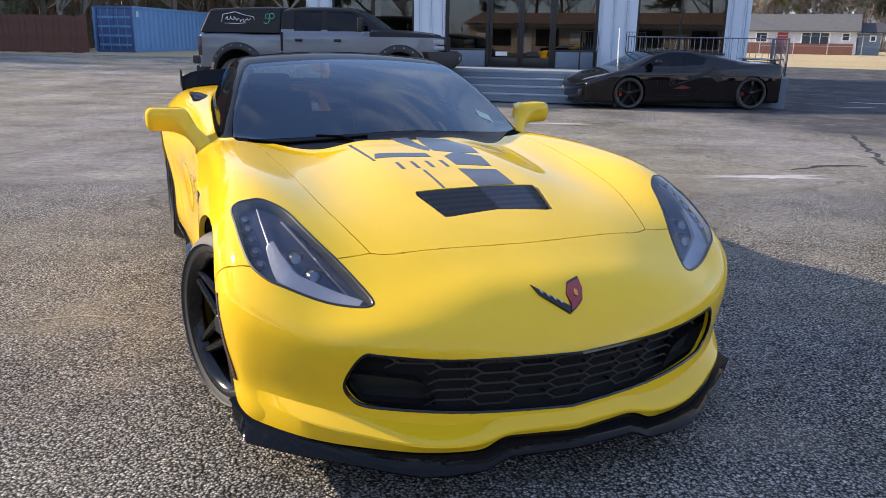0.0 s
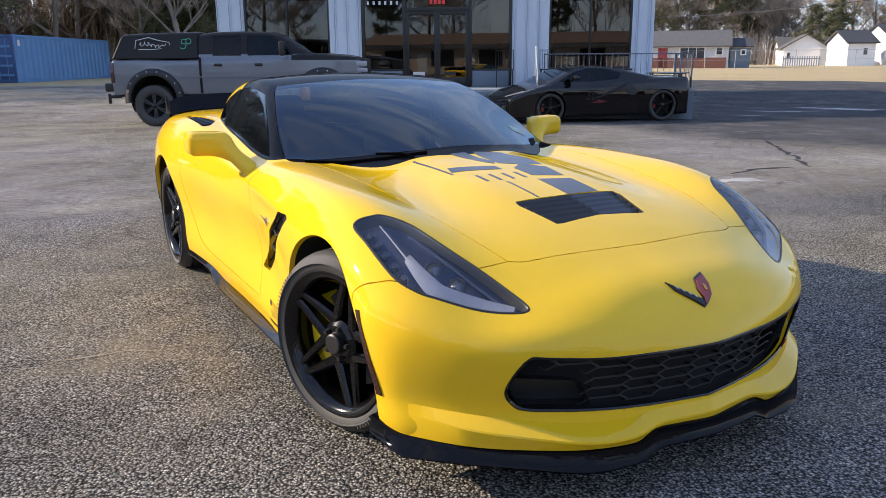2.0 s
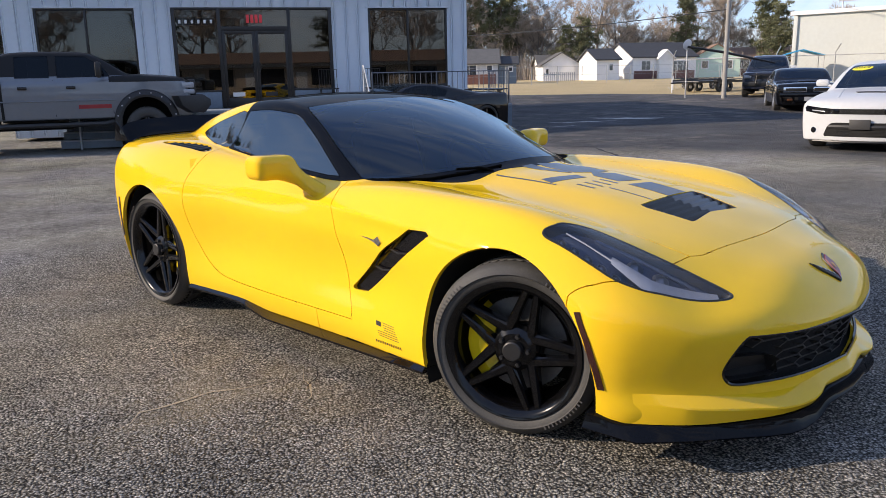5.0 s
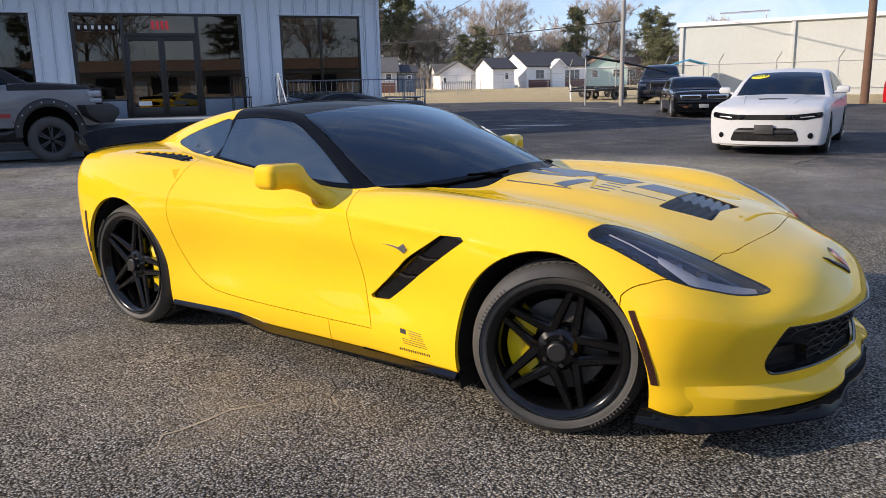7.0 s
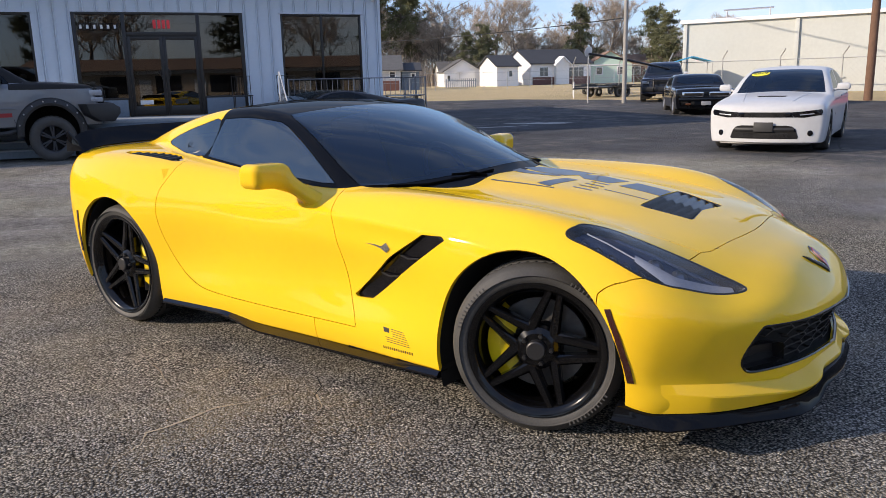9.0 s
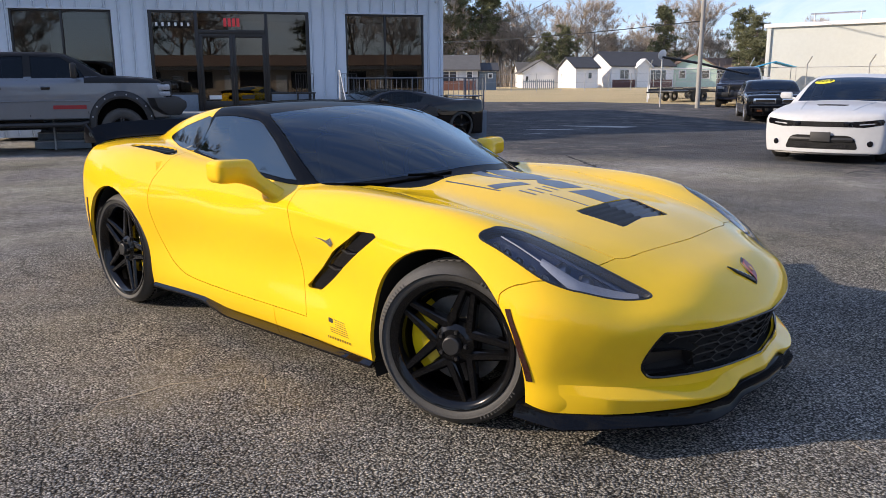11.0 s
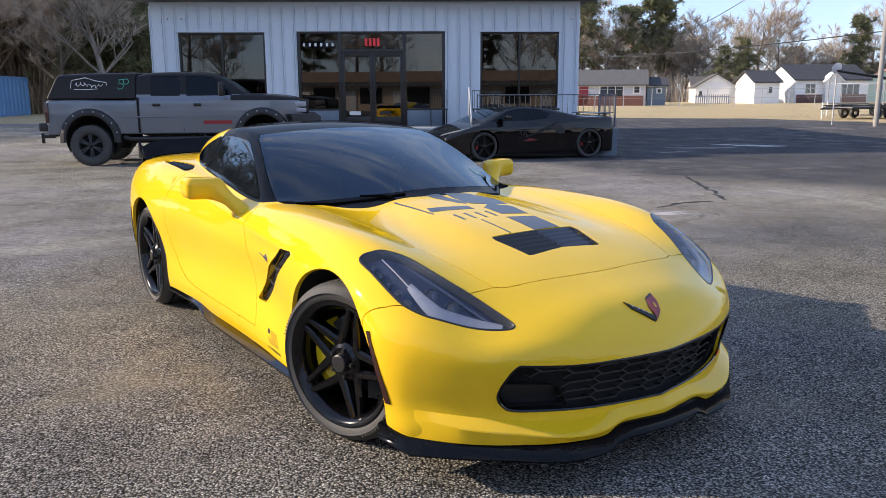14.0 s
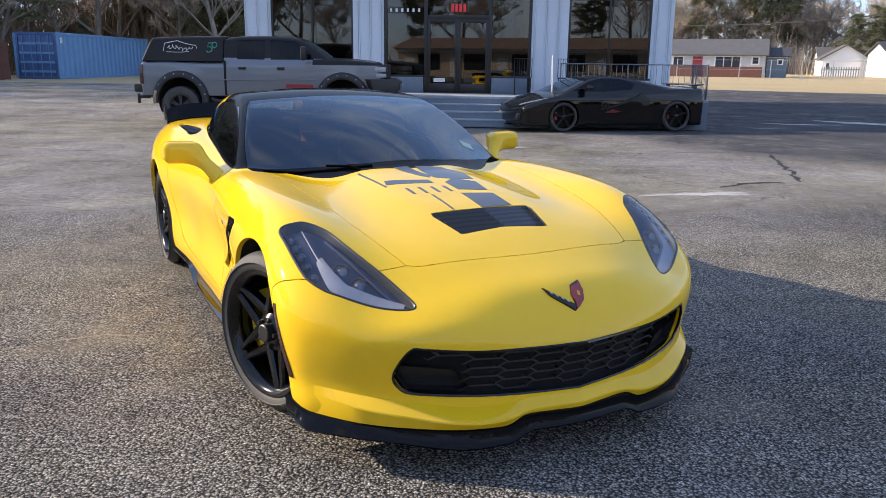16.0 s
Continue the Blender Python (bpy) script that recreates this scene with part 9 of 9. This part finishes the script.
REDDOOR = mat("red_door", (0.30, 0.03, 0.04), 0.5, var=0.1)
MAROON = mat("maroon_brick", (0.14, 0.07, 0.065), 0.9, var=0.2, scale=3)
house(33.9, 77.1, -26, 10.2, 7, 2.25, 1.5, GREYWALL, SHINGLEGR, "low white house with red brick base and grey roof", [(-3.2, 1.6, 1.0, 0.8), (1.6, 1.55, 2.4, 1.0), (4.2, 1.7, 0.6, 0.6)], (1.1, BRICKWALL), [(-1.3, REDDOOR)])
house(40.1, 75.6, -26, 1.9, 3, 2.2, 0.7, SIDINGDK, SHINGLE, "small slate-grey shed with a dark roof", [(0.3, 1.6, 0.4, 0.4)], name="shed")
house(55.2, 88.1, -24, 5.0, 5, 2.1, 1.5, WHITEWALL, SHINGLEGR, "white garage with a wide gable", [(-1.9, 1.2, 0.4, 0.7)], gable=True, doors=[(0.2, WHITEWALL), (1.15, WHITEWALL)])
house(57.6, 81.3, -8, 3.1, 4.9, 2.6, 1.25, WHITEWALL, SHINGLE, "small white gabled garden shed", [(0.4, 1.6, 0.5, 0.7)], name="shed")
house(67.25, 82.15, -8, 9.4, 7.2, 2.85, 1.8, WHITEWALL, SHINGLE, "white house with dark roof and maroon brick front", [(-2.8, 1.75, 1.3, 1.1), (2.3, 1.65, 2.4, 1.2)], (1.05, MAROON), [(-0.5, WHITEWALL)])
house(67.0, 81.6, -8, 2.0, 0.7, 2.75, 0.85, WHITEWALL, WHITEWALL, "small white gabled porch", [], gable=True, name="porch")
house(75.2, 81.2, -35, 6.0, 8, 2.6, 1.7, MINTWALL, SHINGLEBR, "mint green house with a brown roof", [(1.5, 1.7, 1.0, 1.0), (-1.5, 1.7, 0.8, 0.9)], gable=True)
house(85.5, 82.5, -42, 12, 8, 2.5, 1.5, BRICKWALL, SHINGLEBR, "brick house with a brown roof", [(-3, 1.7, 1.6, 1.0), (3, 1.7, 1.6, 1.0)])
house(59.8, 94.5, -24, 7, 7, 2.1, 1.4, WHITEWALL, SHINGLEGR, "low white house behind the garage", [(-2, 1.5, 1.0, 1.0)])


# ---------------------------------------------------------------- warehouse
CREAM = mat("cream_wall", (0.50, 0.525, 0.50), 0.8, var=0.06, scale=0.6, bump=0.05)


def warehouse():
    a, b = Vector((35.1, 33.3, 0)), Vector((56.0, -13.0, 0))
    d = (b - a).normalized()
    m = Matrix.Translation((a.x, a.y, 0.15)) @ Matrix.Rotation(math.atan2(d.y, d.x), 4, "Z")
    t = thing("warehouse", m, "long cream-painted block warehouse with a flat roof", "building")
    L = (b - a).length
    part("wall", box((L, 30, 4.25), (L / 2, 15, 2.12)), CREAM, t)
    part("roof", box((L + 0.4, 30.4, 0.22), (L / 2, 15, 4.34), bevel=0.03), WHITEWALL, t)
    k = 0.0
    while k < L:
        part("pilaster", box((0.22, 0.14, 4.2), (k + 0.1, -0.05, 2.1), bevel=0.01), CREAM, t)
        k += 6.2
    part("roof_rack", joined(tube([(2.2, 1.0, 4.4), (2.2, 1.0, 5.0)], 0.04, 6), tube([(4.6, 1.0, 4.4), (4.6, 1.0, 5.0)], 0.04, 6), tube([(2.0, 1.0, 4.95), (4.8, 1.0, 4.95)], 0.05, 6)), SILVER, t)
    # fence with leaning barbed arms
    f = thing("chain_link_fence", m, "galvanised chain-link fence with slanted barbed-wire arms", "fence")
    gal = mat("galvanised", (0.42, 0.43, 0.44), 0.45, metal=0.5, var=0.2)
    for i in range(17):
        x = -6 + i * 3.0
        part("post", tube([(x, -2.6, -0.2), (x, -2.6, 2.1), (x + 0.28, -2.85, 2.5)], 0.035, 6), gal, f)
    for z in (1.95, 0.1):
        part("rail", tube([(-6, -2.6, z), (42, -2.6, z)], 0.022, 5), gal, f)
    bm = bmesh.new()
    for i in range(0, 190):
        x = -6 + i * 0.25
        for sx in (-1, 1):
            p, q = Vector((x, -2.6, 0.1)), Vector((x + sx * 1.9, -2.6, 1.95))
            w = Vector((0.005, 0, 0))
            bm.faces.new([bm.verts.new(p - w), bm.verts.new(p + w), bm.verts.new(q + w), bm.verts.new(q - w)])
    tagged(part("wire_mesh", bm, gal, f, smooth=False), kind="stuff")
    return gal


GALV = warehouse()

# yard fence before the houses
_yf = thing("yard_fence", None, "thin chain-link yard fence before the houses", "fence")
_p0, _p1 = Vector((26, 66, 0)), Vector((72, 62, 0))
for k in range(18):
    p = _p0.lerp(_p1, k / 17)
    z = rise(p.x, p.y)
    part("post", tube([(p.x, p.y, z - 0.1), (p.x, p.y, z + 1.7)], 0.035, 5), GALV, _yf)
for zz in (1.65, 0.85):
    part("rail", tube([(p.x, p.y, rise(p.x, p.y) + zz) for p in (_p0.lerp(_p1, k / 8) for k in range(9))], 0.018, 4), GALV, _yf)
_pf = thing("picket_fence", Matrix.Translation((48.8, 82.1, rise(49, 82))) @ Matrix.Rotation(radians(-36), 4, "Z"), "dark picket fence beside the white garage", "fence")
for k in range(16):
    part("picket", box((0.10, 0.03, 1.1), (k * 0.24, 0, 0.55)), SIDINGDK, _pf)
part("rail", box((3.8, 0.03, 0.08), (1.8, 0.03, 0.85)), SIDINGDK, _pf)

# ---------------------------------------------------------------- poles and wires
POLEWOOD = mat("pole_wood", (0.15, 0.085, 0.055), 0.9, var=0.3, scale=3, bump=0.3)
POLEGREY = mat("grey_pole", (0.30, 0.29, 0.27), 0.8, var=0.2, scale=3)


def pole(x, y, h, r, m, label):
    t = thing("utility_pole", Matrix.Translation((x, y, rise(x, y) - 0.1)), label, "pole")
    part("shaft", tube([(0, 0, 0), (0, 0, h / 2), (0, 0, h)], [r, r * 0.9, r * 0.75], 12), m, t)
    part("crossarm", box((2.0, 0.10, 0.12), (0, 0.1, h - 0.6)), m, t)
    for k in (-0.9, -0.4, 0.4, 0.9):
        part("insulator", moved(lathe([(0.0, 0.0), (0.05, 0.0), (0.035, 0.12), (0.0, 0.14)], 10, "Z"), Matrix.Translation((k, 0.1, h - 0.54))), GALV, t)


pole(22.9, 25.9, 9.5, 0.10, POLEGREY, "weathered grey utility pole at the lot's edge")
pole(28.8, 18.2, 10.0, 0.17, POLEWOOD, "brown wooden utility pole by the fence")


def wire(name, a, b, sag, r=0.018):
    a, b = Vector(a), Vector(b)
    pts = [a.lerp(b, t) - Vector((0, 0, sag * 4 * t * (1 - t))) for t in np.linspace(0, 1, 17)]
    tagged(part(name, tube(pts, r, 4), SATINBLACK), "black overhead cable sagging between poles", "cable", "overhead cables")


wire("overhead_cable", (22.9, 25.9, 9.0), (60, 112, 10.5), 1.2, 0.03)
wire("overhead_cable", (22.9, 25.9, 9.0), (8.5, 40, 8.0), 0.8)
wire("overhead_cable", (22.9, 25.9, 9.2), (28.8, 18.2, 9.6), 0.4)
wire("overhead_cable", (22.9, 25.9, 3.9), (26, 96, 7.5), 1.0, 0.025)
wire("overhead_cable", (28.8, 18.2, 9.6), (34.0, -30.0, 9.6), 0.8)
_d = thing("satellite_dish", Matrix.Translation((22.2, 27.5, rise(22, 27))), "white satellite dish on a pole", "dish")
part("mast", tube([(0, 0, 0), (0, 0, 2.3)], 0.03, 8), GALV, _d)
part("dish", moved(lathe([(0.0, 0.0), (0.13, 0.02), (0.23, 0.06), (0.225, 0.07), (0.13, 0.035), (0.0, 0.015)], 24, "Y"), Matrix.Translation((0, -0.05, 2.3)) @ Matrix.Rotation(0.3, 4, "X")), WHITESIGN, _d)


part("support_arm", tube([(0.0, 0.0, 2.22), (1.4, -0.75, 1.95), (3.5, -1.68, 1.45)], [0.05, 0.06, 0.04], 8), SATINBLACK, _d, "long black arm")


# ---------------------------------------------------------------- trailer and boat
def trailer(x, y, yaw):
    t = thing("flat_trailer", Matrix.Translation((x, y, rise(x, y))) @ Matrix.Rotation(radians(yaw), 4, "Z") @ Matrix.Scale(0.85, 4), "black flatbed trailer parked on its jack", "trailer")
    part("bed", box((4.6, 2.0, 0.12), (0, 0, 0.62), bevel=0.02), SATINBLACK, t)
    part("drawbar", tube([(-2.3, 0.6, 0.6), (-3.6, 0, 0.58), (-2.3, -0.6, 0.6)], 0.05, 6), SATINBLACK, t)
    part("jack", tube([(-3.5, 0, 0.0), (-3.5, 0, 0.95)], 0.04, 6), WHITESIGN, t)
    for sg in (-1, 1):
        part("side_rail", tube([(-2.3, sg * 1.0, 0.75), (2.3, sg * 1.0, 0.75)], 0.03, 6), SATINBLACK, t)
        for xx in (-0.4, 0.5):
            part("tyre", moved(lathe([(0.16, -0.09), (0.30, -0.10), (0.33, -0.06), (0.33, 0.06), (0.30, 0.10), (0.16, 0.09)], 20, closed=True), Matrix.Translation((xx, sg * 1.12, 0.33))), RUBBER, t)
        part("fender", prism([(-0.85, 0.62), (-0.85, 0.72), (0.95, 0.72), (0.95, 0.62)], 0.25, "Y", sg * 1.12 - 0.125), SATINBLACK, t)


trailer(28.4, 32.7, 10)
trailer(32.4, 37.5, 14)


def boat(x, y, yaw):
    t = thing("boat", Matrix.Translation((x, y, rise(x, y))) @ Matrix.Rotation(radians(yaw), 4, "Z"), "pale grey open boat on a trailer", "boat")
    bm = bmesh.new()
    rows = []
    for u in np.linspace(0, 1, 12):
        w = 0.95 * (1 - max(0, u - 0.45) ** 2 * 3.2)
        z0 = 0.55 + 0.25 * max(0, u - 0.5)
        rows.append([bm.verts.new((u * 5.2, y2, z)) for y2, z in ((-w, 1.25 + 0.15 * u), (-w * 0.8, 0.85), (0, z0), (w * 0.8, 0.85), (w, 1.25 + 0.15 * u), (w * 0.92, 1.22), (0, 0.95), (-w * 0.92, 1.22))])
    for a, b in zip(rows, rows[1:]):
        for i in range(8):
            bm.faces.new((a[i], a[(i + 1) % 8], b[(i + 1) % 8], b[i]))
    bm.faces.new(rows[0])
    bm.faces.new(rows[-1])
    part("hull", bm, mat("pale_hull", (0.5, 0.52, 0.54), 0.4, var=0.1), t)
    part("trailer_beam", tube([(-0.3, 0, 0.5), (6.4, 0, 0.55)], 0.06, 6), GALV, t)
    for sg in (-1, 1):
        part("tyre", moved(lathe([(0.14, -0.08), (0.28, -0.09), (0.30, 0.0), (0.28, 0.09), (0.14, 0.08)], 18, closed=True), Matrix.Translation((1.4, sg * 1.05, 0.30))), RUBBER, t)


boat(31.6, 31.0, 50)
_cv = thing("tarp_canopy", Matrix.Translation((33.6, 31.4, rise(33, 31))) @ Matrix.Rotation(radians(-40), 4, "Z"), "bright blue tarp canopy on thin posts", "canopy")
part("tarp", prism([(-1.1, 1.75), (0.0, 2.05), (1.1, 1.75), (1.1, 1.80), (0.0, 2.11), (-1.1, 1.80)], 1.6, "Y", -0.8), mat("blue_tarp", (0.03, 0.30, 0.52), 0.6, var=0.15), _cv, smooth=False)
for sx in (-1.05, 1.05):
    for sy in (-0.75, 0.75):
        part("post", tube([(sx, sy, 0.0), (sx, sy, 1.77)], 0.022, 5), GALV, _cv)

# ---------------------------------------------------------------- across the road, seen in the glass
TAN = mat("tan_wall", (0.58, 0.47, 0.36), 0.85, var=0.1)
_o = thing("strip_mall", Matrix.Translation((8, -33, 0)) @ Matrix.Rotation(math.pi, 4, "Z"), "long tan low shop row with a white fascia", "building")
part("wall", box((58, 9, 3.0), (0, 4.5, 1.5)), TAN, _o)
part("fascia", box((58.4, 0.5, 0.35), (0, -0.2, 2.8), bevel=0.03), WHITEWALL, _o)
part("roof", prism([(-1.0, 2.95), (4.5, 4.1), (10, 2.95)], 58.6, "X", -29.3), SHINGLEBR, _o, smooth=False)
for k in range(12):
    part("window", box((2.2, 0.06, 1.5), (-26 + k * 4.7, -0.02, 1.7)), DARKPANE, _o)
    part("door", box((1.0, 0.06, 2.1), (-24 + k * 4.7, -0.02, 1.05)), WHITEWALL, _o)
